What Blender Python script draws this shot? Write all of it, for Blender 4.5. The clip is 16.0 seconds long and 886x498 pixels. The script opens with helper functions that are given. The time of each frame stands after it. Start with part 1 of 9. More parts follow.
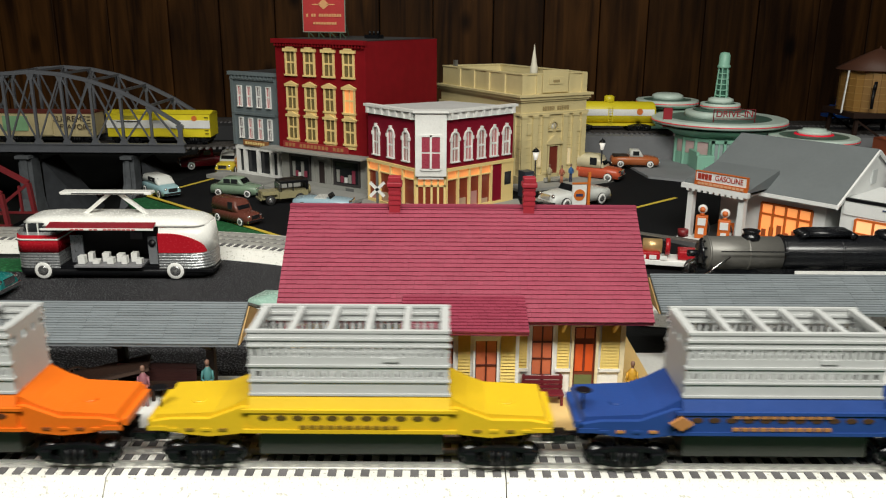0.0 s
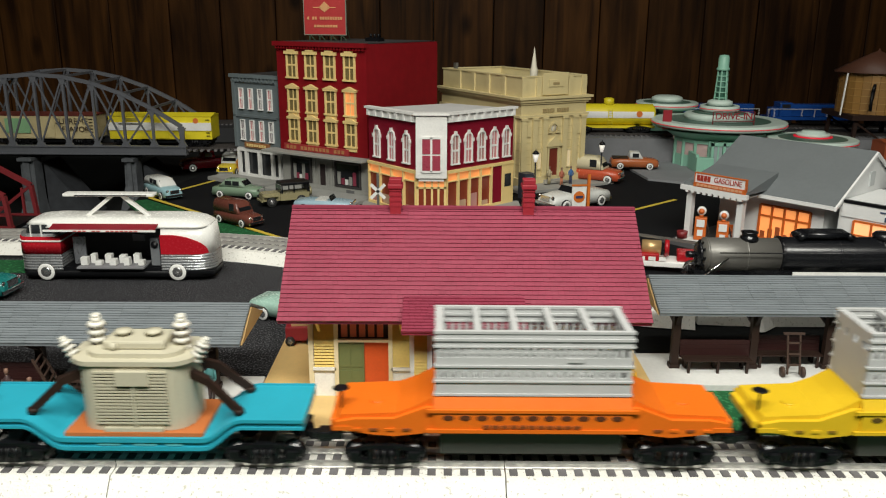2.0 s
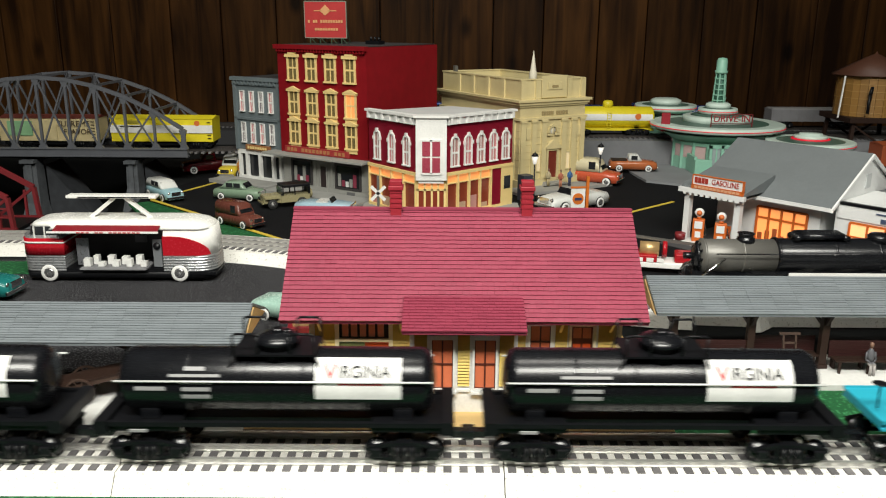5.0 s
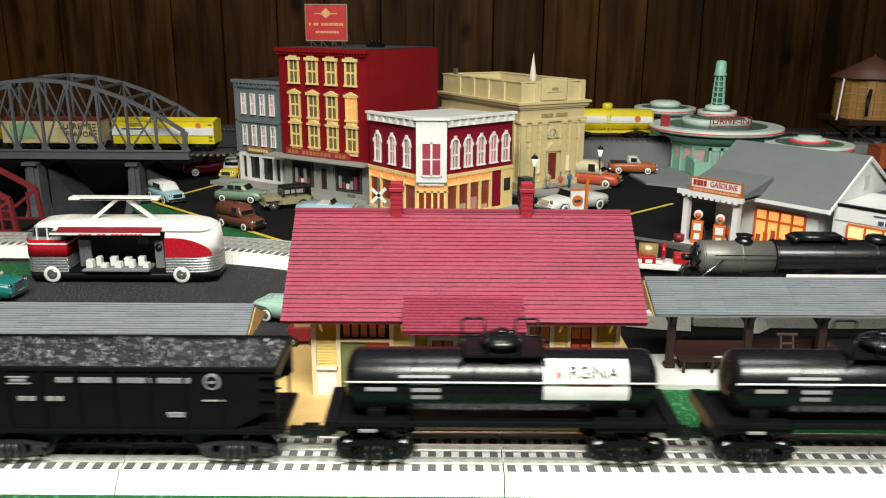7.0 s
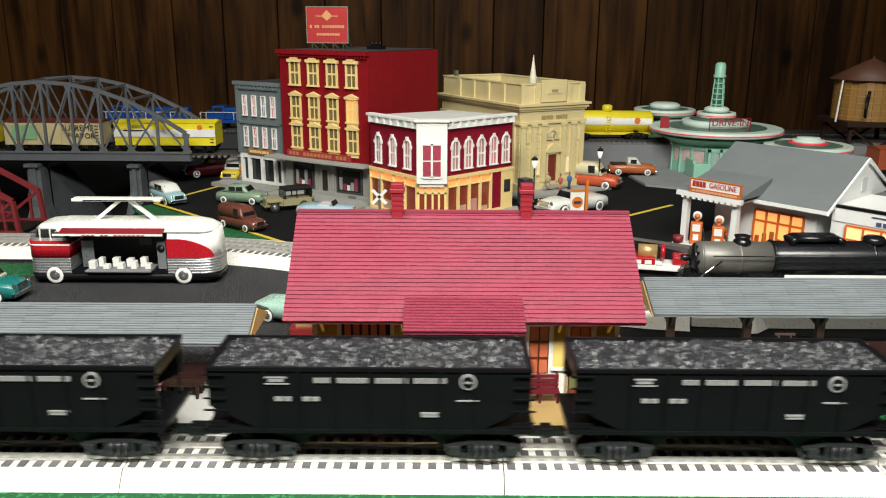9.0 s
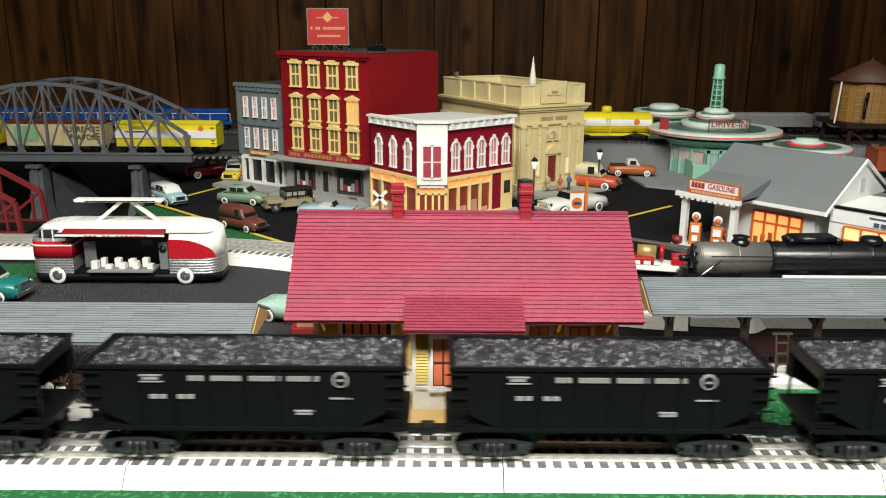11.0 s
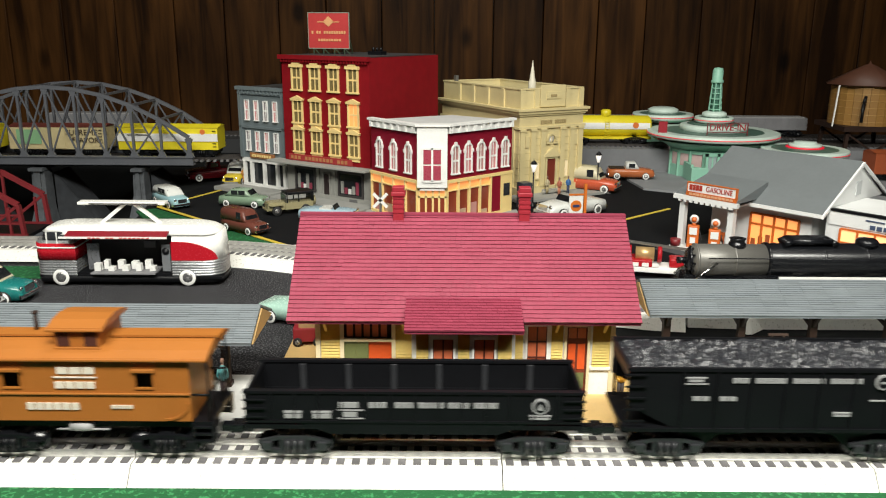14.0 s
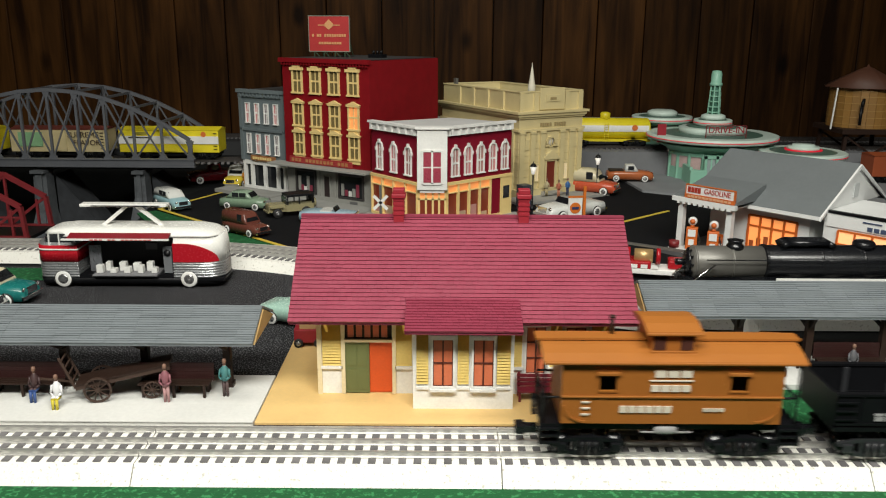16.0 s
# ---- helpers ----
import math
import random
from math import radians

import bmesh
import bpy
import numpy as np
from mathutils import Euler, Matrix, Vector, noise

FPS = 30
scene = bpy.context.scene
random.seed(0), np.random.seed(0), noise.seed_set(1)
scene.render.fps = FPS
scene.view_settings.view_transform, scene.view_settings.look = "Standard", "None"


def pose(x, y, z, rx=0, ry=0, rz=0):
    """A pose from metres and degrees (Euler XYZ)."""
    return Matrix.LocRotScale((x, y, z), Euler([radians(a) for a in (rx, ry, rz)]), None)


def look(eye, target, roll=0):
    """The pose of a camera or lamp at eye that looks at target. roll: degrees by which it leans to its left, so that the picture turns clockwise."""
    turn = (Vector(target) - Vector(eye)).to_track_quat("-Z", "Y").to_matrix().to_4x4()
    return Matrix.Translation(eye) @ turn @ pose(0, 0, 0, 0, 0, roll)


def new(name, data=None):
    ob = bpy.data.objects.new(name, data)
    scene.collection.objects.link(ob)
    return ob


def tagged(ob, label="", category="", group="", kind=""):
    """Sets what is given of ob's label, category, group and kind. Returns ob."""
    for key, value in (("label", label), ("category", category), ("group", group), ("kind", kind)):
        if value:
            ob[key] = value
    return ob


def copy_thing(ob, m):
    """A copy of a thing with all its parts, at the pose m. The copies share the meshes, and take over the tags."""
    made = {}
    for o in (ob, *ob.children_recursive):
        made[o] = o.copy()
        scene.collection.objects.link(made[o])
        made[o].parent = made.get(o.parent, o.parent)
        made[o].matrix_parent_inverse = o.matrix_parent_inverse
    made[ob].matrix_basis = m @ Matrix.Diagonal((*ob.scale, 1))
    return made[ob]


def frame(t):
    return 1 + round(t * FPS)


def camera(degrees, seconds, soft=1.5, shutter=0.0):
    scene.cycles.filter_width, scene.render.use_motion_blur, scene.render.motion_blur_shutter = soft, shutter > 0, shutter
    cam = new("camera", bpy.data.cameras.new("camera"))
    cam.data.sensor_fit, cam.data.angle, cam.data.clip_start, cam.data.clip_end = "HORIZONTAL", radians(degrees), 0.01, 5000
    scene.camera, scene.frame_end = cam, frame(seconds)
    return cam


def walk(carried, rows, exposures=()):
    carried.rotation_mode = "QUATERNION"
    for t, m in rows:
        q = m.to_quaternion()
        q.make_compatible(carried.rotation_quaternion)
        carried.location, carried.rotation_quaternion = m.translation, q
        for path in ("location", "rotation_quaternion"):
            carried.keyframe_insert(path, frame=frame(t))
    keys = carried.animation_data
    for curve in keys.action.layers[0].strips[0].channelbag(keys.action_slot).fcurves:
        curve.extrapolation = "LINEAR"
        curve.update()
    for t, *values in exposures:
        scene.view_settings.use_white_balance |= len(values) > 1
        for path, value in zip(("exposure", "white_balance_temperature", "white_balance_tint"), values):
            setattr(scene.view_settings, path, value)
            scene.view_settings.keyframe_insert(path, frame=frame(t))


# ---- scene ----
# ---- camera ----
cam = camera(56.8, 16.0, soft=1.15, shutter=0.5)
PATH = [
    (0, look((-0.0001, -0.4709, 0.2875), (0.0010, 0.4900, 0.0106), 0.37)),
    (0.5, look((-0.0001, -0.4725, 0.2877), (0.0007, 0.4887, 0.0119), 0.36)),
    (1, look((-0.0001, -0.4739, 0.2879), (0.0005, 0.4875, 0.0128), 0.36)),
    (1.5, look((-0.0001, -0.4753, 0.2881), (0.0005, 0.4863, 0.0134), 0.36)),
    (2, look((-0.0001, -0.4766, 0.2883), (0.0005, 0.4850, 0.0140), 0.36)),
    (2.5, look((-0.0001, -0.4779, 0.2884), (0.0006, 0.4838, 0.0145), 0.36)),
    (3, look((-0.0000, -0.4793, 0.2886), (0.0006, 0.4826, 0.0151), 0.36)),
    (3.5, look((-0.0000, -0.4806, 0.2888), (0.0007, 0.4814, 0.0157), 0.36)),
    (4, look((-0.0000, -0.4820, 0.2890), (0.0008, 0.4801, 0.0164), 0.36)),
    (6.5, look((-0.0000, -0.4893, 0.2900), (0.0006, 0.4737, 0.0205), 0.36)),
    (7, look((-0.0000, -0.4908, 0.2902), (0.0005, 0.4724, 0.0214), 0.36)),
    (7.5, look((-0.0000, -0.4922, 0.2904), (0.0004, 0.4711, 0.0221), 0.35)),
    (8, look((-0.0000, -0.4936, 0.2906), (0.0002, 0.4699, 0.0228), 0.35)),
    (8.5, look((-0.0000, -0.4950, 0.2908), (0.0001, 0.4686, 0.0235), 0.35)),
    (9, look((0.0000, -0.4964, 0.2909), (0.0000, 0.4673, 0.0241), 0.35)),
    (11.5, look((0.0000, -0.5033, 0.2918), (-0.0002, 0.4610, 0.0268), 0.35)),
    (12, look((0.0000, -0.5047, 0.2920), (-0.0002, 0.4597, 0.0275), 0.35)),
    (12.5, look((0.0000, -0.5061, 0.2922), (-0.0002, 0.4584, 0.0282), 0.35)),
    (13, look((0.0000, -0.5076, 0.2924), (-0.0002, 0.4571, 0.0291), 0.35)),
    (13.5, look((0.0000, -0.5092, 0.2926), (-0.0002, 0.4558, 0.0301), 0.35)),
    (14, look((0.0001, -0.5107, 0.2928), (-0.0002, 0.4544, 0.0311), 0.35)),
    (14.5, look((0.0001, -0.5123, 0.2931), (-0.0001, 0.4531, 0.0322), 0.35)),
    (15, look((0.0001, -0.5138, 0.2933), (-0.0001, 0.4518, 0.0333), 0.35)),
    (15.5, look((0.0001, -0.5153, 0.2935), (-0.0001, 0.4505, 0.0342), 0.35)),
    (16, look((0.0001, -0.5166, 0.2936), (-0.0001, 0.4493, 0.0348), 0.35)),
]
EXPOSURES = [(0, -0.24), (1.5, -0.32), (3.5, -0.12), (6.5, 0.18), (8.5, 0.32), (12.5, 0.33), (14, 0.29), (15, 0.10), (16, -0.22)]
walk(cam, PATH, EXPOSURES)

# ---- light ----
world = bpy.data.worlds.new("room_dark")
world.use_nodes = True
world.node_tree.nodes["Background"].inputs[0].default_value = (0.9, 0.95, 1.0, 1)
world.node_tree.nodes["Background"].inputs[1].default_value = 0.008
scene.world = world


def area_lamp(name, eye, target, sx, sy, watts, colour):
    data = bpy.data.lights.new(name, "AREA")
    data.shape, data.size, data.size_y, data.energy, data.color = "RECTANGLE", sx, sy, watts, colour
    ob = new(name, data)
    ob.matrix_world = look(eye, target)
    return ob


# unseen area lamps added overhead, placed and powered to balance front and back
area_lamp("ceiling_lamp_front", (0.05, -0.72, 1.16), (0.03, 0.05, 0), 1.3, 0.30, 38, (1.0, 0.985, 0.90))
area_lamp("ceiling_lamp_back", (-0.06, 0.02, 1.45), (-0.05, 0.75, 0), 1.0, 0.30, 9.0, (1.0, 0.97, 0.88))


# ---- materials ----
MATS = {}


def mat(name, col, rough=0.5, metal=0.0, scale=40.0, var=0.12, bump=0.1, fine=None, emit=0.0, spec=0.5, island=0.0, stretch=None):
    """A plain painted or moulded surface with mottling at two scales and a fine relief."""
    if name in MATS:
        return MATS[name]
    m = bpy.data.materials.new(name)
    m.use_nodes = True
    nt = m.node_tree
    n, l = nt.nodes, nt.links
    b = n["Principled BSDF"]
    b.inputs["Roughness"].default_value = rough
    b.inputs["Metallic"].default_value = metal
    b.inputs["Specular IOR Level"].default_value = spec
    tc = n.new("ShaderNodeTexCoord")
    vec = tc.outputs["Object"]
    if stretch:
        mp = n.new("ShaderNodeMapping")
        mp.inputs["Scale"].default_value = stretch
        l.new(vec, mp.inputs["Vector"])
        vec = mp.outputs["Vector"]
    big = n.new("ShaderNodeTexNoise")
    big.inputs["Scale"].default_value, big.inputs["Detail"].default_value = scale, 4
    small = n.new("ShaderNodeTexNoise")
    small.inputs["Scale"].default_value, small.inputs["Detail"].default_value = fine or scale * 14, 3
    for x in (big, small):
        l.new(vec, x.inputs["Vector"])
    mix = n.new("ShaderNodeMath")
    mix.operation = "MULTIPLY_ADD"
    l.new(big.outputs["Fac"], mix.inputs[0])
    mix.inputs[1].default_value = 0.6
    half = n.new("ShaderNodeMath")
    half.operation = "MULTIPLY"
    l.new(small.outputs["Fac"], half.inputs[0])
    half.inputs[1].default_value = 0.4
    l.new(half.outputs[0], mix.inputs[2])
    ramp = n.new("ShaderNodeMapRange")
    ramp.inputs["From Min"].default_value, ramp.inputs["From Max"].default_value = 0.3, 0.7
    ramp.inputs["To Min"].default_value, ramp.inputs["To Max"].default_value = 1 - var, 1 + var
    l.new(mix.outputs[0], ramp.inputs["Value"])
    val = ramp.outputs["Result"]
    if island:
        info = n.new("ShaderNodeNewGeometry")
        oi = n.new("ShaderNodeObjectInfo")
        add = n.new("ShaderNodeMath")
        add.operation = "ADD"
        l.new(info.outputs["Random Per Island"], add.inputs[0])
        l.new(oi.outputs["Random"], add.inputs[1])
        fr = n.new("ShaderNodeMath")
        fr.operation = "FRACT"
        l.new(add.outputs[0], fr.inputs[0])
        r2 = n.new("ShaderNodeMapRange")
        r2.inputs["To Min"].default_value, r2.inputs["To Max"].default_value = 1 - island, 1 + island
        l.new(fr.outputs[0], r2.inputs["Value"])
        mm = n.new("ShaderNodeMath")
        mm.operation = "MULTIPLY"
        l.new(val, mm.inputs[0])
        l.new(r2.outputs["Result"], mm.inputs[1])
        val = mm.outputs[0]
    sc = n.new("ShaderNodeVectorMath")
    sc.operation = "SCALE"
    sc.inputs[0].default_value = col
    l.new(val, sc.inputs["Scale"])
    l.new(sc.outputs[0], b.inputs["Base Color"])
    rr = n.new("ShaderNodeMapRange")
    rr.inputs["To Min"].default_value, rr.inputs["To Max"].default_value = max(rough - 0.12, 0.03), min(rough + 0.12, 1)
    l.new(small.outputs["Fac"], rr.inputs["Value"])
    l.new(rr.outputs["Result"], b.inputs["Roughness"])
    if bump:
        bp = n.new("ShaderNodeBump")
        bp.inputs["Strength"].default_value, bp.inputs["Distance"].default_value = bump, 0.001
        l.new(small.outputs["Fac"], bp.inputs["Height"])
        l.new(bp.outputs["Normal"], b.inputs["Normal"])
    if emit:
        b.inputs["Emission Color"].default_value = (*col, 1)
        b.inputs["Emission Strength"].default_value = emit
    MATS[name] = m
    return m


def speckle(name, base, dots, scale, amount, rough=0.9):
    """Granular ground: a base colour with scattered grains of another."""
    m = mat(name, base, rough, scale=6, var=0.12, bump=0.6, fine=scale, spec=0.2)
    nt = m.node_tree
    n, l = nt.nodes, nt.links
    b = n["Principled BSDF"]
    src = b.inputs["Base Color"].links[0].from_socket
    v = n.new("ShaderNodeTexNoise")
    v.inputs["Scale"].default_value, v.inputs["Detail"].default_value = scale, 2
    tc = n.new("ShaderNodeTexCoord")
    l.new(tc.outputs["Object"], v.inputs["Vector"])
    r = n.new("ShaderNodeMapRange")
    r.inputs["From Min"].default_value, r.inputs["From Max"].default_value = amount, amount + 0.1
    l.new(v.outputs["Fac"], r.inputs["Value"])
    mx = n.new("ShaderNodeMix")
    mx.data_type = "RGBA"
    l.new(r.outputs["Result"], mx.inputs["Factor"])
    l.new(src, mx.inputs["A"])
    mx.inputs["B"].default_value = (*dots, 1)
    l.new(mx.outputs["Result"], b.inputs["Base Color"])
    return m


def wood_material(name, dark, light, scale=1.0, knots=True):
    """Knotty boards that run along z, with streaks, dark knots and stains."""
    m = bpy.data.materials.new(name)
    m.use_nodes = True
    nt = m.node_tree
    n, l = nt.nodes, nt.links
    b = n["Principled BSDF"]
    b.inputs["Roughness"].default_value = 0.55
    b.inputs["Specular IOR Level"].default_value = 0.07
    tc = n.new("ShaderNodeTexCoord")
    oi = n.new("ShaderNodeObjectInfo")
    off = n.new("ShaderNodeVectorMath")
    off.operation = "MULTIPLY_ADD"
    l.new(oi.outputs["Random"], off.inputs[0])
    off.inputs[1].default_value = (9, 7, 5)
    l.new(tc.outputs["Object"], off.inputs[2])
    mp = n.new("ShaderNodeMapping")
    mp.inputs["Scale"].default_value = (38 * scale, 38 * scale, 2.6 * scale)
    l.new(off.outputs[0], mp.inputs["Vector"])
    streak = n.new("ShaderNodeTexNoise")
    streak.inputs["Scale"].default_value, streak.inputs["Detail"].default_value, streak.inputs["Distortion"].default_value = 1.0, 6, 0.7
    l.new(mp.outputs[0], streak.inputs["Vector"])
    mp2 = n.new("ShaderNodeMapping")
    mp2.inputs["Scale"].default_value = (6 * scale, 6 * scale, 1.6 * scale)
    l.new(off.outputs[0], mp2.inputs["Vector"])
    blotch = n.new("ShaderNodeTexNoise")
    blotch.inputs["Scale"].default_value, blotch.inputs["Detail"].default_value = 1.3, 4
    l.new(mp2.outputs[0], blotch.inputs["Vector"])
    add = n.new("ShaderNodeMath")
    add.operation = "MULTIPLY"
    l.new(streak.outputs["Fac"], add.inputs[0])
    l.new(blotch.outputs["Fac"], add.inputs[1])
    ramp = n.new("ShaderNodeValToRGB")
    ramp.color_ramp.elements[0].position, ramp.color_ramp.elements[0].color = 0.15, (*dark, 1)
    ramp.color_ramp.elements[1].position, ramp.color_ramp.elements[1].color = 0.45, (*light, 1)
    l.new(add.outputs[0], ramp.inputs["Fac"])
    mp3 = n.new("ShaderNodeMapping")
    mp3.inputs["Scale"].default_value = (9 * scale, 9 * scale, 5 * scale)
    l.new(off.outputs[0], mp3.inputs["Vector"])
    vor = n.new("ShaderNodeTexVoronoi")
    vor.inputs["Scale"].default_value = 1.0
    l.new(mp3.outputs[0], vor.inputs["Vector"])
    kr = n.new("ShaderNodeMapRange")
    kr.inputs["From Min"].default_value, kr.inputs["From Max"].default_value = 0.08, 0.2
    kr.inputs["To Min"].default_value, kr.inputs["To Max"].default_value = 0.25 if knots else 1.0, 1.0
    l.new(vor.outputs["Distance"], kr.inputs["Value"])
    rnd = n.new("ShaderNodeMapRange")
    rnd.inputs["To Min"].default_value, rnd.inputs["To Max"].default_value = 0.7, 1.25
    l.new(oi.outputs["Random"], rnd.inputs["Value"])
    km = n.new("ShaderNodeMath")
    km.operation = "MULTIPLY"
    l.new(kr.outputs[0], km.inputs[0])
    l.new(rnd.outputs[0], km.inputs[1])
    sc = n.new("ShaderNodeVectorMath")
    sc.operation = "SCALE"
    l.new(ramp.outputs[0], sc.inputs[0])
    l.new(km.outputs[0], sc.inputs["Scale"])
    l.new(sc.outputs[0], b.inputs["Base Color"])
    bp = n.new("ShaderNodeBump")
    bp.inputs["Strength"].default_value, bp.inputs["Distance"].default_value = 0.35, 0.002
    l.new(streak.outputs["Fac"], bp.inputs["Height"])
    l.new(bp.outputs["Normal"], b.inputs["Normal"])
    return m


WHITE = mat("white_paint", (0.78, 0.78, 0.75), 0.5)
CREAM = mat("cream_trim", (0.72, 0.62, 0.40), 0.55)
YELLOW = mat("ochre_siding", (0.66, 0.48, 0.11), 0.55)
TAN = mat("tan_base", (0.66, 0.45, 0.18), 0.6, scale=25, var=0.08)
BROWN = mat("dark_brown_plastic", (0.024, 0.012, 0.008), 0.55, spec=0.3)
MAROON = mat("maroon_roof", (0.250, 0.036, 0.066), 0.55, scale=30, var=0.10, island=0.05)
REDDOOR = mat("orange_red_door", (0.62, 0.085, 0.015), 0.5)
REDBRICK = mat("brick_red_paint", (0.20, 0.006, 0.010), 0.65, scale=60, var=0.14, spec=0.12)
OLIVE = mat("olive_door", (0.13, 0.15, 0.055), 0.5)
# orange of lit rooms painted into the station panes, without emission
LITPANE = mat("lit_orange_window", (0.62, 0.165, 0.075), 0.35)
BLACK = mat("black_plastic", (0.0045, 0.0048, 0.006), 0.42, scale=60, var=0.2, spec=0.28)
SATIN = mat("satin_black_steel", (0.0055, 0.006, 0.0075), 0.25, scale=80, var=0.25, bump=0.015)
GUN = mat("graphite_smokebox", (0.16, 0.155, 0.14), 0.42, metal=0.4)
STEEL = mat("bright_rail", (0.66, 0.65, 0.62), 0.36, metal=0.75, scale=60)
DARKRAIL = mat("blackened_rail", (0.10, 0.09, 0.085), 0.4, metal=0.8)
TIE = mat("dark_grey_tie", (0.125, 0.120, 0.122), 0.75, scale=60, var=0.3, island=0.25)
BALLAST = speckle("white_roadbed", (0.76, 0.75, 0.70), (0.50, 0.48, 0.43), 420, 0.60)
GREYBALLAST = speckle("grey_roadbed", (0.50, 0.49, 0.46), (0.22, 0.21, 0.2), 420, 0.56)
ASPHALT = speckle("black_grit_road", (0.009, 0.009, 0.0105), (0.16, 0.16, 0.17), 650, 0.535)
ROAD = mat("smooth_black_road", (0.0065, 0.0068, 0.008), 0.9, spec=0.12, scale=8, var=0.3, fine=500, bump=0.4)
GRASS = speckle("green_grass_mat", (0.012, 0.085, 0.028), (0.04, 0.20, 0.075), 300, 0.56)
CONCRETE = mat("pale_concrete", (0.60, 0.60, 0.575), 0.8, scale=15, var=0.1, fine=300)
GREYROOF = mat("slate_grey_roof", (0.168, 0.189, 0.202), 0.55, scale=22, var=0.14, fine=420, stretch=(1, 4, 1), island=0.07)
YLINE = mat("yellow_road_line", (0.62, 0.46, 0.05), 0.7)
GREYPAINT = mat("grey_bridge_plastic", (0.088, 0.093, 0.105), 0.45, scale=40)
STONE = mat("grey_stone_pier", (0.070, 0.077, 0.085), 0.8, scale=50, var=0.4, fine=300, bump=0.6)
BODYGREY = mat("light_grey_crate", (0.47, 0.48, 0.475), 0.5, scale=50, var=0.07)
GLASS = mat("dark_window", (0.02, 0.022, 0.025), 0.12)
WINLIT = mat("lit_window", (1.0, 0.55, 0.22), 0.4, emit=1.6)
CHROME = mat("chrome", (0.75, 0.75, 0.75), 0.12, metal=1.0, bump=0)
RUBBER = mat("black_rubber", (0.015, 0.015, 0.015), 0.7)
LETTER = mat("white_lettering", (0.72, 0.72, 0.70), 0.6, bump=0)
BOARDS = wood_material("dark_knotty_boards", (0.012, 0.0048, 0.0015), (0.088, 0.036, 0.0090))


# ---- mesh helpers ----
def box(bm, x0, x1, y0, y1, z0, z1, bevel=0.0):
    vs = [bm.verts.new((x, y, z)) for x in (x0, x1) for y in (y0, y1) for z in (z0, z1)]
    f = [bm.faces.new([vs[i] for i in q]) for q in ((0, 1, 3, 2), (4, 6, 7, 5), (0, 4, 5, 1), (2, 3, 7, 6), (0, 2, 6, 4), (1, 5, 7, 3))]
    if bevel:
        edges = list({e for q in f for e in q.edges})
        bmesh.ops.bevel(bm, geom=edges, offset=bevel, segments=2, affect="EDGES", profile=0.5)
    return vs


def beam(bm, a, b, w, h, up=(0, 0, 1)):
    """A square bar from a to b, w wide across and h along up."""
    a, b, up = Vector(a), Vector(b), Vector(up)
    d = (b - a).normalized()
    if abs(d.dot(up)) > 0.99:
        up = Vector((0, 1, 0))
    s = d.cross(up).normalized() * w / 2
    u = s.cross(d).normalized() * h / 2
    vs = [bm.verts.new(p + i * s + j * u) for p in (a, b) for i, j in ((-1, -1), (1, -1), (1, 1), (-1, 1))]
    for q in ((0, 1, 2, 3), (7, 6, 5, 4), (0, 4, 5, 1), (1, 5, 6, 2), (2, 6, 7, 3), (3, 7, 4, 0)):
        bm.faces.new([vs[i] for i in q])


def tube(bm, a, b, r, r2=None, seg=16, caps=True):
    a, b = Vector(a), Vector(b)
    r2 = r if r2 is None else r2
    q = (b - a).to_track_quat("Z", "Y")
    ring = []
    for p, rad in ((a, r), (b, r2)):
        ring.append([bm.verts.new(p + q @ Vector((math.cos(k * math.tau / seg) * rad, math.sin(k * math.tau / seg) * rad, 0))) for k in range(seg)])
    for k in range(seg):
        f = bm.faces.new((ring[0][k], ring[0][(k + 1) % seg], ring[1][(k + 1) % seg], ring[1][k]))
        f.smooth = True
    if caps:
        bm.faces.new(ring[0][::-1])
        bm.faces.new(ring[1])


def lathe(bm, profile, centre=(0, 0, 0), axis="z", seg=32):
    """Turns (radius, height) pairs about an axis."""
    c = Vector(centre)
    rings = []
    for r, h in profile:
        row = []
        for k in range(seg):
            u, v = math.cos(k * math.tau / seg) * r, math.sin(k * math.tau / seg) * r
            row.append(bm.verts.new(c + Vector({"z": (u, v, h), "x": (h, u, v), "y": (u, h, v)}[axis])))
        rings.append(row)
    for a, b in zip(rings, rings[1:]):
        for k in range(seg):
            f = bm.faces.new((a[k], a[(k + 1) % seg], b[(k + 1) % seg], b[k]))
            f.smooth = True
    bm.faces.new(rings[0][::-1])
    bm.faces.new(rings[-1])


def prism(bm, pts, lo, hi, axis="y"):
    """Extrudes a polygon: (x, z) along y, (x, y) along z, or (y, z) along x."""
    def at(p, h):
        return {"y": (p[0], h, p[1]), "z": (p[0], p[1], h), "x": (h, p[0], p[1])}[axis]
    a = [bm.verts.new(at(p, lo)) for p in pts]
    b = [bm.verts.new(at(p, hi)) for p in pts]
    bm.faces.new(a)
    bm.faces.new(b[::-1])
    for k in range(len(pts)):
        j = (k + 1) % len(pts)
        bm.faces.new((a[j], a[k], b[k], b[j]))


def finish(bm):
    bmesh.ops.recalc_face_normals(bm, faces=bm.faces[:])
    return bm


def mesh_of(name, bm, material):
    finish(bm)
    me = bpy.data.meshes.new(name)
    bm.to_mesh(me)
    bm.free()
    me.materials.append(material)
    return me


def part(name, bm, material, parent, label="", at=None):
    ob = new(name, mesh_of(name, bm, material))
    ob.parent = parent
    if at is not None:
        ob.matrix_basis = at
    return tagged(ob, label)


def more(me, name, parent, at):
    """One more piece on the same mesh."""
    ob = new(name, me)
    ob.parent = parent
    ob.matrix_basis = at
    return ob


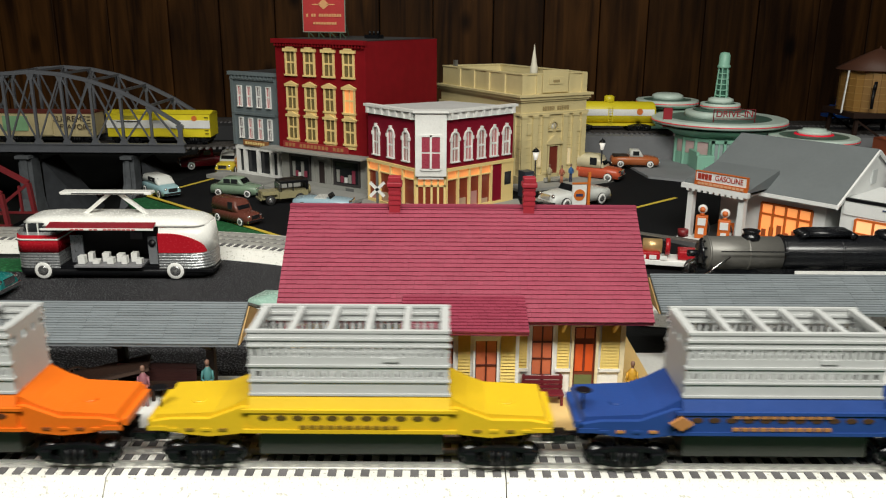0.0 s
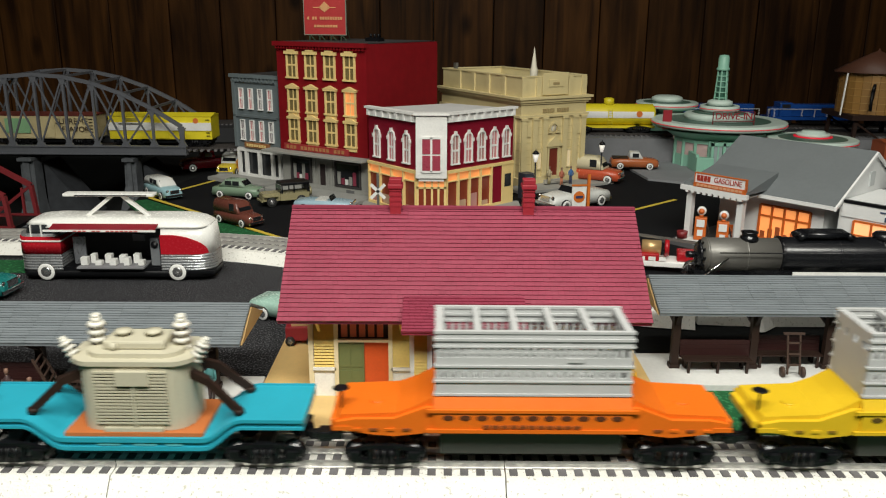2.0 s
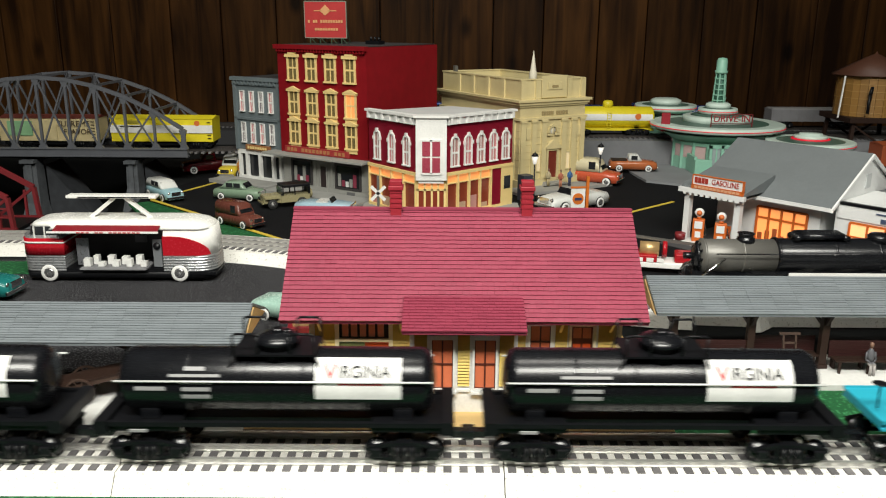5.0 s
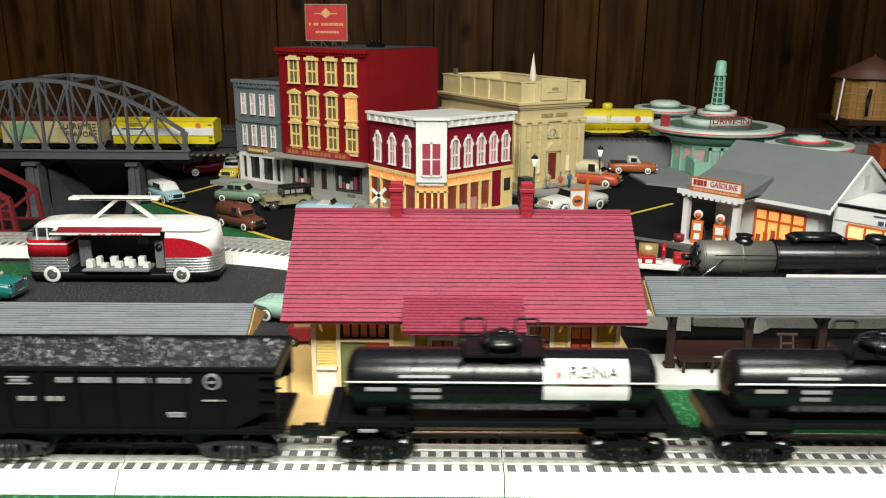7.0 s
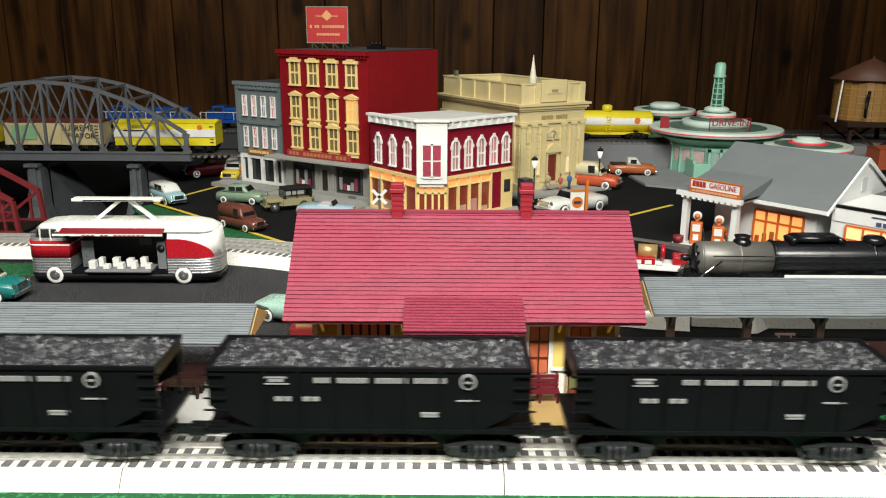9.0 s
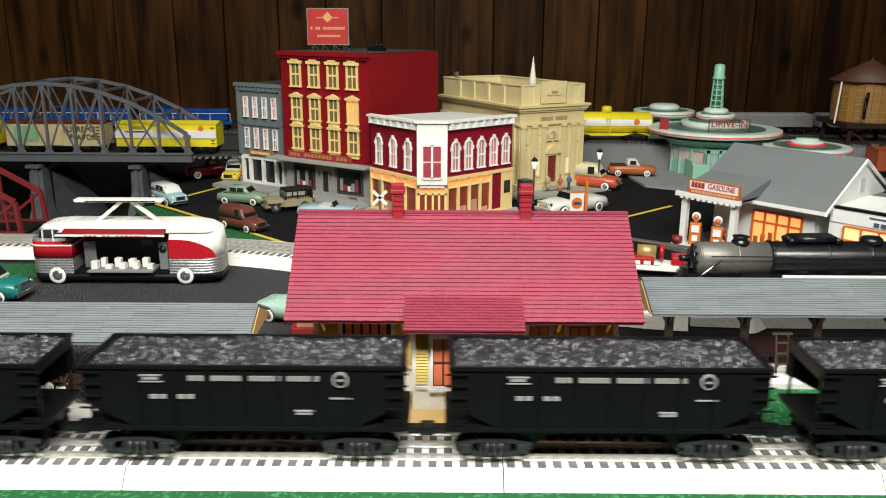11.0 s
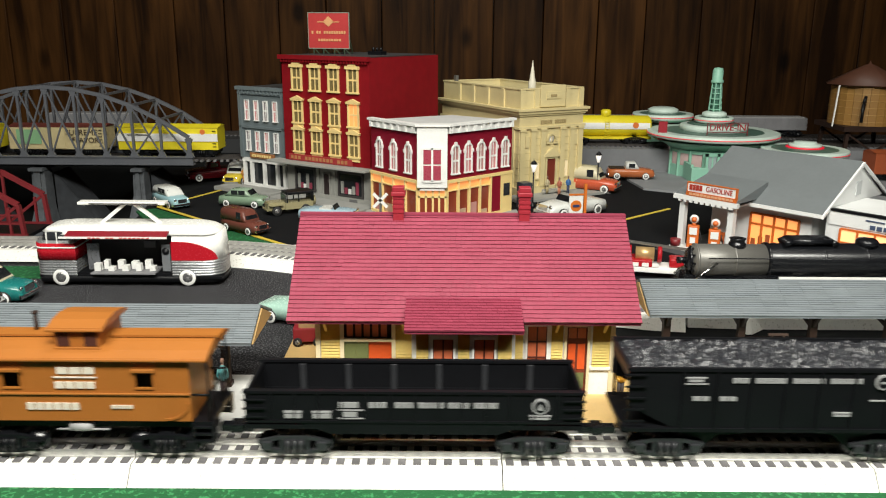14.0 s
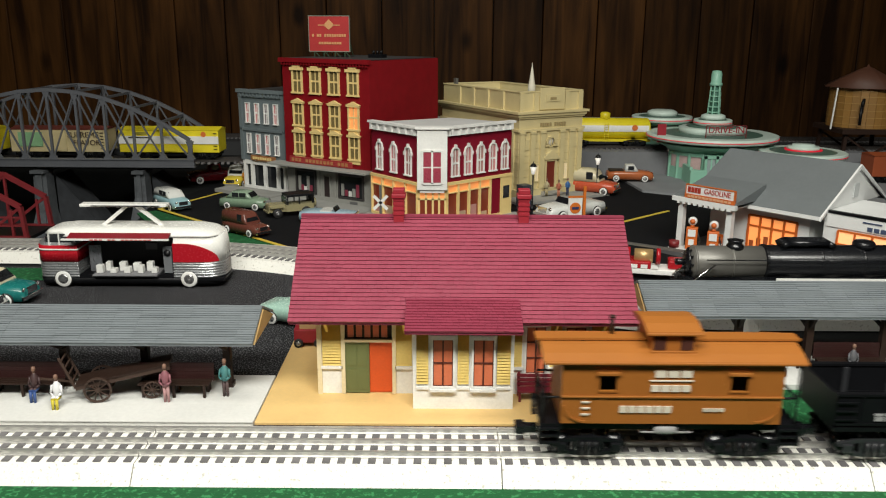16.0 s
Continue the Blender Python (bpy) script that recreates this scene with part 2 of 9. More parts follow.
def solid(name, bm, material, label, category, at=None, group="", kind=""):
    ob = new(name, mesh_of(name, bm, material))
    if at is not None:
        ob.matrix_basis = at
    return tagged(ob, label, category, group, kind)


def thing(name, label, category, at=None, group="", kind=""):
    ob = new(name)
    ob.empty_display_size = 0.02
    if at is not None:
        ob.matrix_basis = at
    return tagged(ob, label, category, group, kind)


def B():
    return bmesh.new()


def boxed(*dims, bevel=0.0):
    bm = B()
    box(bm, *dims, bevel=bevel)
    return bm


def lettering(name, words, size, parent, at, material, extrude=0.0003, label="", squeeze=1.0):
    """Raised letters in the built-in font, as a mesh, centred at a pose."""
    cu = bpy.data.curves.new(name, "FONT")
    cu.body, cu.size, cu.extrude, cu.align_x, cu.align_y = words, size, extrude, "CENTER", "CENTER"
    tmp = bpy.data.objects.new(name, cu)
    me = bpy.data.meshes.new_from_object(tmp)
    bpy.data.objects.remove(tmp)
    me.materials.clear()
    me.materials.append(material)
    ob = new(name, me)
    ob.parent = parent
    ob.matrix_basis = at @ Matrix.Diagonal((squeeze, 1, 1, 1))
    return tagged(ob, label)


def bars(name, rows, parent, material, y, depth=0.0006):
    """Writing too small to read: plain bars (x0, x1, z0, z1) on a side that faces -y."""
    bm = B()
    for x0, x1, z0, z1 in rows:
        box(bm, x0, x1, y - depth, y + depth, z0, z1)
    return part(name, bm, material, parent)


# ---- setting ----
def slab(name, pts, z0, z1, material, label, category):
    bm = B()
    prism(bm, pts, z0, z1, "z")
    return solid(name, bm, material, label, category, kind="structure")


def smooth(a, b, x):
    k = min(max((x - a) / (b - a), 0), 1)
    return k * k * (3 - 2 * k)


def ground_height(x, y):
    """The board is level but for the ravine under the arch bridge."""
    edge = -0.36 - 0.42 * (y - 0.62)
    return -0.075 * smooth(edge, edge - 0.12, x) * smooth(0.60, 0.68, y) * (1 - smooth(1.16, 1.24, y)) - 0.0


def ground_sheet():
    bm = B()
    nx, ny = 240, 90
    grid = [[bm.verts.new((x, y, ground_height(x, y) - 0.001)) for y in [-0.11 + 1.91 * j / ny for j in range(ny + 1)]]
            for x in [-3.7 + 7.4 * i / nx for i in range(nx + 1)]]
    for i in range(nx):
        for j in range(ny):
            bm.faces.new((grid[i][j], grid[i + 1][j], grid[i + 1][j + 1], grid[i][j + 1])).smooth = True
    m = mat("dark_layout_board", (0.009, 0.010, 0.010), 0.9, scale=9, var=0.35, fine=200, bump=0.4, spec=0.15)
    solid("ground", bm, m, "dark painted layout board with a ravine", "ground", kind="structure")


ground_sheet()
slab("grass_strip", [(-3.7, -0.11), (3.7, -0.11), (3.7, -0.036), (-3.7, -0.036)], -0.002, 0.002, GRASS, "green grass mat along the front track", "grass")
slab("grass_mat", [(0.165, 0.045), (1.9, 0.045), (1.9, 0.125), (0.165, 0.125)], -0.0015, 0.002, GRASS, "green grass mat between track and platform", "grass")
slab("grit_lot", [(-1.9, 0.10), (0.10, 0.10), (0.10, 0.30), (-0.15, 0.455), (-0.30, 0.478), (-1.9, 0.462)], -0.0015, 0.0015, ASPHALT, "black gritty parking lot", "road")
slab("road", [(-0.20, 0.562), (-0.485, 0.83), (-0.42, 1.16), (-0.20, 1.25), (0.35, 1.25), (0.372, 1.0), (0.62, 0.86), (0.90, 0.62), (0.90, 0.345), (0.20, 0.345), (0.02, 0.44)], -0.0012, 0.0018, ROAD, "smooth black street through the town", "road")
slab("grass_bank", [(-0.20, 0.557), (-0.475, 0.81), (-0.50, 0.79), (-0.40, 0.62), (-0.34, 0.595)], -0.0014, 0.0013, GRASS, "green grass verge beside the street", "grass")
slab("grass_patch", [(-1.9, 0.418), (-0.46, 0.418), (-0.46, 0.467), (-1.9, 0.467)], -0.0010, 0.0022, GRASS, "green grass strip beside the curved track", "grass")
slab("drive_in_lot", [(0.372, 0.99), (0.62, 0.845), (1.2, 0.845), (1.2, 1.36), (0.30, 1.36), (0.36, 1.1)], -0.001, 0.006, mat("grey_lot", (0.22, 0.23, 0.24), 0.75, scale=14), "grey concrete lot of the drive-in", "pavement")


def road_line(a, b, w):
    d = (Vector(b) - Vector(a)).normalized() * w / 2
    s = Vector((-d.y, d.x))
    pts = [(Vector(a) + s)[:2], (Vector(b) + s)[:2], (Vector(b) - s)[:2], (Vector(a) - s)[:2]]
    slab("road_line", pts, 0.0015, 0.0024, YLINE, "yellow painted road line", "road line")


road_line((-0.205, 0.566), (-0.473, 0.818), 0.006)
road_line((-0.473, 0.818), (-0.40, 0.98), 0.006)
road_line((0.285, 0.745), (0.378, 0.828), 0.006)


def room():
    w = thing("wall_north", "dark knotty wooden board wall behind the layout", "wall", kind="structure")
    x, k = -3.9, 0
    widths = [0.128, 0.15, 0.142, 0.16, 0.135, 0.148]
    part("backing", boxed(-3.9, 3.9, 1.815, 1.88, -0.9, 1.55), BLACK, w)
    while x < 3.85:
        wd = widths[k % 6]
        bm = B()
        box(bm, 0.0012, wd - 0.0012, -0.012, 0.012, -0.9, 1.5, bevel=0.002)
        part("board", bm, BOARDS, w, at=pose(x, 1.80 + 0.0012 * (k % 3), 0))
        x += wd
        k += 1
    # unseen enclosure added around the layout, kept dark to limit bounced light
    plain = mat("dim_room_wall", (0.12, 0.09, 0.07), 0.8, scale=3)
    for name, d in (("wall_west", (-3.98, -3.9, -2.2, 1.88, -0.9, 1.55)), ("wall_east", (3.9, 3.98, -2.2, 1.88, -0.9, 1.55)), ("wall_south", (-3.9, 3.9, -2.28, -2.2, -0.9, 1.55))):
        solid(name, boxed(*d), plain, "added plain room wall, out of view", "wall", kind="structure")
    solid("floor", boxed(-3.9, 3.9, -2.2, 1.8, -0.98, -0.9), mat("brown_floor", (0.10, 0.075, 0.055), 0.7, scale=3), "added plain room floor, out of view", "floor", kind="structure")
    solid("ceiling", boxed(-4.0, 4.0, -2.3, 1.9, 1.55, 1.62), mat("pale_ceiling", (0.35, 0.34, 0.32), 0.8, scale=3), "added pale ceiling, out of view", "ceiling", kind="structure")
    # unseen edge: the grass ends here so dark cars don't mirror green
    solid("table_front", boxed(-3.7, 3.7, -0.122, -0.1105, -0.25, 0.0), BROWN, "added dark brown edge board, out of view", "table", kind="structure")
    solid("layout_table", boxed(-3.7, 3.7, -0.11, 1.78, -0.09, -0.0785), BROWN, "wooden deck under the layout board", "table", kind="structure")


room()


# ---- tracks ----
def front_track():
    half = 0.0268
    bed_pts = [(-0.0385, 0.0005), (-0.0275, 0.0132), (0.0275, 0.0132), (0.0315, 0.0085), (0.0315, 0.0005)]
    tie_bm = B()
    box(tie_bm, -0.0026, 0.0026, -0.0256, 0.0256, 0.0110, 0.0141, bevel=0.0003)
    tie = mesh_of("tie", tie_bm, TIE)
    for k in range(-10, 16):
        x0 = -0.695 + 0.245 * k
        t = thing("track_section", "three-rail track on white moulded roadbed with dark ties", "train track", pose(x0, 0, 0), "sections of the front track")
        bm = B()
        prism(bm, bed_pts, 0.0004, 0.2446, "x")
        part("roadbed", bm, BALLAST, t)
        for y in (-0.0168, 0.0, 0.0168):
            bm = B()
            prism(bm, [(y - 0.0019, 0.0135), (y - 0.0019, 0.0141), (y - 0.0006, 0.0146), (y - 0.0006, 0.0166), (y - 0.0011, 0.0172), (y - 0.0009, 0.018), (y + 0.0009, 0.018), (y + 0.0011, 0.0172), (y + 0.0006, 0.0166), (y + 0.0006, 0.0146), (y + 0.0019, 0.0141), (y + 0.0019, 0.0135)], 0.0003, 0.2447, "x")
            part("rail", bm, STEEL, t)
        if 0 <= k < 6:
            for i in range(24):
                more(tie, "tie", t, pose(0.0051 + i * 0.0102, 0, 0))
        else:
            bm = B()
            for i in range(24):
                box(bm, 0.0025 + i * 0.0102, 0.0077 + i * 0.0102, -0.0256, 0.0256, 0.0110, 0.0141)
            tagged(part("tie_row", bm, TIE, t), kind="stuff")


def spline(points, n):
    """Catmull-Rom through the points."""
    p = [Vector(q) for q in points]
    p = [2 * p[0] - p[1]] + p + [2 * p[-1] - p[-2]]
    out = []
    for i in range(1, len(p) - 2):
        for k in range(n):
            u = k / n
            out.append(0.5 * (2 * p[i] + (p[i + 1] - p[i - 1]) * u + (2 * p[i - 1] - 5 * p[i] + 4 * p[i + 1] - p[i + 2]) * u * u + (3 * p[i] - p[i - 1] - 3 * p[i + 1] + p[i + 2]) * u ** 3))
    out.append(p[-2])
    return out


def ribbon(bm, line, section):
    """Sweeps an (offset, height) section along a level line."""
    rows = []
    for i, q in enumerate(line):
        d = (line[min(i + 1, len(line) - 1)] - line[max(i - 1, 0)])
        s = Vector((-d.y, d.x, 0)).normalized()
        rows.append([bm.verts.new((q.x + s.x * o, q.y + s.y * o, q.z + h)) for o, h in section])
    m = len(section)
    for a, b in zip(rows, rows[1:]):
        for k in range(m):
            bm.faces.new((a[k], a[(k + 1) % m], b[(k + 1) % m], b[k]))
    bm.faces.new(rows[0][::-1])
    bm.faces.new(rows[-1])


def back_track(points, label, bed, z=0.0, group="", wide=0.046):
    line = [Vector((q.x, q.y, z)) for q in spline([(*p, 0) for p in points], 14)]
    t = thing("track_section", label, "train track", None, group)
    if bed:
        bm = B()
        ribbon(bm, line, [(-wide, 0.0005), (-max(wide - 0.010, 0.0290), 0.0132), (0.036, 0.0132), (0.046, 0.0005)])
        part("roadbed", bm, bed, t)
    for o in (-0.0168, 0.0, 0.0168):
        bm = B()
        ribbon(bm, line, [(o - 0.001, 0.0135), (o - 0.001, 0.018), (o + 0.001, 0.018), (o + 0.001, 0.0135)])
        part("rail", bm, STEEL if bed else DARKRAIL, t)
    bm = B()
    acc, last = 0.0, line[0]
    for a, b in zip(line, line[1:]):
        seg = (b - a).length
        while acc < seg:
            q = a + (b - a) * (acc / seg)
            s = Vector((-(b - a).y, (b - a).x, 0)).normalized()
            beam(bm, q - s * 0.0285 + Vector((0, 0, 0.0126)), q + s * 0.0285 + Vector((0, 0, 0.0126)), 0.005, 0.003)
            acc += 0.0102
        acc -= seg
    tagged(part("tie_row", bm, TIE, t), kind="stuff")


front_track()
back_track([(-1.3, 0.60), (-0.75, 0.545), (-0.42, 0.535), (-0.22, 0.505), (-0.05, 0.43), (0.10, 0.345), (0.20, 0.310), (0.25, 0.3005)], "curved three-rail track on pale roadbed behind the station", BALLAST)
back_track([(0.2505, 0.3004), (0.30, 0.297), (0.40, 0.296), (1.3, 0.296)], "straight three-rail track on pale roadbed under the locomotive", BALLAST, wide=0.0310)
back_track([(-1.3, 1.015), (-0.6, 1.015), (-0.35, 1.03), (0.0, 1.26), (0.36, 1.225), (0.7, 1.23), (1.3, 1.23)], "dark raised track behind the town", None, 0.040)
back_track([(-3.6, 1.52), (0.0, 1.52), (3.6, 1.52)], "dark raised track along the back wall", None, 0.020)
slab("raised_bench", [(-3.7, 1.44), (3.7, 1.44), (3.7, 1.60), (-3.7, 1.60)], -0.001, 0.032, mat("dark_grey_fascia", (0.026, 0.027, 0.029), 0.8, scale=12), "dark raised shelf that carries the back track", "shelf")
slab("tanker_bench", [(0.20, 1.17), (1.3, 1.17), (1.3, 1.29), (0.20, 1.29)], -0.001, 0.052, mat("mid_grey_fascia", (0.17, 0.175, 0.185), 0.8, scale=12), "grey raised roadbed behind the drive-in", "shelf")


# ---- station ----
def clapboards(bm, x0, x1, z0, z1, y, step=0.0024):
    """Lap siding on a face toward -y."""
    z = z0
    while z < z1 - 1e-5:
        t = min(z + step, z1)
        vs = [bm.verts.new(p) for p in ((x0, y - 0.0015, z), (x1, y - 0.0015, z), (x1, y - 0.0001, t), (x0, y - 0.0001, t), (x0, y + 0.0006, z), (x1, y + 0.0006, z))]
        bm.faces.new((vs[0], vs[1], vs[2], vs[3]))
        bm.faces.new((vs[4], vs[5], vs[1], vs[0]))
        z = t


def sash(parent, x0, x1, z0, z1, y, cols, rows, frame_m, pane_m, label=""):
    """A recessed window: casing, mullions and each pane."""
    w = thing("window", "", "")
    w.parent = parent
    bm = B()
    e = 0.0016
    for d in ((x0 - e, x0, z0 - e, z1 + e), (x1, x1 + e, z0 - e, z1 + e), (x0, x1, z1, z1 + e), (x0, x1, z0 - e, z0)):
        box(bm, d[0], d[1], y - 0.0022, y + 0.001, d[2], d[3])
    part("casing", bm, WHITE, w)
    bm = B()
    t = 0.00055
    for k in range(cols + 1):
        x = x0 + (x1 - x0) * k / cols
        box(bm, max(x - t, x0), min(x + t, x1), y - 0.0012, y + 0.0004, z0, z1)
    for k in range(rows + 1):
        z = z0 + (z1 - z0) * k / rows
        box(bm, x0 + t, x1 - t, y - 0.0010, y + 0.0004, max(z - t, z0), min(z + t, z1))
    part("sash", bm, frame_m, w)
    for i in range(cols):
        for j in range(rows):
            px0, px1 = x0 + (x1 - x0) * i / cols, x0 + (x1 - x0) * (i + 1) / cols
            pz0, pz1 = z0 + (z1 - z0) * j / rows, z0 + (z1 - z0) * (j + 1) / rows
            part("pane", boxed(px0 + t, px1 - t, y - 0.0002, y + 0.0004, pz0 + t, pz1 - t), pane_m, w)
    return w


def shingle_rows(parent, x0, x1, foot, ridge, rows, material, overlap=1.25, seed=1, jag=True, lift=0.0008):
    """Courses of shingles from the eave (y, z) to the ridge; each course is a piece with its own butt edge."""
    rnd = random.Random(seed)
    (ya, za), (yb, zb) = foot, ridge
    d = Vector((0, yb - ya, zb - za)) / rows
    nrm = Vector((0, -(zb - za), (yb - ya))).normalized()
    for k in range(rows):
        a = Vector((0, ya, za)) + d * k
        b = a + d * overlap if k < rows - 1 else a + d
        bm = B()
        x = x0
        while x < x1 - 1e-5:
            w = min(rnd.uniform(0.0036, 0.0056) if jag else 0.02, x1 - x)
            if x1 - x - w < 0.002:
                w = x1 - x
            up = lift + rnd.uniform(-0.00012, 0.0002)
            drop = d * rnd.uniform(-0.03, 0.03)
            p = [Vector((x + 0.00009, *(a + drop).yz)) + nrm * up, Vector((x + w - 0.00009, *(a + drop).yz)) + nrm * up,
                 Vector((x + w - 0.00009, *b.yz)) + nrm * 0.0001, Vector((x + 0.00009, *b.yz)) + nrm * 0.0001,
                 Vector((x + 0.00009, *(a + drop).yz)) - nrm * 0.0002, Vector((x + w - 0.00009, *(a + drop).yz)) - nrm * 0.0002]
            v = [bm.verts.new(q) for q in p]
            bm.faces.new((v[0], v[1], v[2], v[3]))
            bm.faces.new((v[4], v[5], v[1], v[0]))
            x += w
        part("shingle_course", bm, material, parent)


SASHRED = mat("dark_red_sash", (0.085, 0.018, 0.010), 0.5)


def station():
    s = thing("train_station", "yellow clapboard model station with maroon shingle roof", "train station", pose(0, 0, 0))
    base = boxed(-0.1385, 0.164, 0.034, 0.235, 0.0007, 0.013, bevel=0.0006)
    part("base", base, TAN, s, "tan platform base")
    part("base_edge", boxed(-0.1390, 0.1645, 0.0325, 0.034, 0.0007, 0.0108), BROWN, s, "dark brown base edge")
    # front wall with its openings, built of white lower and ochre upper fields
    yw = 0.085
    x0, x1 = -0.0985, 0.1335
    top = 0.078
    openings = [(-0.0765, -0.0395, 0.0137, 0.0715), (0.066, 0.081, 0.031, 0.070), (0.0965, 0.1125, 0.0137, 0.070)]
    core = B()
    xs = x0
    for a, b, za, zb in openings:
        box(core, xs, a, yw, yw + 0.004, 0.013, top)
        box(core, a, b, yw, yw + 0.004, zb, top)
        if za > 0.02:
            box(core, a, b, yw, yw + 0.004, 0.013, za)
        xs = b
    box(core, xs, x1, yw, yw + 0.004, 0.013, top)
    part("front_wall", core, WHITE, s, "white lower wall")
    for d in ((x0, x0 + 0.004, yw + 0.004, 0.20), (x1 - 0.004, x1, yw + 0.004, 0.20), (x0, x1, 0.20, 0.204)):
        bm = B()
        box(bm, d[0], d[1], d[2], d[3], 0.013, top)
        part("side_wall", bm, YELLOW, s)
    for side in (x0, x1 - 0.004):
        bm = B()
        prism(bm, [(yw, top), (0.204, top), (0.145, 0.134)], side, side + 0.004, "x")
        part("gable", bm, YELLOW, s)
    for a, b in ((-0.0945, -0.0795), (-0.0365, -0.024), (0.0545, 0.0625), (0.0845, 0.0935), (0.1165, 0.130)):
        bm = B()
        clapboards(bm, a, b, 0.037, 0.074, yw)
        part("siding", bm, YELLOW, s, "ochre lap siding")
        part("belt", boxed(a - 0.001, b + 0.001, yw - 0.0022, yw, 0.0345, 0.0368), WHITE, s)
    for a, b in ((-0.0985, -0.0950), (0.1302, 0.1337)):
        part("corner_board", boxed(a, b, yw - 0.0016, yw, 0.013, 0.076), CREAM, s)
    # freight door: transom, sliding olive leaf and the orange-red leaf behind it
    d = thing("door", "", "")
    d.parent = s
    bm = B()
    for q in ((-0.0795, -0.0765, 0.0135, 0.0745), (-0.0395, -0.0365, 0.0135, 0.0745), (-0.0795, -0.0365, 0.0716, 0.0745), (-0.0765, -0.0395, 0.0570, 0.0592)):
        box(bm, q[0], q[1], yw - 0.0022, yw + 0.002, q[2], q[3])
    part("casing", bm, CREAM, d)
    part("leaf", boxed(-0.0575, -0.0397, yw + 0.001, yw + 0.0025, 0.0138, 0.0570), REDDOOR, d, "orange-red door leaf")
    bm = boxed(-0.0765, -0.0576, yw - 0.0006, yw + 0.0012, 0.0138, 0.0570)
    for a, b, c, e in ((-0.0752, -0.0678, 0.017, 0.034), (-0.0664, -0.0590, 0.017, 0.034), (-0.0752, -0.0678, 0.037, 0.0545), (-0.0664, -0.0590, 0.037, 0.0545)):
        box(bm, a, b, yw - 0.0011, yw - 0.0006, c, e)
    part("leaf", bm, OLIVE, d, "olive panelled door leaf")
    bm = boxed(-0.0765, -0.0395, yw + 0.0005, yw + 0.0015, 0.0592, 0.0716)
    part("transom", bm, BROWN, d)
    for k in range(5):
        xx = -0.0742 + k * 0.0066
        part("pane", boxed(xx, xx + 0.0046, yw - 0.0003, yw + 0.0006, 0.0606, 0.0705), LITPANE, d)
    sash(s, 0.066, 0.081, 0.031, 0.070, yw + 0.001, 2, 3, SASHRED, LITPANE)
    d2 = thing("door", "", "")
    d2.parent = s
    bm = B()
    for q in ((0.0945, 0.0965, 0.0135, 0.072), (0.1125, 0.1145, 0.0135, 0.072), (0.0945, 0.1145, 0.070, 0.0725)):
        box(bm, q[0], q[1], yw - 0.0022, yw + 0.002, q[2], q[3])
    part("casing", bm, CREAM, d2)
    part("leaf", boxed(0.0965, 0.1125, yw + 0.001, yw + 0.0025, 0.0138, 0.070), mat("brown_red_door", (0.16, 0.03, 0.015), 0.5), d2, "red-brown door leaf")
    for a, b, c, e, m in ((0.0980, 0.1040, 0.0600, 0.068, LITPANE), (0.1052, 0.1112, 0.0600, 0.068, LITPANE), (0.0980, 0.1036, 0.034, 0.0555, REDDOOR), (0.1054, 0.1110, 0.034, 0.0555, REDDOOR), (0.0980, 0.1110, 0.018, 0.031, OLIVE)):
        part("panel", boxed(a, b, yw + 0.0004, yw + 0.0012, c, e), m, d2)
    # bay
    yb = 0.058
    bm = boxed(-0.0222, 0.0540, yb, yw, 0.013, 0.082)
    part("bay", bm, WHITE, s, "white bay")
    for a, b in ((-0.0195, -0.0105), (0.0115, 0.0200), (0.0412, 0.0515)):
        bm = B()
        clapboards(bm, a, b, 0.034, 0.0745, yb)
        part("siding", bm, YELLOW, s, "ochre lap siding")
        part("belt", boxed(a, b, yb - 0.0015, yb, 0.0295, 0.0315), WHITE, s)
    sash(s, -0.0070, 0.0080, 0.0325, 0.0700, yb - 0.0006, 2, 2, SASHRED, LITPANE)
    sash(s, 0.0235, 0.0385, 0.0325, 0.0700, yb - 0.0006, 2, 2, SASHRED, LITPANE)
    for a in (-0.0095, 0.0210):
        part("sill", boxed(a, a + 0.020, yb - 0.0040, yb, 0.0285, 0.0305), WHITE, s)
        part("lintel", boxed(a, a + 0.020, yb - 0.0040, yb, 0.0722, 0.0740), WHITE, s)
    # roof: front and back slopes with shingle courses
    deck = B()
    for y0, z0 in ((0.0665, 0.0800), (0.2235, 0.0800)):
        prism(deck, [(y0, z0 - 0.0024), (0.145, 0.1415), (0.145, 0.1440), (y0, z0)], -0.1165, 0.1485, "x")
    r = part("roof", deck, MAROON, s, "maroon shingle roof")
    shingle_rows(r, -0.1170, 0.1490, (0.0650, 0.0800), (0.1450, 0.1442), 27, MAROON, seed=3, lift=0.00105)
    part("ridge_cap", boxed(-0.1170, 0.1490, 0.1425, 0.1475, 0.1438, 0.1456), MAROON, r)
    bay_deck = B()
    prism(bay_deck, [(0.0405, 0.0800), (0.0800, 0.0905), (0.0800, 0.0940), (0.0405, 0.0823)], -0.0275, 0.0585, "x")
    r2 = part("bay_roof", bay_deck, MAROON, s, "maroon shingle bay roof")
    shingle_rows(r2, -0.0278, 0.0588, (0.0395, 0.0823), (0.0800, 0.0942), 12, MAROON, seed=9, lift=0.0012)
    for x in (-0.0365, 0.0660):
        c = B()
        box(c, -0.0042, 0.0042, -0.0042, 0.0042, 0.138, 0.1605)
        for z in (0.1465, 0.1505, 0.1545, 0.1585):
            box(c, -0.0047, 0.0047, -0.0047, 0.0047, z, z + 0.0022)
        box(c, -0.0058, 0.0058, -0.0058, 0.0058, 0.1605, 0.1640, bevel=0.0006)
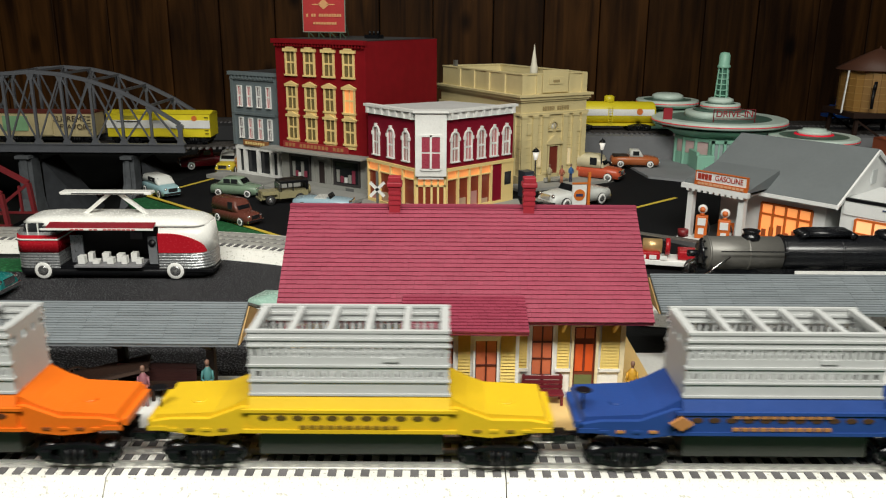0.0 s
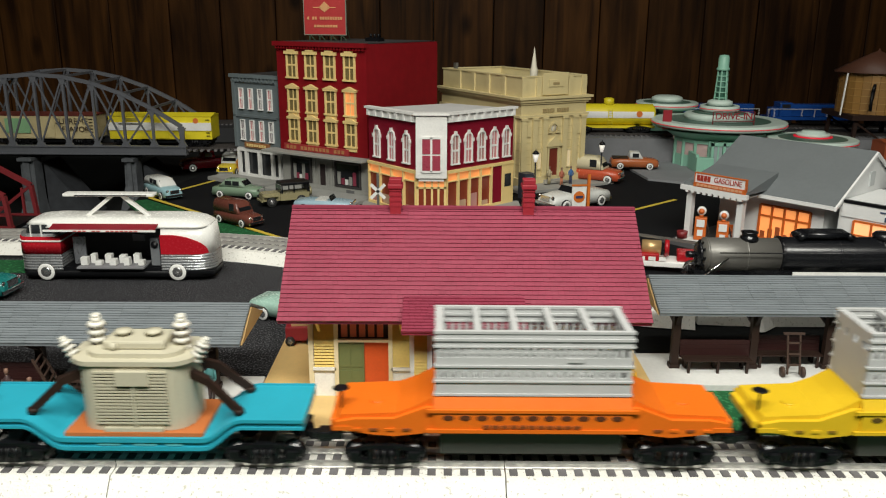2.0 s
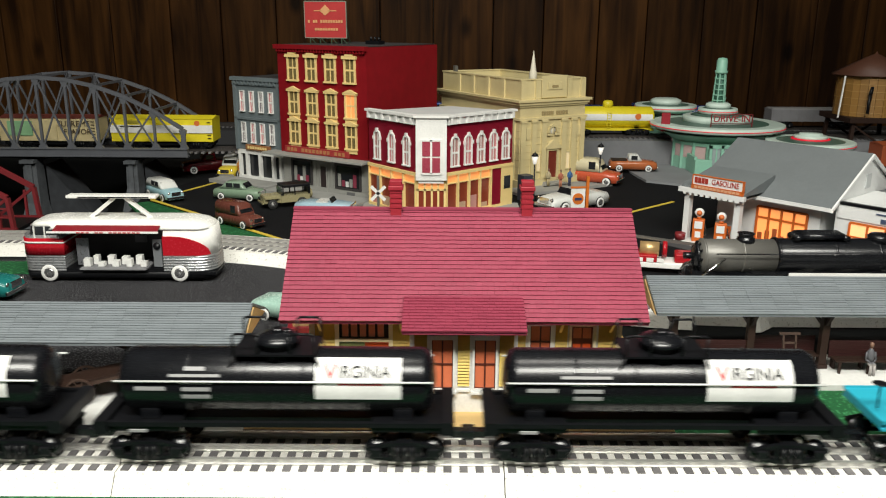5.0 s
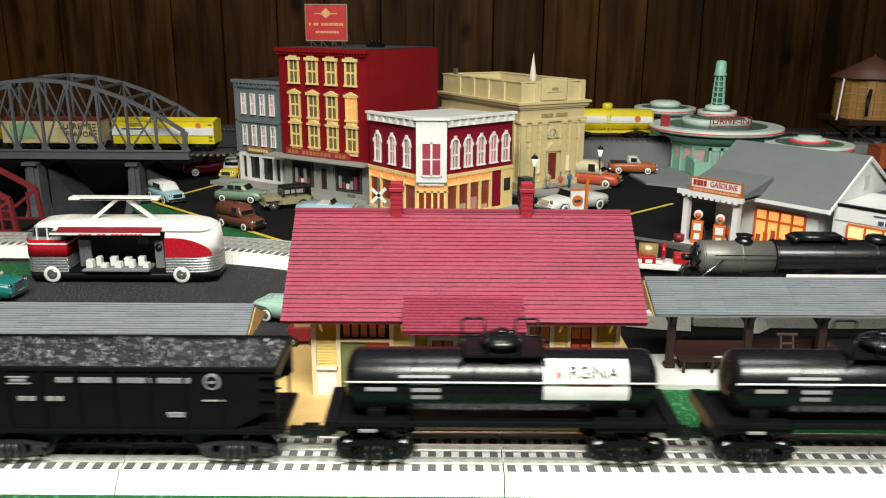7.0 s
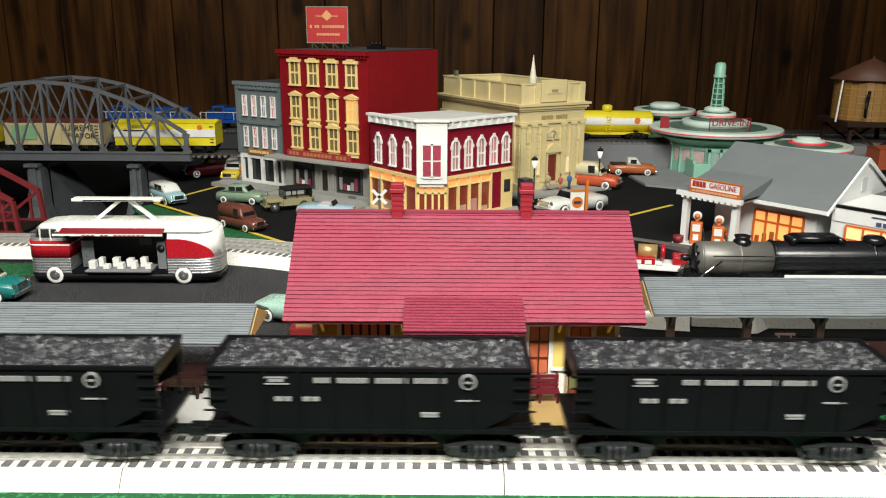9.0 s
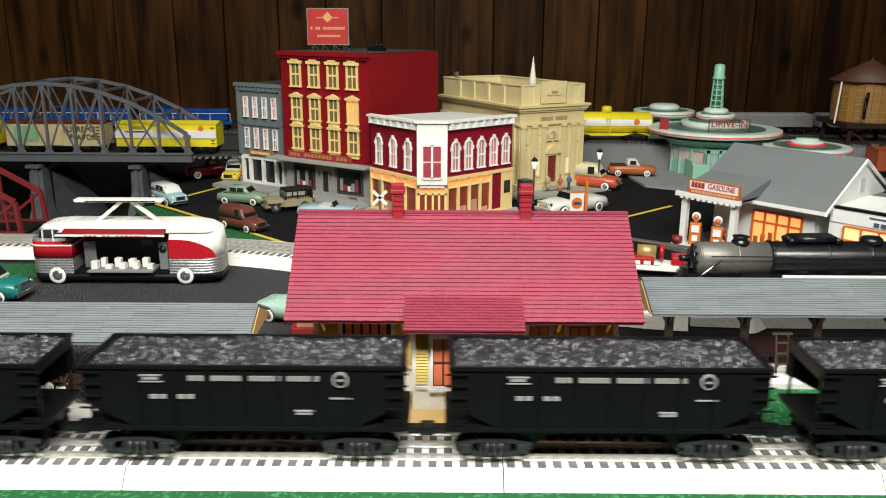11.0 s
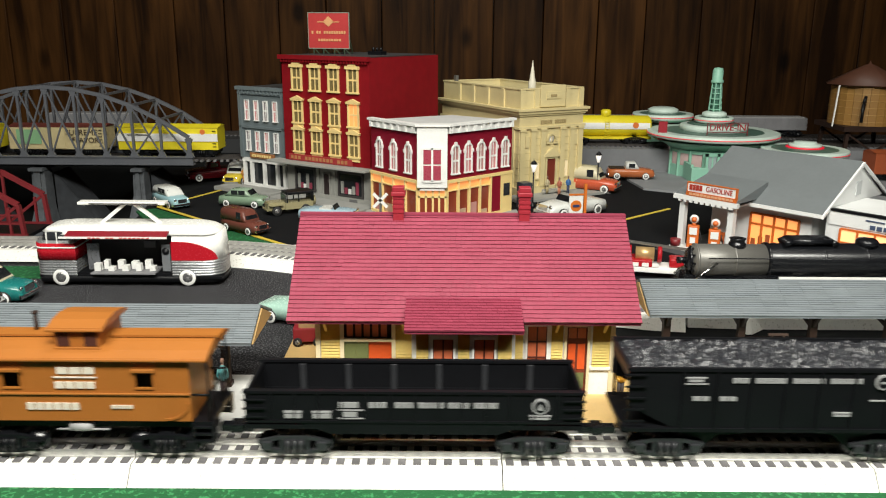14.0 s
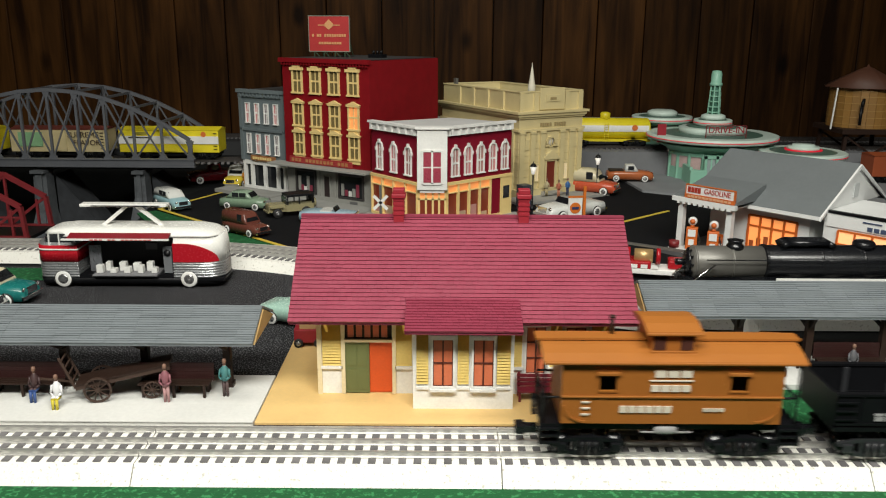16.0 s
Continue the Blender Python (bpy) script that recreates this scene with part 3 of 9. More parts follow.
        box(c, -0.0048, 0.0048, -0.0048, 0.0048, 0.1640, 0.1680, bevel=0.0004)
        part("chimney", c, mat("chimney_red", (0.30, 0.018, 0.03), 0.5), s, "dark red brick chimney", at=pose(x, 0.143, 0))
    for x in (-0.09, -0.03, 0.088, 0.125):
        bm = B()
        beam(bm, (x, yw - 0.001, 0.066), (x, 0.070, 0.0785), 0.002, 0.002)
        part("bracket", bm, YELLOW, s)


station()


# ---- platform shelters ----
# bench maroon, dark enough to also stand in for shade under the shelters
MAROONWOOD = mat("maroon_brown_plastic", (0.032, 0.011, 0.010), 0.5, spec=0.3)


def bench():
    t = thing("bench", "dark brown slatted platform bench", "bench", None, "benches under the shelters")
    for y, z in ((0.0, 0.010), (0.004, 0.010), (0.008, 0.010)):
        part("slat", boxed(-0.028, 0.028, y - 0.0016, y + 0.0016, z, z + 0.0012), BROWN, t)
    for k, z in enumerate((0.0095, 0.0132, 0.0169, 0.0206)):
        part("slat", boxed(-0.029, 0.029, 0.0098 + 0.0004 * k, 0.0112 + 0.0004 * k, z, z + 0.0036), MAROONWOOD, t)
    for x in (-0.024, 0.0, 0.024):
        bm = B()
        for y in (-0.001, 0.0095):
            box(bm, x - 0.001, x + 0.001, y - 0.001, y + 0.001, 0, 0.010)
        box(bm, x - 0.001, x + 0.001, 0.0126, 0.0140, 0, 0.0240)
        part("leg", bm, BROWN, t)
    return t


def shelter(name_label, x0, x1, eave_y, eave_z, ridge_y, ridge_z, posts, py, seed, base=0.013):
    s = thing("platform_shelter", name_label, "shelter", None, "platform shelters")
    back = ridge_y + (ridge_y - eave_y)
    bm = B()
    prism(bm, [(eave_y, eave_z - 0.002), (ridge_y, ridge_z - 0.002), (back, eave_z - 0.002), (back, eave_z), (ridge_y, ridge_z), (eave_y, eave_z)], x0, x1, "x")
    r = part("roof", bm, GREYROOF, s, "slate grey ribbed roof")
    shingle_rows(r, x0, x1, (eave_y - 0.0005, eave_z), (ridge_y, ridge_z + 0.0002), 17, GREYROOF, seed=seed, jag=False)
    wood = mat("pale_wood", (0.50, 0.32, 0.13), 0.6)
    for x in (x0, x1):
        bm = B()
        prism(bm, [(eave_y + 0.004, eave_z - 0.0022), (back - 0.004, eave_z - 0.0022), (ridge_y, ridge_z - 0.0030)], x - 0.0008 if x == x0 else x - 0.003, x + 0.003 if x == x0 else x + 0.0008, "x")
        part("gable", bm, wood, s, "pale wood gable")
    for x in posts:
        bm = B()
        box(bm, x - 0.0030, x + 0.0030, py - 0.0030, py + 0.0030, base, eave_z + 0.0022)
        box(bm, x - 0.0042, x + 0.0042, py - 0.0042, py + 0.0042, base, base + 0.0035)
        beam(bm, (x, py, eave_z - 0.016), (x, eave_y + 0.004, eave_z - 0.002), 0.0026, 0.0026)
        beam(bm, (x, py, eave_z - 0.016), (x, back - 0.004, eave_z - 0.002), 0.0026, 0.0026)
        box(bm, x - 0.013, x + 0.013, py - 0.0018, py + 0.0018, eave_z - 0.0055, eave_z - 0.0025)
        part("post", bm, BROWN, s, "dark brown post")
    bm = B()
    box(bm, x0 + 0.004, x1 - 0.004, py - 0.002, py + 0.002, eave_z - 0.0025, eave_z + 0.001)
    part("beam", bm, BROWN, s)
    return s


def platforms():
    p = thing("platform", "pale concrete platform slab beside the track", "platform", None, "station platforms")
    part("slab", boxed(-0.62, -0.1395, 0.033, 0.119, 0.0007, 0.013, bevel=0.0006), CONCRETE, p)
    part("coping", boxed(-0.62, -0.1395, 0.0322, 0.0345, 0.0131, 0.0138), CONCRETE, p)
    p = thing("platform", "pale concrete platform slab behind a grass strip", "platform", None, "station platforms")
    part("slab", boxed(0.1655, 0.68, 0.122, 0.186, 0.0007, 0.0060, bevel=0.0006), CONCRETE, p)
    part("coping", boxed(0.1655, 0.68, 0.1204, 0.1222, 0.0010, 0.0066), CONCRETE, p)


platforms()
shelter("long platform shelter with grey ribbed roof and dark posts", -0.62, -0.1455, 0.070, 0.060, 0.110, 0.0775, (-0.56, -0.43, -0.304, -0.239, -0.173), 0.098, 5)
shelter("long platform shelter with grey ribbed roof beside the locomotive", 0.1755, 0.68, 0.1435, 0.0584, 0.189, 0.0766, (0.194, 0.259, 0.321, 0.387, 0.455, 0.545, 0.635), 0.158, 8, 0.0060)
bench0 = bench()
bench0.matrix_basis = pose(-0.2105, 0.076, 0.013)
for x, y, z in ((-0.329, 0.076, 0.013), (-0.405, 0.076, 0.013), (0.227, 0.146, 0.006), (0.290, 0.158, 0.006), (0.355, 0.146, 0.006), (0.422, 0.146, 0.006), (0.50, 0.146, 0.006)):
    copy_thing(bench0, pose(x, y, z))


# ---- the front train ----
CAR_Z = 0.018


def truck(parent, x, dark=BLACK):
    """A bogie: side frames, wheels, axles."""
    t = thing("truck", "", "")
    t.parent = parent
    t.matrix_basis = pose(x, 0, 0)
    for side in (-1, 1):
        bm = B()
        y = side * 0.0205
        y2 = y + side * 0.0014
        for p, q in (((-0.024, 0.0098), (-0.0095, 0.0132)), ((-0.0095, 0.0132), (0.0095, 0.0132)), ((0.0095, 0.0132), (0.024, 0.0098)), ((-0.0200, 0.0050), (-0.0085, 0.0026)), ((-0.0085, 0.0026), (0.0085, 0.0026)), ((0.0085, 0.0026), (0.0200, 0.0050))):
            beam(bm, (p[0], y2, p[1]), (q[0], y2, q[1]), 0.0028, 0.0024)
        for k in (-0.0085, 0.0085):
            box(bm, k - 0.0011, k + 0.0011, min(y, y + side * 0.0026), max(y, y + side * 0.0026), 0.0026, 0.0130)
        for k in (-0.018, 0.018):
            box(bm, k - 0.0034, k + 0.0034, min(y + side * 0.0025, y + side * 0.0046), max(y + side * 0.0025, y + side * 0.0046), 0.0050, 0.0108, bevel=0.0006)
        for k in (-0.0045, 0.0, 0.0045):
            tube(bm, (k, y + side * 0.0034, 0.0030), (k, y + side * 0.0034, 0.0120), 0.0017, seg=8)
        part("side_frame", bm, dark, t)
    for k in (-0.018, 0.018):
        bm = B()
        for side in (-1, 1):
            lathe(bm, [(0.0, side * 0.0145), (0.0079, side * 0.0145), (0.0079, side * 0.0155), (0.0066, side * 0.0160), (0.0066, side * 0.0190), (0.0, side * 0.0190)], (k, 0, 0.0066), "y", 20)
        tube(bm, (k, -0.0145, 0.0066), (k, 0.0145, 0.0066), 0.0016, seg=8)
        part("wheelset", bm, SATIN, t)
    part("bolster", boxed(-0.005, 0.005, -0.0205, 0.0205, 0.0100, 0.0145), dark, t)
    return t


def coupler(parent, x, way):
    bm = B()
    box(bm, min(x, x + way * 0.012), max(x, x + way * 0.012), -0.0032, 0.0032, 0.0075, 0.0120)
    box(bm, min(x + way * 0.009, x + way * 0.0158), max(x + way * 0.009, x + way * 0.0158), -0.0058, 0.0050, 0.0070, 0.0135, bevel=0.0008)
    part("coupler", bm, SATIN, parent, "knuckle coupler")


def brake_wheel(parent, x, y, z, h):
    bm = B()
    tube(bm, (x, y, z), (x, y, z + h), 0.0007, seg=6)
    lathe(bm, [(0.0044, -0.0004), (0.0052, 0), (0.0044, 0.0004)], (x, y, z + h), "z", 14)
    part("brake_wheel", bm, BLACK, parent)


def well_car(name, half, colour, label, crate):
    """Depressed-centre flat car with a slatted crate."""
    c = thing(name, label, "freight car", pose(0, 0, CAR_Z), "cars of the front train")
    w, we, m = 0.0272, 0.0226, half - 0.0605
    for side in (-1, 1):
        # end deck over the truck, wedge up to the load, and drooping side skirts
        body = B()
        prof = [(side * half, 0.0300), (side * (half - 0.003), 0.0352), (side * (half - 0.038), 0.0368), (side * (half - 0.050), 0.0415), (side * (half - 0.062), 0.0482), (side * (half - 0.064), 0.0400), (side * (half - 0.064), 0.0250), (side * (half - 0.005), 0.0270)]
        prism(body, prof, -we, we)
        tube(body, (side * (half - 0.025), -0.005, 0.0355), (side * (half - 0.025), -0.005, 0.0372), 0.0046, seg=14)
        part("end_deck", body, colour, c)
        for ys in (-1, 1):
            bm = B()
            prism(bm, [(side * (half - 0.001), 0.0270), (side * (half - 0.001), 0.0315), (side * (half - 0.012), 0.0335), (side * (half - 0.036), 0.0338), (side * (half - 0.056), 0.0415), (side * (half - 0.064), 0.0415), (side * (half - 0.064), 0.0262), (side * (half - 0.052), 0.0240), (side * (half - 0.036), 0.0222), (side * (half - 0.020), 0.0238)], min(ys * we, ys * (we + 0.0030)), max(ys * we, ys * (we + 0.0030)))
            part("side_skirt", bm, colour, c)
        bm = boxed(min(side * (half - 0.0015), side * (half + 0.0030)), max(side * (half - 0.0015), side * (half + 0.0030)), -0.0205, 0.0205, 0.0262, 0.0312, bevel=0.0006)
        box(bm, min(side * (half - 0.010), side * (half + 0.0015)), max(side * (half - 0.010), side * (half + 0.0015)), -we - 0.0036, -we - 0.0028, 0.0262, 0.0290)
        part("end_beam", bm, colour, c)
    bm = B()
    prism(bm, [(-0.0236, 0.0476), (-w + 0.0006, 0.0412), (-w, 0.0402), (-w, 0.0262), (w, 0.0262), (w, 0.0402), (w - 0.0006, 0.0412), (0.0236, 0.0476)], -m, m, "x")
    part("centre_deck", bm, colour, c)
    part("side_rim", boxed(-m - 0.004, m + 0.004, -w - 0.0010, -w + 0.0010, 0.0392, 0.0412), colour, c)
    part("side_rim", boxed(-m - 0.004, m + 0.004, -w - 0.0010, -w + 0.0010, 0.0258, 0.0280), colour, c)
    n = 11
    # pockets are flat discs, the shade of the holes put into their colour
    hole = mesh_of("pocket", (lambda b: (tube(b, (0, -w - 0.0004, 0), (0, -w + 0.0010, 0), 0.0030, seg=14), bmesh.ops.scale(b, vec=(1.15, 1, 0.58), verts=b.verts[:]), b)[2])(B()), mat(colour.name + "_pocket", tuple(v * 0.18 for v in crate[1]), 0.7))
    for k in range(n):
        more(hole, "pocket", c, pose(-m + 0.009 + k * (2 * m - 0.018) / (n - 1), 0, 0.0357))
    bars("lettering", [(-0.030 + 0.0055 * k, -0.0258 + 0.0055 * k, 0.0291, 0.0310) for k in range(11)], c, mat(colour.name + "_letters", tuple(v * crate[0] for v in crate[1]), 0.6), -w - 0.0006)
    for k in range(4):
        for sx in (-1, 1):
            x = sx * (half - 0.014 - k * 0.010)
            part("rivet_strip", boxed(x - 0.0026, x + 0.0026, -we - 0.0038, -we - 0.0028, 0.0262, 0.0278), MATS[colour.name + "_letters"] if k % 2 else colour, c)
    if crate[0] > 1:
        bars("lettering", [(-0.030 + 0.0055 * q, -0.0258 + 0.0055 * q, 0.0372, 0.0388) for q in range(11)], c, MATS[colour.name + "_letters"], -w - 0.0006)
        bm = B()
        prism(bm, [(-m - 0.0080, 0.0345), (-m - 0.0010, 0.0300), (-m + 0.0060, 0.0345), (-m - 0.0010, 0.0390)], -w - 0.0034, -w - 0.0008)
        part("emblem", bm, MATS[colour.name + "_letters"], c, "dull orange diamond emblem")
    part("centre_sill", boxed(-m + 0.004, m - 0.004, -0.020, 0.020, 0.0075, 0.0268), mat("dark_underframe", (0.045, 0.045, 0.04), 0.5), c)
    truck(c, -half + 0.030)
    truck(c, half - 0.030)
    coupler(c, -half + 0.002, -1)
    coupler(c, half - 0.002, 1)
    brake_wheel(c, -half + 0.003, -0.012, 0.034, 0.014)
    # the crate: slatted walls, open top with cross bars
    k = thing("slatted_crate", "light grey slatted plastic crate load, open on top", "crate", None, "crates on the flat cars")
    h0, h1, hw, hx = 0.0480, 0.0892, 0.0225, 0.0595
    part("floor_board", boxed(-hx + 0.0016, hx - 0.0016, -hw + 0.0016, hw - 0.0016, h0, h0 + 0.0012), BODYGREY, k)
    for y in (-hw, hw - 0.0016):
        for z0, z1 in ((h0, h0 + 0.0120), (h0 + 0.0160, h1 - 0.0162), (h1 - 0.0094, h1)):
            part("wall_board", boxed(-hx, hx, y, y + 0.0016, z0, z1), BODYGREY, k)
        for z0, z1 in ((h1 - 0.0052, h1 - 0.0036), (h0 + 0.0004, h0 + 0.0018), (h0 + 0.0190, h0 + 0.0204), (h0 + 0.0092, h0 + 0.0104), (h1 - 0.0094, h1 - 0.0084)):
            part("rim", boxed(-hx - 0.0008, hx + 0.0008, y - 0.0010, y + 0.0026, z0, z1), BODYGREY, k)
        for count, wide, za, zb in ((19, 0.0030, h0 + 0.0118, h0 + 0.0162), (26, 0.0024, h1 - 0.0164, h1 - 0.0092)):
            sl = B()
            box(sl, 0, wide, y + 0.0001, y + 0.0015, za, zb)
            me = mesh_of("slat", sl, BODYGREY)
            for i in range(count):
                more(me, "slat", k, pose(-hx + 0.0005 + i * (2 * hx - 0.001 - wide) / (count - 1), 0, 0))
    for x in (-hx, hx - 0.0016):
        bm = B()
        box(bm, x, x + 0.0016, -hw + 0.0016, hw - 0.0016, h0, h1 - 0.012)
        box(bm, x, x + 0.0016, -hw + 0.0016, hw - 0.0016, h1 - 0.0070, h1)
        for y in (-0.013, 0.0, 0.010):
            box(bm, x, x + 0.0016, y, y + 0.0060, h1 - 0.012, h1 - 0.0070)
        part("end_wall", bm, BODYGREY, k)
    for i in range(6):
        x = -hx + 0.001 + i * (2 * hx - 0.006) / 5
        bm = boxed(x, x + 0.0040, -hw + 0.0012, hw - 0.0012, h1 - 0.0028, h1 + 0.0004)
        part("cross_bar", bm, BODYGREY, k)
    bm = B()
    for y in (-hw - 0.0006, hw - 0.0022):
        box(bm, -hx - 0.0006, hx + 0.0006, y, y + 0.0028, h1 - 0.0006, h1 + 0.0010)
    part("top_rail", bm, BODYGREY, k)
    part("plate", boxed(0.020, 0.030, -hw - 0.0010, -hw + 0.0002, h0 + 0.0225, h0 + 0.0250), BODYGREY, k)
    return c, k


def insulator(bm, x, y, z, s=1.0, tilt=0.0):
    d = Vector((math.sin(tilt), 0, math.cos(tilt)))
    p = Vector((x, y, z))
    for k in range(4):
        tube(bm, p + d * (k * 0.0038 * s), p + d * (k * 0.0038 + 0.0016) * s, 0.0048 * s, 0.0034 * s, seg=14)
        tube(bm, p + d * (k * 0.0038 + 0.0016) * s, p + d * (k * 0.0038 + 0.0038) * s, 0.0026 * s, seg=10)
    tube(bm, p + d * 0.0150 * s, p + d * 0.0168 * s, 0.0022 * s, seg=10)


def transformer_car():
    cyan = mat("cyan_flat_car", (0.02, 0.33, 0.44), 0.45, scale=40, var=0.08)
    c = thing("depressed_flat_car", "bright cyan depressed-centre flat car with orange deck", "freight car", pose(0, 0, CAR_Z), "cars of the front train")
    half, w = 0.1050, 0.0245
    def sag(u, hi, lo):
        return lo + (hi - lo) * smooth(half - 0.062, half - 0.038, abs(u))
    us = [-half + 2 * half * i / 60 for i in range(61)]
    bm = B()
    prism(bm, [(u, sag(u, 0.0318, 0.0196)) for u in us] + [(u, sag(u, 0.0262, 0.0118)) for u in us[::-1]], -w, w)
    part("body", bm, cyan, c)
    for ys in (-1, 1):
        # rolled edge flange that follows the sag
        bm = B()
        prism(bm, [(u, sag(u, 0.0328, 0.0200)) for u in us] + [(u, sag(u, 0.0306, 0.0170)) for u in us[::-1]], min(ys * w, ys * (w + 0.0016)), max(ys * w, ys * (w + 0.0016)))
        part("edge_flange", bm, cyan, c)
        bm = B()
        prism(bm, [(u, sag(u, 0.0274, 0.0138)) for u in us] + [(u, sag(u, 0.0258, 0.0112)) for u in us[::-1]], min(ys * w, ys * (w + 0.0012)), max(ys * w, ys * (w + 0.0012)))
        part("bottom_flange", bm, cyan, c)
    part("deck", boxed(-0.0425, 0.0425, -w + 0.001, w - 0.001, 0.0197, 0.0222), mat("orange_deck", (0.48, 0.14, 0.035), 0.6), c, "orange centre deck")
    bars("lettering", [(-0.022, -0.008, 0.0146, 0.0162), (0.0, 0.014, 0.0146, 0.0162), (0.02, 0.03, 0.0146, 0.0162)], c, mat("cyan_letters", (0.12, 0.5, 0.55), 0.6), -w - 0.0001)
    truck(c, -half + 0.026)
    truck(c, half - 0.026)
    coupler(c, -half + 0.001, -1)
    coupler(c, half - 0.001, 1)
    brake_wheel(c, -half + 0.004, -0.010, 0.034, 0.017)
    for side in (-1, 1):
        for y in (-0.016, 0.016):
            bm = B()
            beam(bm, (side * 0.0335, y * 0.55, 0.0560), (side * 0.0450, y * 0.75, 0.0520), 0.0046, 0.0050)
            beam(bm, (side * 0.0440, y * 0.75, 0.0525), (side * 0.0640, y, 0.0335), 0.0034, 0.0050)
            tube(bm, (side * 0.0640, y, 0.0320), (side * 0.0640, y, 0.0352), 0.0032, seg=8)
            part("brace", bm, BROWN, c, "dark brown hold-down brace")
    grey = mat("beige_transformer", (0.50, 0.47, 0.355), 0.5, scale=40, var=0.07)
    t = thing("transformer", "beige ribbed electrical transformer load with insulators", "transformer")
    prof = [(-0.0350, -0.004), (-0.0340, -0.0105), (-0.0310, -0.0155), (-0.0265, -0.0190), (-0.0225, -0.0202), (0.0225, -0.0202), (0.0265, -0.0190), (0.0310, -0.0155), (0.0340, -0.0105), (0.0350, -0.004), (0.0350, 0.0100), (0.0280, 0.0190), (-0.0280, 0.0190), (-0.0350, 0.0100)]
    bm = B()
    prism(bm, prof, 0.0224, 0.0665, "z")
    part("tank", bm, grey, t)
    for i in range(17):
        z = 0.0272 + i * 0.0021
        part("rib", boxed(-0.0220, 0.0220, -0.0216, -0.0198, z, z + 0.0011), grey, t)
    bm = B()
    prism(bm, [(a * 1.13, b * 1.07) for a, b in prof], 0.0655, 0.0685, "z")
    prism(bm, [(a * 0.86, b * 0.8) for a, b in prof], 0.0685, 0.0715, "z")
    part("lid", bm, grey, t)
    part("top_box", boxed(-0.0190, 0.0190, -0.0100, 0.0130, 0.0715, 0.0768, bevel=0.0012), grey, t)
    part("base_flange", boxed(-0.0180, 0.0180, -0.0226, -0.0195, 0.0224, 0.0248), grey, t)
    part("name_plate", boxed(-0.0085, 0.0120, -0.0235, -0.0200, 0.0530, 0.0630, bevel=0.0006), grey, t)
    part("centre_rib", boxed(0.0010, 0.0024, -0.0226, -0.0200, 0.0256, 0.0530), grey, t)
    for x, y, z, s, tl in ((-0.0265, 0.002, 0.0690, 1.28, 0), (0.0265, 0.002, 0.0690, 1.28, 0), (-0.0370, -0.008, 0.0650, 0.95, -0.5), (0.0370, -0.008, 0.0650, 0.95, 0.5)):
        bm = B()
        insulator(bm, x, y, z, s, tl)
        part("insulator", bm, mat("white_porcelain", (0.72, 0.70, 0.62), 0.3), t)
    for x in (-0.010, 0.009):
        bm = B()
        lathe(bm, [(0.0035, 0.0765), (0.0035, 0.0785), (0.0055, 0.0788), (0.0050, 0.0802), (0.0, 0.0808)], (x, 0.002, 0), "z", 16)
        part("vent_cap", bm, grey, t)
    bm = B()
    lathe(bm, [(0.0, -0.002), (0.0026, -0.002), (0.0026, 0.0), (0.0, 0.0)], (-0.0125, -0.0098, 0.0742), "y", 14)
    part("gauge", bm, grey, t)
    return c, t


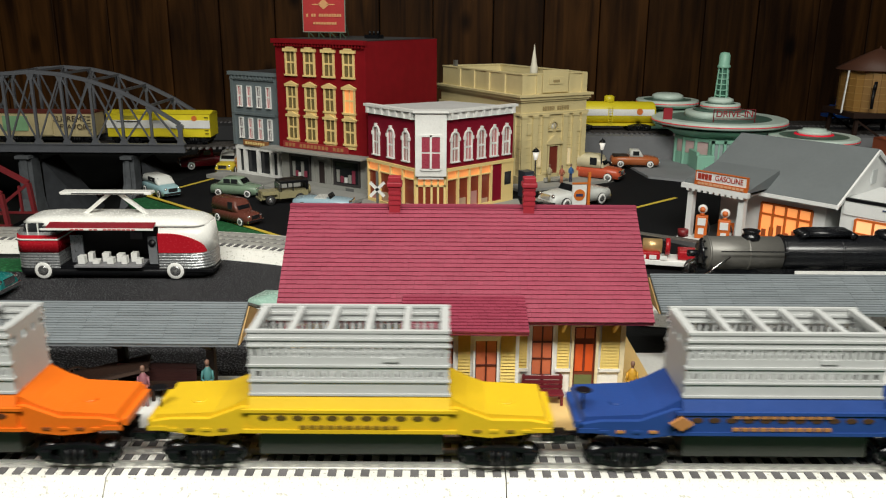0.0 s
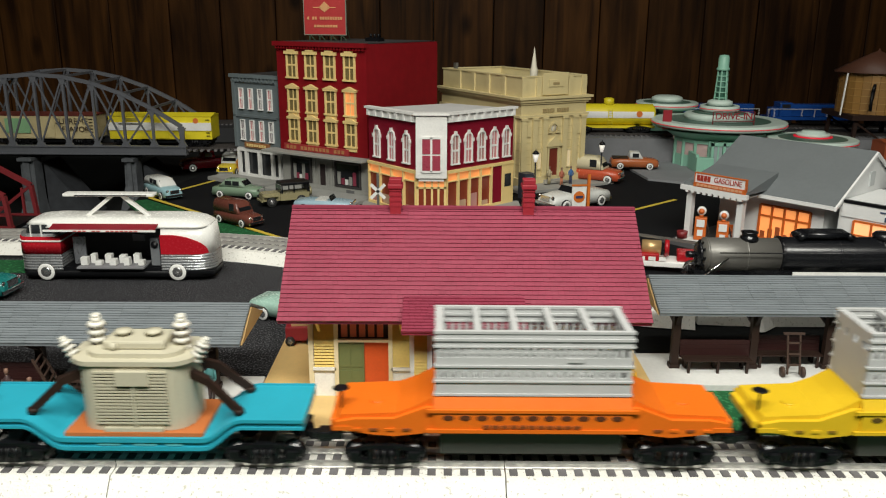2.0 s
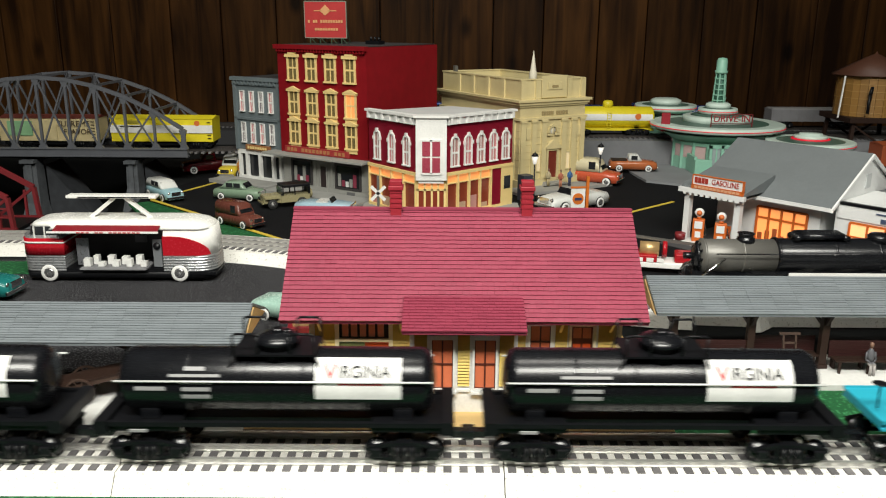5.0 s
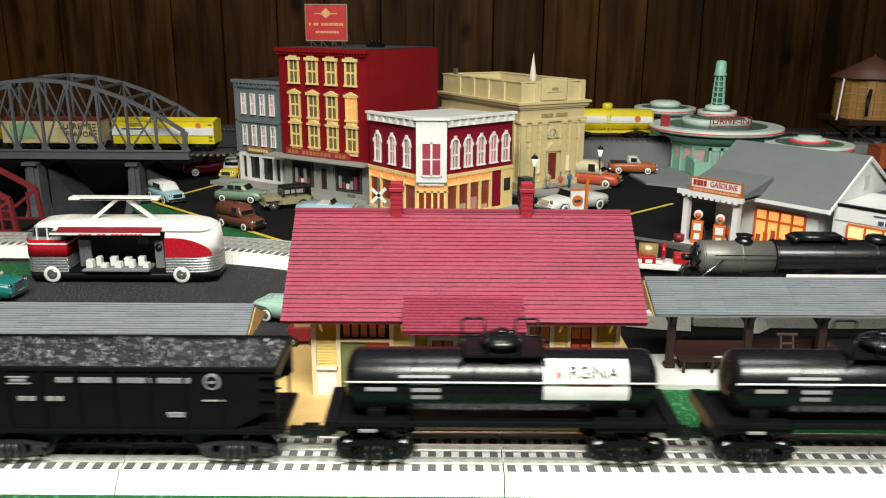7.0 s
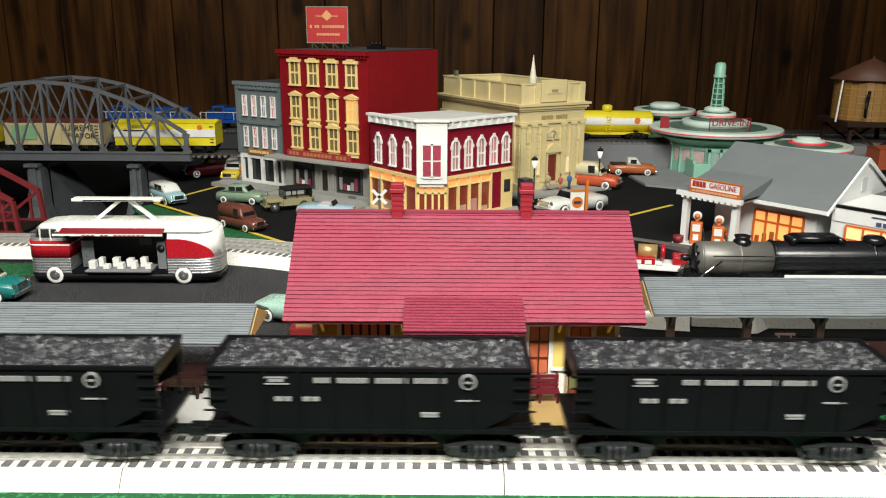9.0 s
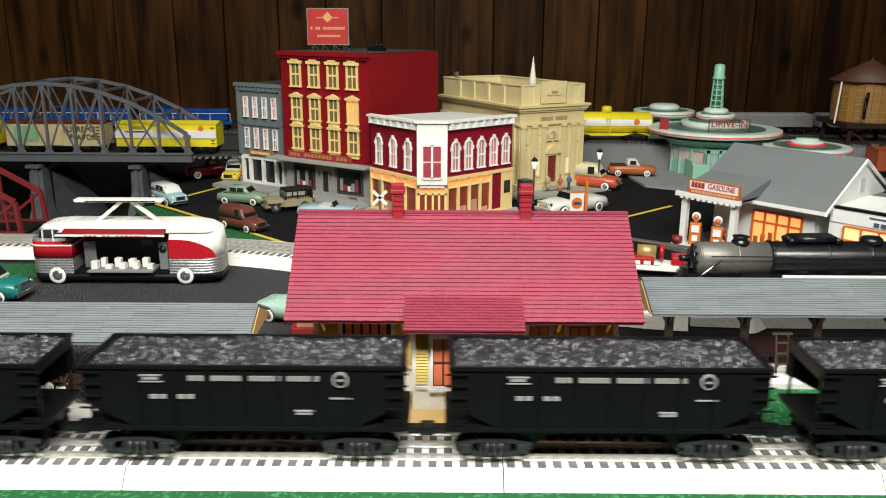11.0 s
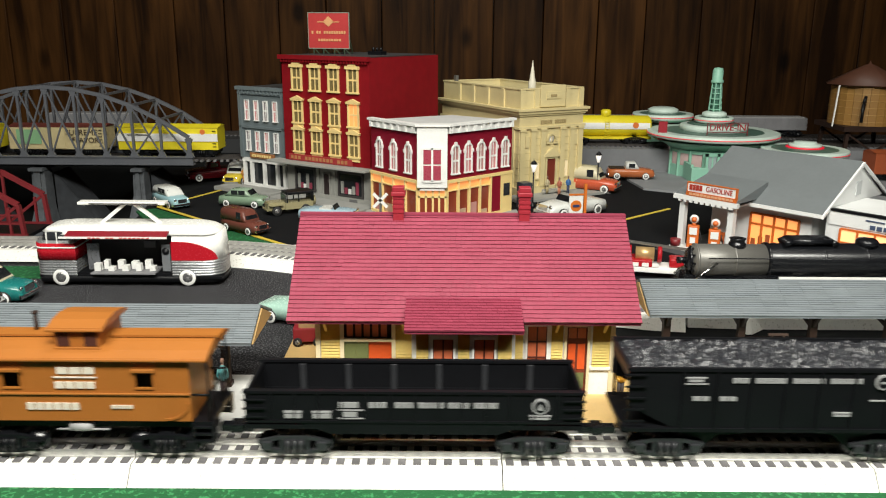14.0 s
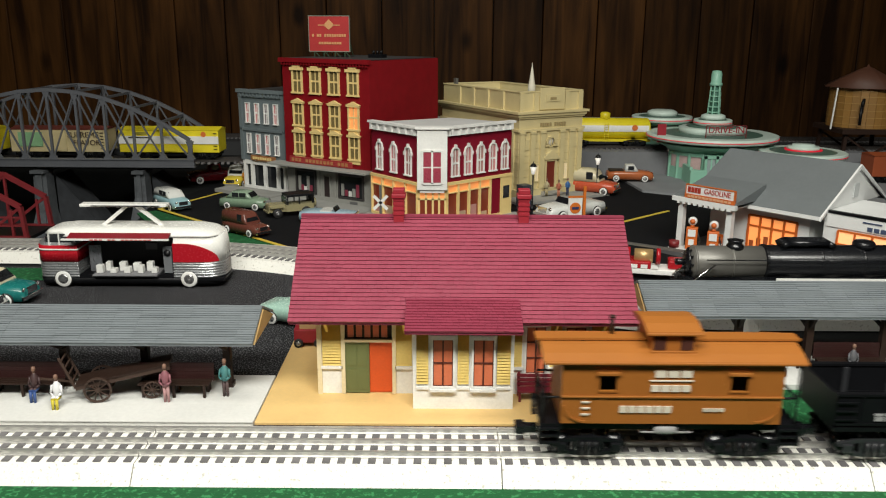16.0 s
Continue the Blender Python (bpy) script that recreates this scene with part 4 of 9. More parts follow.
def tank_car():
    c = thing("tank_car", "black single-dome tank car with white name panel", "freight car", pose(0, 0, CAR_Z), "cars of the front train")
    half = 0.1080
    bm = boxed(-half, half, -0.0075, 0.0075, 0.0165, 0.0235)
    box(bm, -half, half, -0.0245, -0.0215, 0.0255, 0.0285)
    box(bm, -half, half, 0.0215, 0.0245, 0.0255, 0.0285)
    for side in (-1, 1):
        box(bm, side * half - 0.004, side * half + 0.004, -0.0255, 0.0255, 0.0210, 0.0295)
        box(bm, min(side * 0.060, side * half), max(side * 0.060, side * half), -0.0225, 0.0225, 0.0215, 0.0262)
    part("frame", bm, BLACK, c)
    r, zc = 0.0206, 0.0478
    bm = B()
    L = 0.1005
    lathe(bm, [(0.0, -L), (r * 0.55, -L + 0.0012), (r * 0.9, -L + 0.0045), (r, -L + 0.0085), (r, L - 0.0085), (r * 0.9, L - 0.0045), (r * 0.55, L - 0.0012), (0.0, L)], (0, 0, zc), "x", 40)
    part("tank", bm, SATIN, c, "glossy black tank")
    for x in (-0.055, -0.018, 0.018, 0.055):
        bm = B()
        lathe(bm, [(r, -0.0010), (r + 0.0005, -0.0008), (r + 0.0005, 0.0008), (r, 0.0010)], (x, 0, zc), "x", 40)
        part("tank_band", bm, SATIN, c)
    bm = B()
    lathe(bm, [(0.0135, 0.0), (0.0125, 0.0100), (0.0140, 0.0102), (0.0140, 0.0120), (0.0110, 0.0146), (0.0060, 0.0160), (0.0, 0.0164)], (0, 0, zc + 0.0160), "z", 28)
    tube(bm, (0.0, 0.0, zc + 0.0310), (0.0, 0.0, zc + 0.0345), 0.0034, seg=12)
    tube(bm, (0.0060, 0.0, zc + 0.0300), (0.0060, 0.0, zc + 0.0335), 0.0020, seg=10)
    part("dome", bm, SATIN, c)
    for sx in (-1, 1):
        for y in (-0.0150, 0.0150):
            bm = B()
            hoop = [(sx * 0.0290, y, zc + 0.0105), (sx * 0.0250, y, zc + 0.0220), (sx * 0.0250, y, zc + 0.0345), (sx * 0.0235, y, zc + 0.0360), (sx * 0.0115, y, zc + 0.0360), (sx * 0.0100, y, zc + 0.0345), (sx * 0.0100, y, zc + 0.0222)]
            for p, q in zip(hoop, hoop[1:]):
                tube(bm, p, q, 0.0008, seg=6)
            part("dome_railing", bm, BLACK, c)
    bm = B()
    box(bm, -0.0260, 0.0260, -0.0160, 0.0160, zc + 0.0215, zc + 0.0228)
    part("dome_platform", bm, BLACK, c)
    bm = B()
    for y in (-0.0216, 0.0216):
        tube(bm, (-L + 0.002, y, zc + 0.0070), (L - 0.002, y, zc + 0.0070), 0.0007, seg=6)
    part("hand_rail", bm, mat("pale_wire", (0.7, 0.7, 0.68), 0.35), c, "bright wire hand rail")
    # panels and lettering follow the curve of the tank
    def patch(x0, x1, a0, a1, rr, n=10):
        b = B()
        rows = []
        for k in range(n + 1):
            a = radians(a0 + (a1 - a0) * k / n)
            y, z = -math.cos(a) * rr, math.sin(a) * rr
            rows.append((b.verts.new((x0, y, zc + z)), b.verts.new((x1, y, zc + z))))
        for p, q in zip(rows, rows[1:]):
            b.faces.new((p[0], p[1], q[1], q[0])).smooth = True
        return b
    part("name_panel", patch(0.0255, 0.0790, -13, 62, r + 0.0006), LETTER, c, "white panel with red and black name")
    for x, ch, m in ((0.0350, "V", mat("red_letters", (0.45, 0.03, 0.03), 0.6)),):
        lettering("letter", ch, 0.0132, c, pose(x, -(r + 0.0012) * math.cos(0.60), zc + (r + 0.0012) * math.sin(0.60), 55.6, 0, 0), m, 0.0002)
    lettering("lettering", "IRGINIA", 0.0108, c, pose(0.0560, -(r + 0.0012) * math.cos(0.60), zc + (r + 0.0012) * math.sin(0.60), 55.6, 0, 0), BLACK, 0.0002, "name in black letters", 0.86)
    part("swash", patch(0.0400, 0.0680, 13, 17, r + 0.0010, 3), MATS["red_letters"], c)
    for a in ((-0.0860, -0.0670, 2, 9), (-0.0650, -0.0335, 25, 30), (-0.0560, -0.0430, 36, 43), (-0.0590, -0.0375, 13, 18), (-0.0570, -0.0390, 1, 8), (-0.0570, -0.0390, -13, -5)):
        part("lettering", patch(*a, r + 0.0006, 4), mat("grey_letters", (0.29, 0.29, 0.29), 0.6), c)
    bars("plate", [(-0.090, -0.079, 0.0226, 0.0242)], c, mat("grey_letters", (0.29, 0.29, 0.29), 0.6), -0.0256)
    for x in (-0.080, 0.080):
        part("saddle", boxed(x - 0.006, x + 0.006, -0.016, 0.016, 0.0260, 0.0340, bevel=0.001), SATIN, c)
    truck(c, -0.0810)
    truck(c, 0.0810)
    coupler(c, -half - 0.002, -1)
    coupler(c, half + 0.002, 1)
    return c


def coal_heap(name, x0, x1, w, z, seed):
    """Lumps of coal heaped in a hopper: a rough faceted sheet."""
    rnd = random.Random(seed)
    bm = B()
    nx, ny = 110, 26
    g = []
    for i in range(nx + 1):
        u = i / nx
        row = []
        for j in range(ny + 1):
            v = j / ny * 2 - 1
            hump = (1 - v * v) ** 0.5 * 0.0045 * (0.75 + 0.25 * math.cos((u - 0.5) * 12)) * min(1, min(u, 1 - u) * 12)
            row.append(bm.verts.new((x0 + (x1 - x0) * u + rnd.uniform(-0.0007, 0.0007), v * w + rnd.uniform(-0.0007, 0.0007), z + hump + (rnd.uniform(-0.0019, 0.0021) if 0 < i < nx and 0 < j < ny else 0))))
        g.append(row)
    for i in range(nx):
        for j in range(ny):
            if (i + j) % 2:
                bm.faces.new((g[i][j], g[i + 1][j], g[i + 1][j + 1]))
                bm.faces.new((g[i][j], g[i + 1][j + 1], g[i][j + 1]))
            else:
                bm.faces.new((g[i][j], g[i + 1][j], g[i][j + 1]))
                bm.faces.new((g[i + 1][j], g[i + 1][j + 1], g[i][j + 1]))
    return tagged(new(name, mesh_of(name, bm, mat("coal", (0.022, 0.023, 0.027), 0.26, scale=120, var=0.5, bump=0.3))), "heaped load of shiny black coal lumps", "coal", "", "stuff")


def hopper_car():
    c = thing("hopper_car", "black open-top hopper car with white lettering", "freight car", pose(0, 0, CAR_Z), "cars of the front train")
    half, w, top, low = 0.1010, 0.0265, 0.0652, 0.0240
    for y in (-w, w - 0.0016):
        bm = B()
        prism(bm, [(-half, top), (half, top), (half, 0.0400), (half - 0.030, 0.0240), (half - 0.046, 0.0195), (half - 0.066, 0.0195), (0.008, low - 0.002), (-0.008, low - 0.002), (-half + 0.066, 0.0195), (-half + 0.046, 0.0195), (-half + 0.030, 0.0240), (-half, 0.0400)], y, y + 0.0016)
        part("side", bm, BLACK, c)
    for sx in (-1, 1):
        bm = B()
        prism(bm, [(sx * half, top), (sx * (half - 0.0016), top), (sx * (half - 0.032), 0.0260), (sx * (half - 0.034), 0.0240)], -w + 0.0016, w - 0.0016)
        box(bm, min(sx * half, sx * (half - 0.0016)), max(sx * half, sx * (half - 0.0016)), -w, w, top - 0.008, top)
        part("end_slope", bm, BLACK, c)
    bm = B()
    for y in (-w - 0.0012, w - 0.0010):
        box(bm, -half - 0.0008, half + 0.0008, y, y + 0.0022, top - 0.0014, top + 0.0010)
        box(bm, -half, half, y, y + 0.0022, 0.0215, 0.0240)
    for sx in (-1, 1):
        box(bm, min(sx * (half - 0.0008), sx * (half + 0.0010)), max(sx * (half - 0.0008), sx * (half + 0.0010)), -w, w, top - 0.0012, top + 0.0009)
    part("rim", bm, BLACK, c)
    for k in range(7):
        x = -0.0660 + k * 0.0220
        part("rib", boxed(x - 0.0008, x + 0.0008, -w - 0.0013, -w, 0.0240, top - 0.0014), BLACK, c)
    for x in (-0.050, 0.050):
        bm = B()
        prism(bm, [(x - 0.020, 0.0230), (x + 0.020, 0.0230), (x + 0.004, 0.0080), (x - 0.004, 0.0080)], -0.0190, 0.0190)
        part("hopper_bay", bm, BLACK, c)
    part("centre_sill", boxed(-half, half, -0.005, 0.005, 0.0150, 0.0230), BLACK, c)
    for sx in (-1, 1):
        bm = boxed(min(sx * (half - 0.028), sx * (half + 0.003)), max(sx * (half - 0.028), sx * (half + 0.003)), -w, w, 0.0215, 0.0245)
        for z in (0.0290, 0.0370, 0.0450, 0.0530, 0.0610):
            x = sx * (half - 0.004)
            box(bm, x - 0.0070, x + 0.0070, -w - 0.0022, -w - 0.0012, z, z + 0.0011)
        for y in (-0.022, 0.022):
            beam(bm, (sx * (half - 0.002), y, 0.0240), (sx * (half - 0.002), y, 0.0600), 0.0016, 0.0016)
        part("end_platform", bm, BLACK, c)
    y = -w - 0.0004
    rows = [(-0.0650, -0.0515, 0.0590, 0.0598), (-0.0630, -0.0535, 0.0566, 0.0582), (-0.0660, -0.0505, 0.0548, 0.0554), (-0.0595, -0.0540, 0.0436, 0.0463), (-0.0530, -0.0490, 0.0436, 0.0463), (-0.0420, -0.0370, 0.0436, 0.0463), (-0.0360, -0.0315, 0.0436, 0.0463), (0.0545, 0.0685, 0.0438, 0.0446), (0.0320, 0.0450, 0.0348, 0.0360), (0.0325, 0.0445, 0.0330, 0.0342)]
    for x0, x1, n in ((-0.0345, -0.0240, 3), (-0.0200, 0.0, 7), (0.0040, 0.0245, 6), (0.0280, 0.0485, 7)):
        d = (x1 - x0) / n
        rows += [(x0 + d * q, x0 + d * (q + 0.80), 0.0560, 0.0592) for q in range(n)]
    bars("lettering", rows, c, mat("grey_letters", (0.29, 0.29, 0.29), 0.6), y)
    bm = B()
    tube(bm, (0.0615, y - 0.0012, 0.0572), (0.0615, y + 0.0004, 0.0572), 0.0052, seg=24)
    part("emblem", bm, mat("grey_letters", (0.29, 0.29, 0.29)), c, "round grey emblem")
    bm = B()
    tube(bm, (0.0615, y - 0.0015, 0.0572), (0.0615, y - 0.0011, 0.0572), 0.0038, seg=24)
    part("emblem_field", bm, BLACK, c)
    bars("emblem_bar", [(0.0592, 0.0638, 0.0565, 0.0580)], c, mat("grey_letters", (0.29, 0.29, 0.29)), y - 0.0015, 0.0003)
    # trucks in a lighter black than the body
    truck(c, -0.0720, mat("worn_black_truck", (0.026, 0.027, 0.030), 0.35))
    truck(c, 0.0720, MATS["worn_black_truck"])
    coupler(c, -half - 0.001, -1)
    coupler(c, half + 0.001, 1)
    return c


def gondola_car():
    c = thing("gondola_car", "black open gondola car with white lettering", "freight car", pose(0, 0, CAR_Z), "cars of the front train")
    half, w, top = 0.1095, 0.0265, 0.0468
    part("floor_plate", boxed(-half, half, -w, w, 0.0215, 0.0245), BLACK, c)
    for y in (-w, w - 0.0020):
        bm = B()
        prism(bm, [(-half, top), (half, top), (half, 0.0270), (half - 0.035, 0.0255), (half - 0.055, 0.0180), (-half + 0.055, 0.0180), (-half + 0.035, 0.0255), (-half, 0.0270)], y, y + 0.0020)
        box(bm, -half - 0.0008, half + 0.0008, y - 0.0010, y + 0.0030, top, top + 0.0018)
        box(bm, -half, half, y - 0.0008, y + 0.0024, 0.0262, 0.0278)
        part("side", bm, BLACK, c)
    for x in (-half, half - 0.002):
        part("end", boxed(x, x + 0.002, -w + 0.002, w - 0.002, 0.0240, top), BLACK, c)
    for k in range(13):
        x = -0.0930 + k * 0.0155
        part("rib", boxed(x - 0.0006, x + 0.0006, -w - 0.0011, -w, 0.0280, top), BLACK, c)
    for k in range(6):
        x = -0.082 + k * 0.032
        # inner ribs in the same lighter black as the trucks
        part("inner_rib", boxed(x, x + 0.0040, w - 0.0036, w - 0.0020, 0.0245, top - 0.001, bevel=0.0004), mat("worn_black_truck", (0.026, 0.027, 0.030), 0.35), c)
    for sx in (-1, 1):
        bm = B()
        for z in (0.0300, 0.0360, 0.0420):
            x = sx * (half - 0.006)
            box(bm, x - 0.0070, x + 0.0070, -w - 0.0020, -w - 0.0010, z, z + 0.0011)
        part("ladder", bm, BLACK, c)
    y = -w - 0.0004
    rows = [(-0.0842, -0.0727, 0.0331, 0.0346), (-0.0838, -0.0730, 0.0296, 0.0323), (-0.0660, -0.0536, 0.0331, 0.0346), (-0.0656, -0.0540, 0.0296, 0.0323), (-0.0485, -0.0362, 0.0372, 0.0408), (-0.0490, -0.0328, 0.0350, 0.0356), (-0.0470, -0.0372, 0.0308, 0.0340), (-0.0490, -0.0328, 0.0292, 0.0298)]
    for x0, x1, n in ((-0.0292, -0.0171, 3), (-0.0122, 0.0, 4), (0.0030, 0.0197, 6), (0.0221, 0.0362, 4), (0.0388, 0.0543, 6)):
        d = (x1 - x0) / n
        rows += [(x0 + d * k, x0 + d * (k + 0.78), 0.0372, 0.0408) for k in range(n)]
    rows += [(0.0745, 0.0885, 0.0316, 0.0326), (0.0752, 0.0878, 0.0294, 0.0308)]
    bars("lettering", rows, c, MATS["grey_letters"], y)
    bm = B()
    tube(bm, (0.0815, y - 0.0010, 0.0388), (0.0815, y + 0.0004, 0.0388), 0.0054, seg=24)
    part("emblem", bm, MATS["grey_letters"], c, "round grey emblem")
    bm = B()
    tube(bm, (0.0815, y - 0.0013, 0.0388), (0.0815, y - 0.0009, 0.0388), 0.0041, seg=24)
    part("emblem_field", bm, BLACK, c)
    bm = B()
    prism(bm, [(0.0793, 0.0366), (0.0837, 0.0366), (0.0815, 0.0412)], y - 0.0016, y - 0.0012)
    part("emblem_mark", bm, MATS["grey_letters"], c)
    truck(c, -0.0790, MATS["worn_black_truck"])
    truck(c, 0.0790, MATS["worn_black_truck"])
    coupler(c, -half - 0.001, -1)
    coupler(c, half + 0.001, 1)
    return c


def caboose():
    br = mat("caboose_brown", (0.32, 0.112, 0.020), 0.42, scale=50, var=0.06)
    c = thing("caboose", "orange-brown caboose with cupola and white lettering", "caboose", pose(0, 0, CAR_Z), "cars of the front train")
    hx, w = 0.0722, 0.0248
    z0, z1 = 0.0255, 0.0688
    wins = [(-0.0478, -0.0366, 0.0490, 0.0605), (0.0375, 0.0487, 0.0490, 0.0605)]
    for y in (-w, w - 0.0015):
        xs = -hx
        for a, b, za, zb in wins:
            for x0, x1, za_, zb_ in ((xs, a, z0, z1), (a, b, z0, za), (a, b, zb, z1)):
                part("side_panel", boxed(x0, x1, y, y + 0.0015, za_, zb_), br, c)
            xs = b
        part("side_panel", boxed(xs, hx, y, y + 0.0015, z0, z1), br, c)
    # scribed board joints on the side
    joint = mesh_of("board_joint", boxed(-0.00012, 0.00012, -w - 0.00025, -w + 0.0002, z0 + 0.001, z1 - 0.003), br)
    for k in range(46):
        x = -hx + 0.0016 + k * (2 * hx - 0.0032) / 45
        if not any(a - 0.002 < x < b + 0.002 for a, b, _, _ in wins):
            more(joint, "board_joint", c, pose(x, 0, 0))
    for x in (-hx, hx - 0.0015):
        part("end_wall", boxed(x, x + 0.0015, -w + 0.0015, w - 0.0015, z0, z1), br, c)
    for a, b, za, zb in wins:
        win = thing("window", "", "")
        win.parent = c
        part("window_hood", boxed(a - 0.0020, b + 0.0020, -w - 0.0024, -w, zb - 0.0004, zb + 0.0018, bevel=0.0004), br, win)
        bm = B()
        for q in ((a - 0.001, a, za - 0.001, zb), (b, b + 0.001, za - 0.001, zb), (a, b, za - 0.001, za)):
            box(bm, q[0], q[1], -w - 0.0008, -w + 0.0005, q[2], q[3])
        part("window_frame", bm, br, win)
    part("interior", boxed(-hx + 0.002, hx - 0.002, -0.010, 0.010, z0, z1), mat("caboose_dark", (0.05, 0.012, 0.006), 0.7), c)
    part("belt_rail", boxed(-hx - 0.0004, hx + 0.0004, -w - 0.0014, -w, 0.0441, 0.0456, bevel=0.0004), br, c)
    part("letter_board", boxed(-hx, hx, -w - 0.0010, -w + 0.0003, 0.0670, 0.0688), br, c)
    bm = B()
    arch = [(-0.0282, 0.0688), (-0.0276, 0.0704), (-0.0200, 0.0732), (-0.0105, 0.0757), (0.0, 0.0766), (0.0105, 0.0757), (0.0200, 0.0732), (0.0276, 0.0704), (0.0282, 0.0688)]
    prism(bm, arch, -0.0850, 0.0850, "x")
    part("roof", bm, br, c, "curved brown roof")
    for y in (-0.0290, 0.0276):
        part("eave_rail", boxed(-0.0852, 0.0852, y, y + 0.0014, 0.0684, 0.0702, bevel=0.0005), br, c)
    part("running_board", boxed(-0.0880, 0.0880, -0.0062, 0.0062, 0.0768, 0.0782), br, c)
    part("cupola", boxed(-0.0142, 0.0142, -0.0185, 0.0185, 0.0700, 0.0862), br, c)
    for x in (-0.0128, 0.0048):
        part("cupola_window", boxed(x, x + 0.0080, -0.0189, -0.0180, 0.0752, 0.0845), MATS["caboose_dark"], c)
    part("cupola_sill", boxed(-0.0150, 0.0150, -0.0200, -0.0184, 0.0728, 0.0746, bevel=0.0004), br, c)
    bm = B()
    prism(bm, [(-0.0212, 0.0862), (-0.0206, 0.0882), (-0.0110, 0.0908), (0.0, 0.0918), (0.0110, 0.0908), (0.0206, 0.0882), (0.0212, 0.0862)], -0.0182, 0.0182, "x")
    part("cupola_roof", bm, br, c)
    part("cupola_eave", boxed(-0.0184, 0.0184, -0.0222, -0.0208, 0.0858, 0.0876, bevel=0.0005), br, c)
    bm = B()
    tube(bm, (-0.0360, 0.003, 0.0760), (-0.0360, 0.003, 0.0775), 0.0034, 0.0026, seg=12)
    tube(bm, (-0.0360, 0.003, 0.0770), (-0.0360, 0.003, 0.0905), 0.0014, seg=10)
    tube(bm, (-0.0360, 0.003, 0.0895), (-0.0360, 0.003, 0.0910), 0.0022, seg=10)
    part("smoke_jack", bm, BROWN, c)
    for sx in (-1, 1):
        e = 0.0832
        bm = boxed(min(sx * 0.0705, sx * (e + 0.002)), max(sx * 0.0705, sx * (e + 0.002)), -0.0235, 0.0235, 0.0215, 0.0245)
        part("end_platform", bm, BLACK, c)
        for y in (-0.022, 0.022):
            bm = B()
            tube(bm, (sx * e, y, 0.0245), (sx * e, y, 0.0690), 0.0009, seg=6)
            tube(bm, (sx * e, y, 0.0430), (sx * hx, y, 0.0430), 0.0008, seg=6)
            part("corner_post", bm, BLACK, c)
            bm = B()
            for z in (0.0105, 0.0155, 0.0205):
                box(bm, sx * 0.0790 - 0.0062, sx * 0.0790 + 0.0062, y - 0.0034, y + 0.0034, z, z + 0.0012)
            for k in (-0.0064, 0.0064):
                box(bm, sx * 0.0790 + k - 0.0006, sx * 0.0790 + k + 0.0006, y - 0.0034, y + 0.0034, 0.0100, 0.0240)
            part("end_steps", bm, BLACK, c)
        bm = B()
        tube(bm, (sx * e, -0.022, 0.0430), (sx * e, 0.022, 0.0430), 0.0008, seg=6)
        for y in (-0.014, -0.007, 0.007, 0.014):
            tube(bm, (sx * e, y, 0.0240), (sx * e, y, 0.0430), 0.0006, seg=6)
        part("end_railing", bm, BLACK, c)
        bm = B()
        for k in range(10):
            a0, a1 = radians(90 * k / 10), radians(90 * (k + 1) / 10)
            cx, cz = sx * 0.0555, 0.0385
            beam(bm, (cx + sx * 0.0150 * math.cos(a0), -w - 0.0005, cz - 0.0115 * math.sin(a0)), (cx + sx * 0.0150 * math.cos(a1), -w - 0.0005, cz - 0.0115 * math.sin(a1)), 0.0012, 0.0014)
        part("tool_box_rim", bm, br, c)
    part("underframe", boxed(-hx, hx, -0.018, 0.018, 0.0180, 0.0255), BLACK, c)
    bm = B()
    lathe(bm, [(0.0, -0.0075), (0.0030, -0.0070), (0.0034, 0.0), (0.0030, 0.0070), (0.0, 0.0075)], (-0.002, -0.0215, 0.0200), "x", 14)
    tube(bm, (-0.018, -0.0215, 0.0178), (0.016, -0.0215, 0.0178), 0.0007, seg=6)
    part("air_tank", bm, mat("grey_letters", (0.29, 0.29, 0.29), 0.6), c, "grey air tank and rod")
    pale = mat("cream_letters", (0.62, 0.56, 0.46), 0.6)
    yf = -w - 0.0005
    for k in range(3):
        x = -0.0122 + k * 0.0084
        bars("letter_bar", [(x, x + 0.0072, 0.0588, 0.0634)], c, pale, yf)
    bars("letter_rule", [(-0.0152, 0.0128, 0.0560, 0.0567)], c, pale, yf)
    for k in range(4):
        x = -0.0142 + k * 0.0066
        bars("letter_bar", [(x, x + 0.0056, 0.0488, 0.0532)], c, pale, yf)
    for k in range(6):
        x = -0.0340 + k * 0.0058
        bars("letter_bar", [(x, x + 0.0048, 0.0338, 0.0384)], c, pale, yf)
    for k in range(4):
        x = 0.0207 + k * 0.0036
        bars("letter_bar", [(x, x + 0.0028, 0.0348, 0.0370)], c, pale, yf)
    for z in (0.0405, 0.0362, 0.0318):
        bars("letter_bar", [(-0.0590, -0.0535, z, z + 0.0010)], c, pale, yf)
    truck(c, -0.0525)
    truck(c, 0.0525)
    coupler(c, -0.0842, -1)
    coupler(c, 0.0842, 1)
    return c


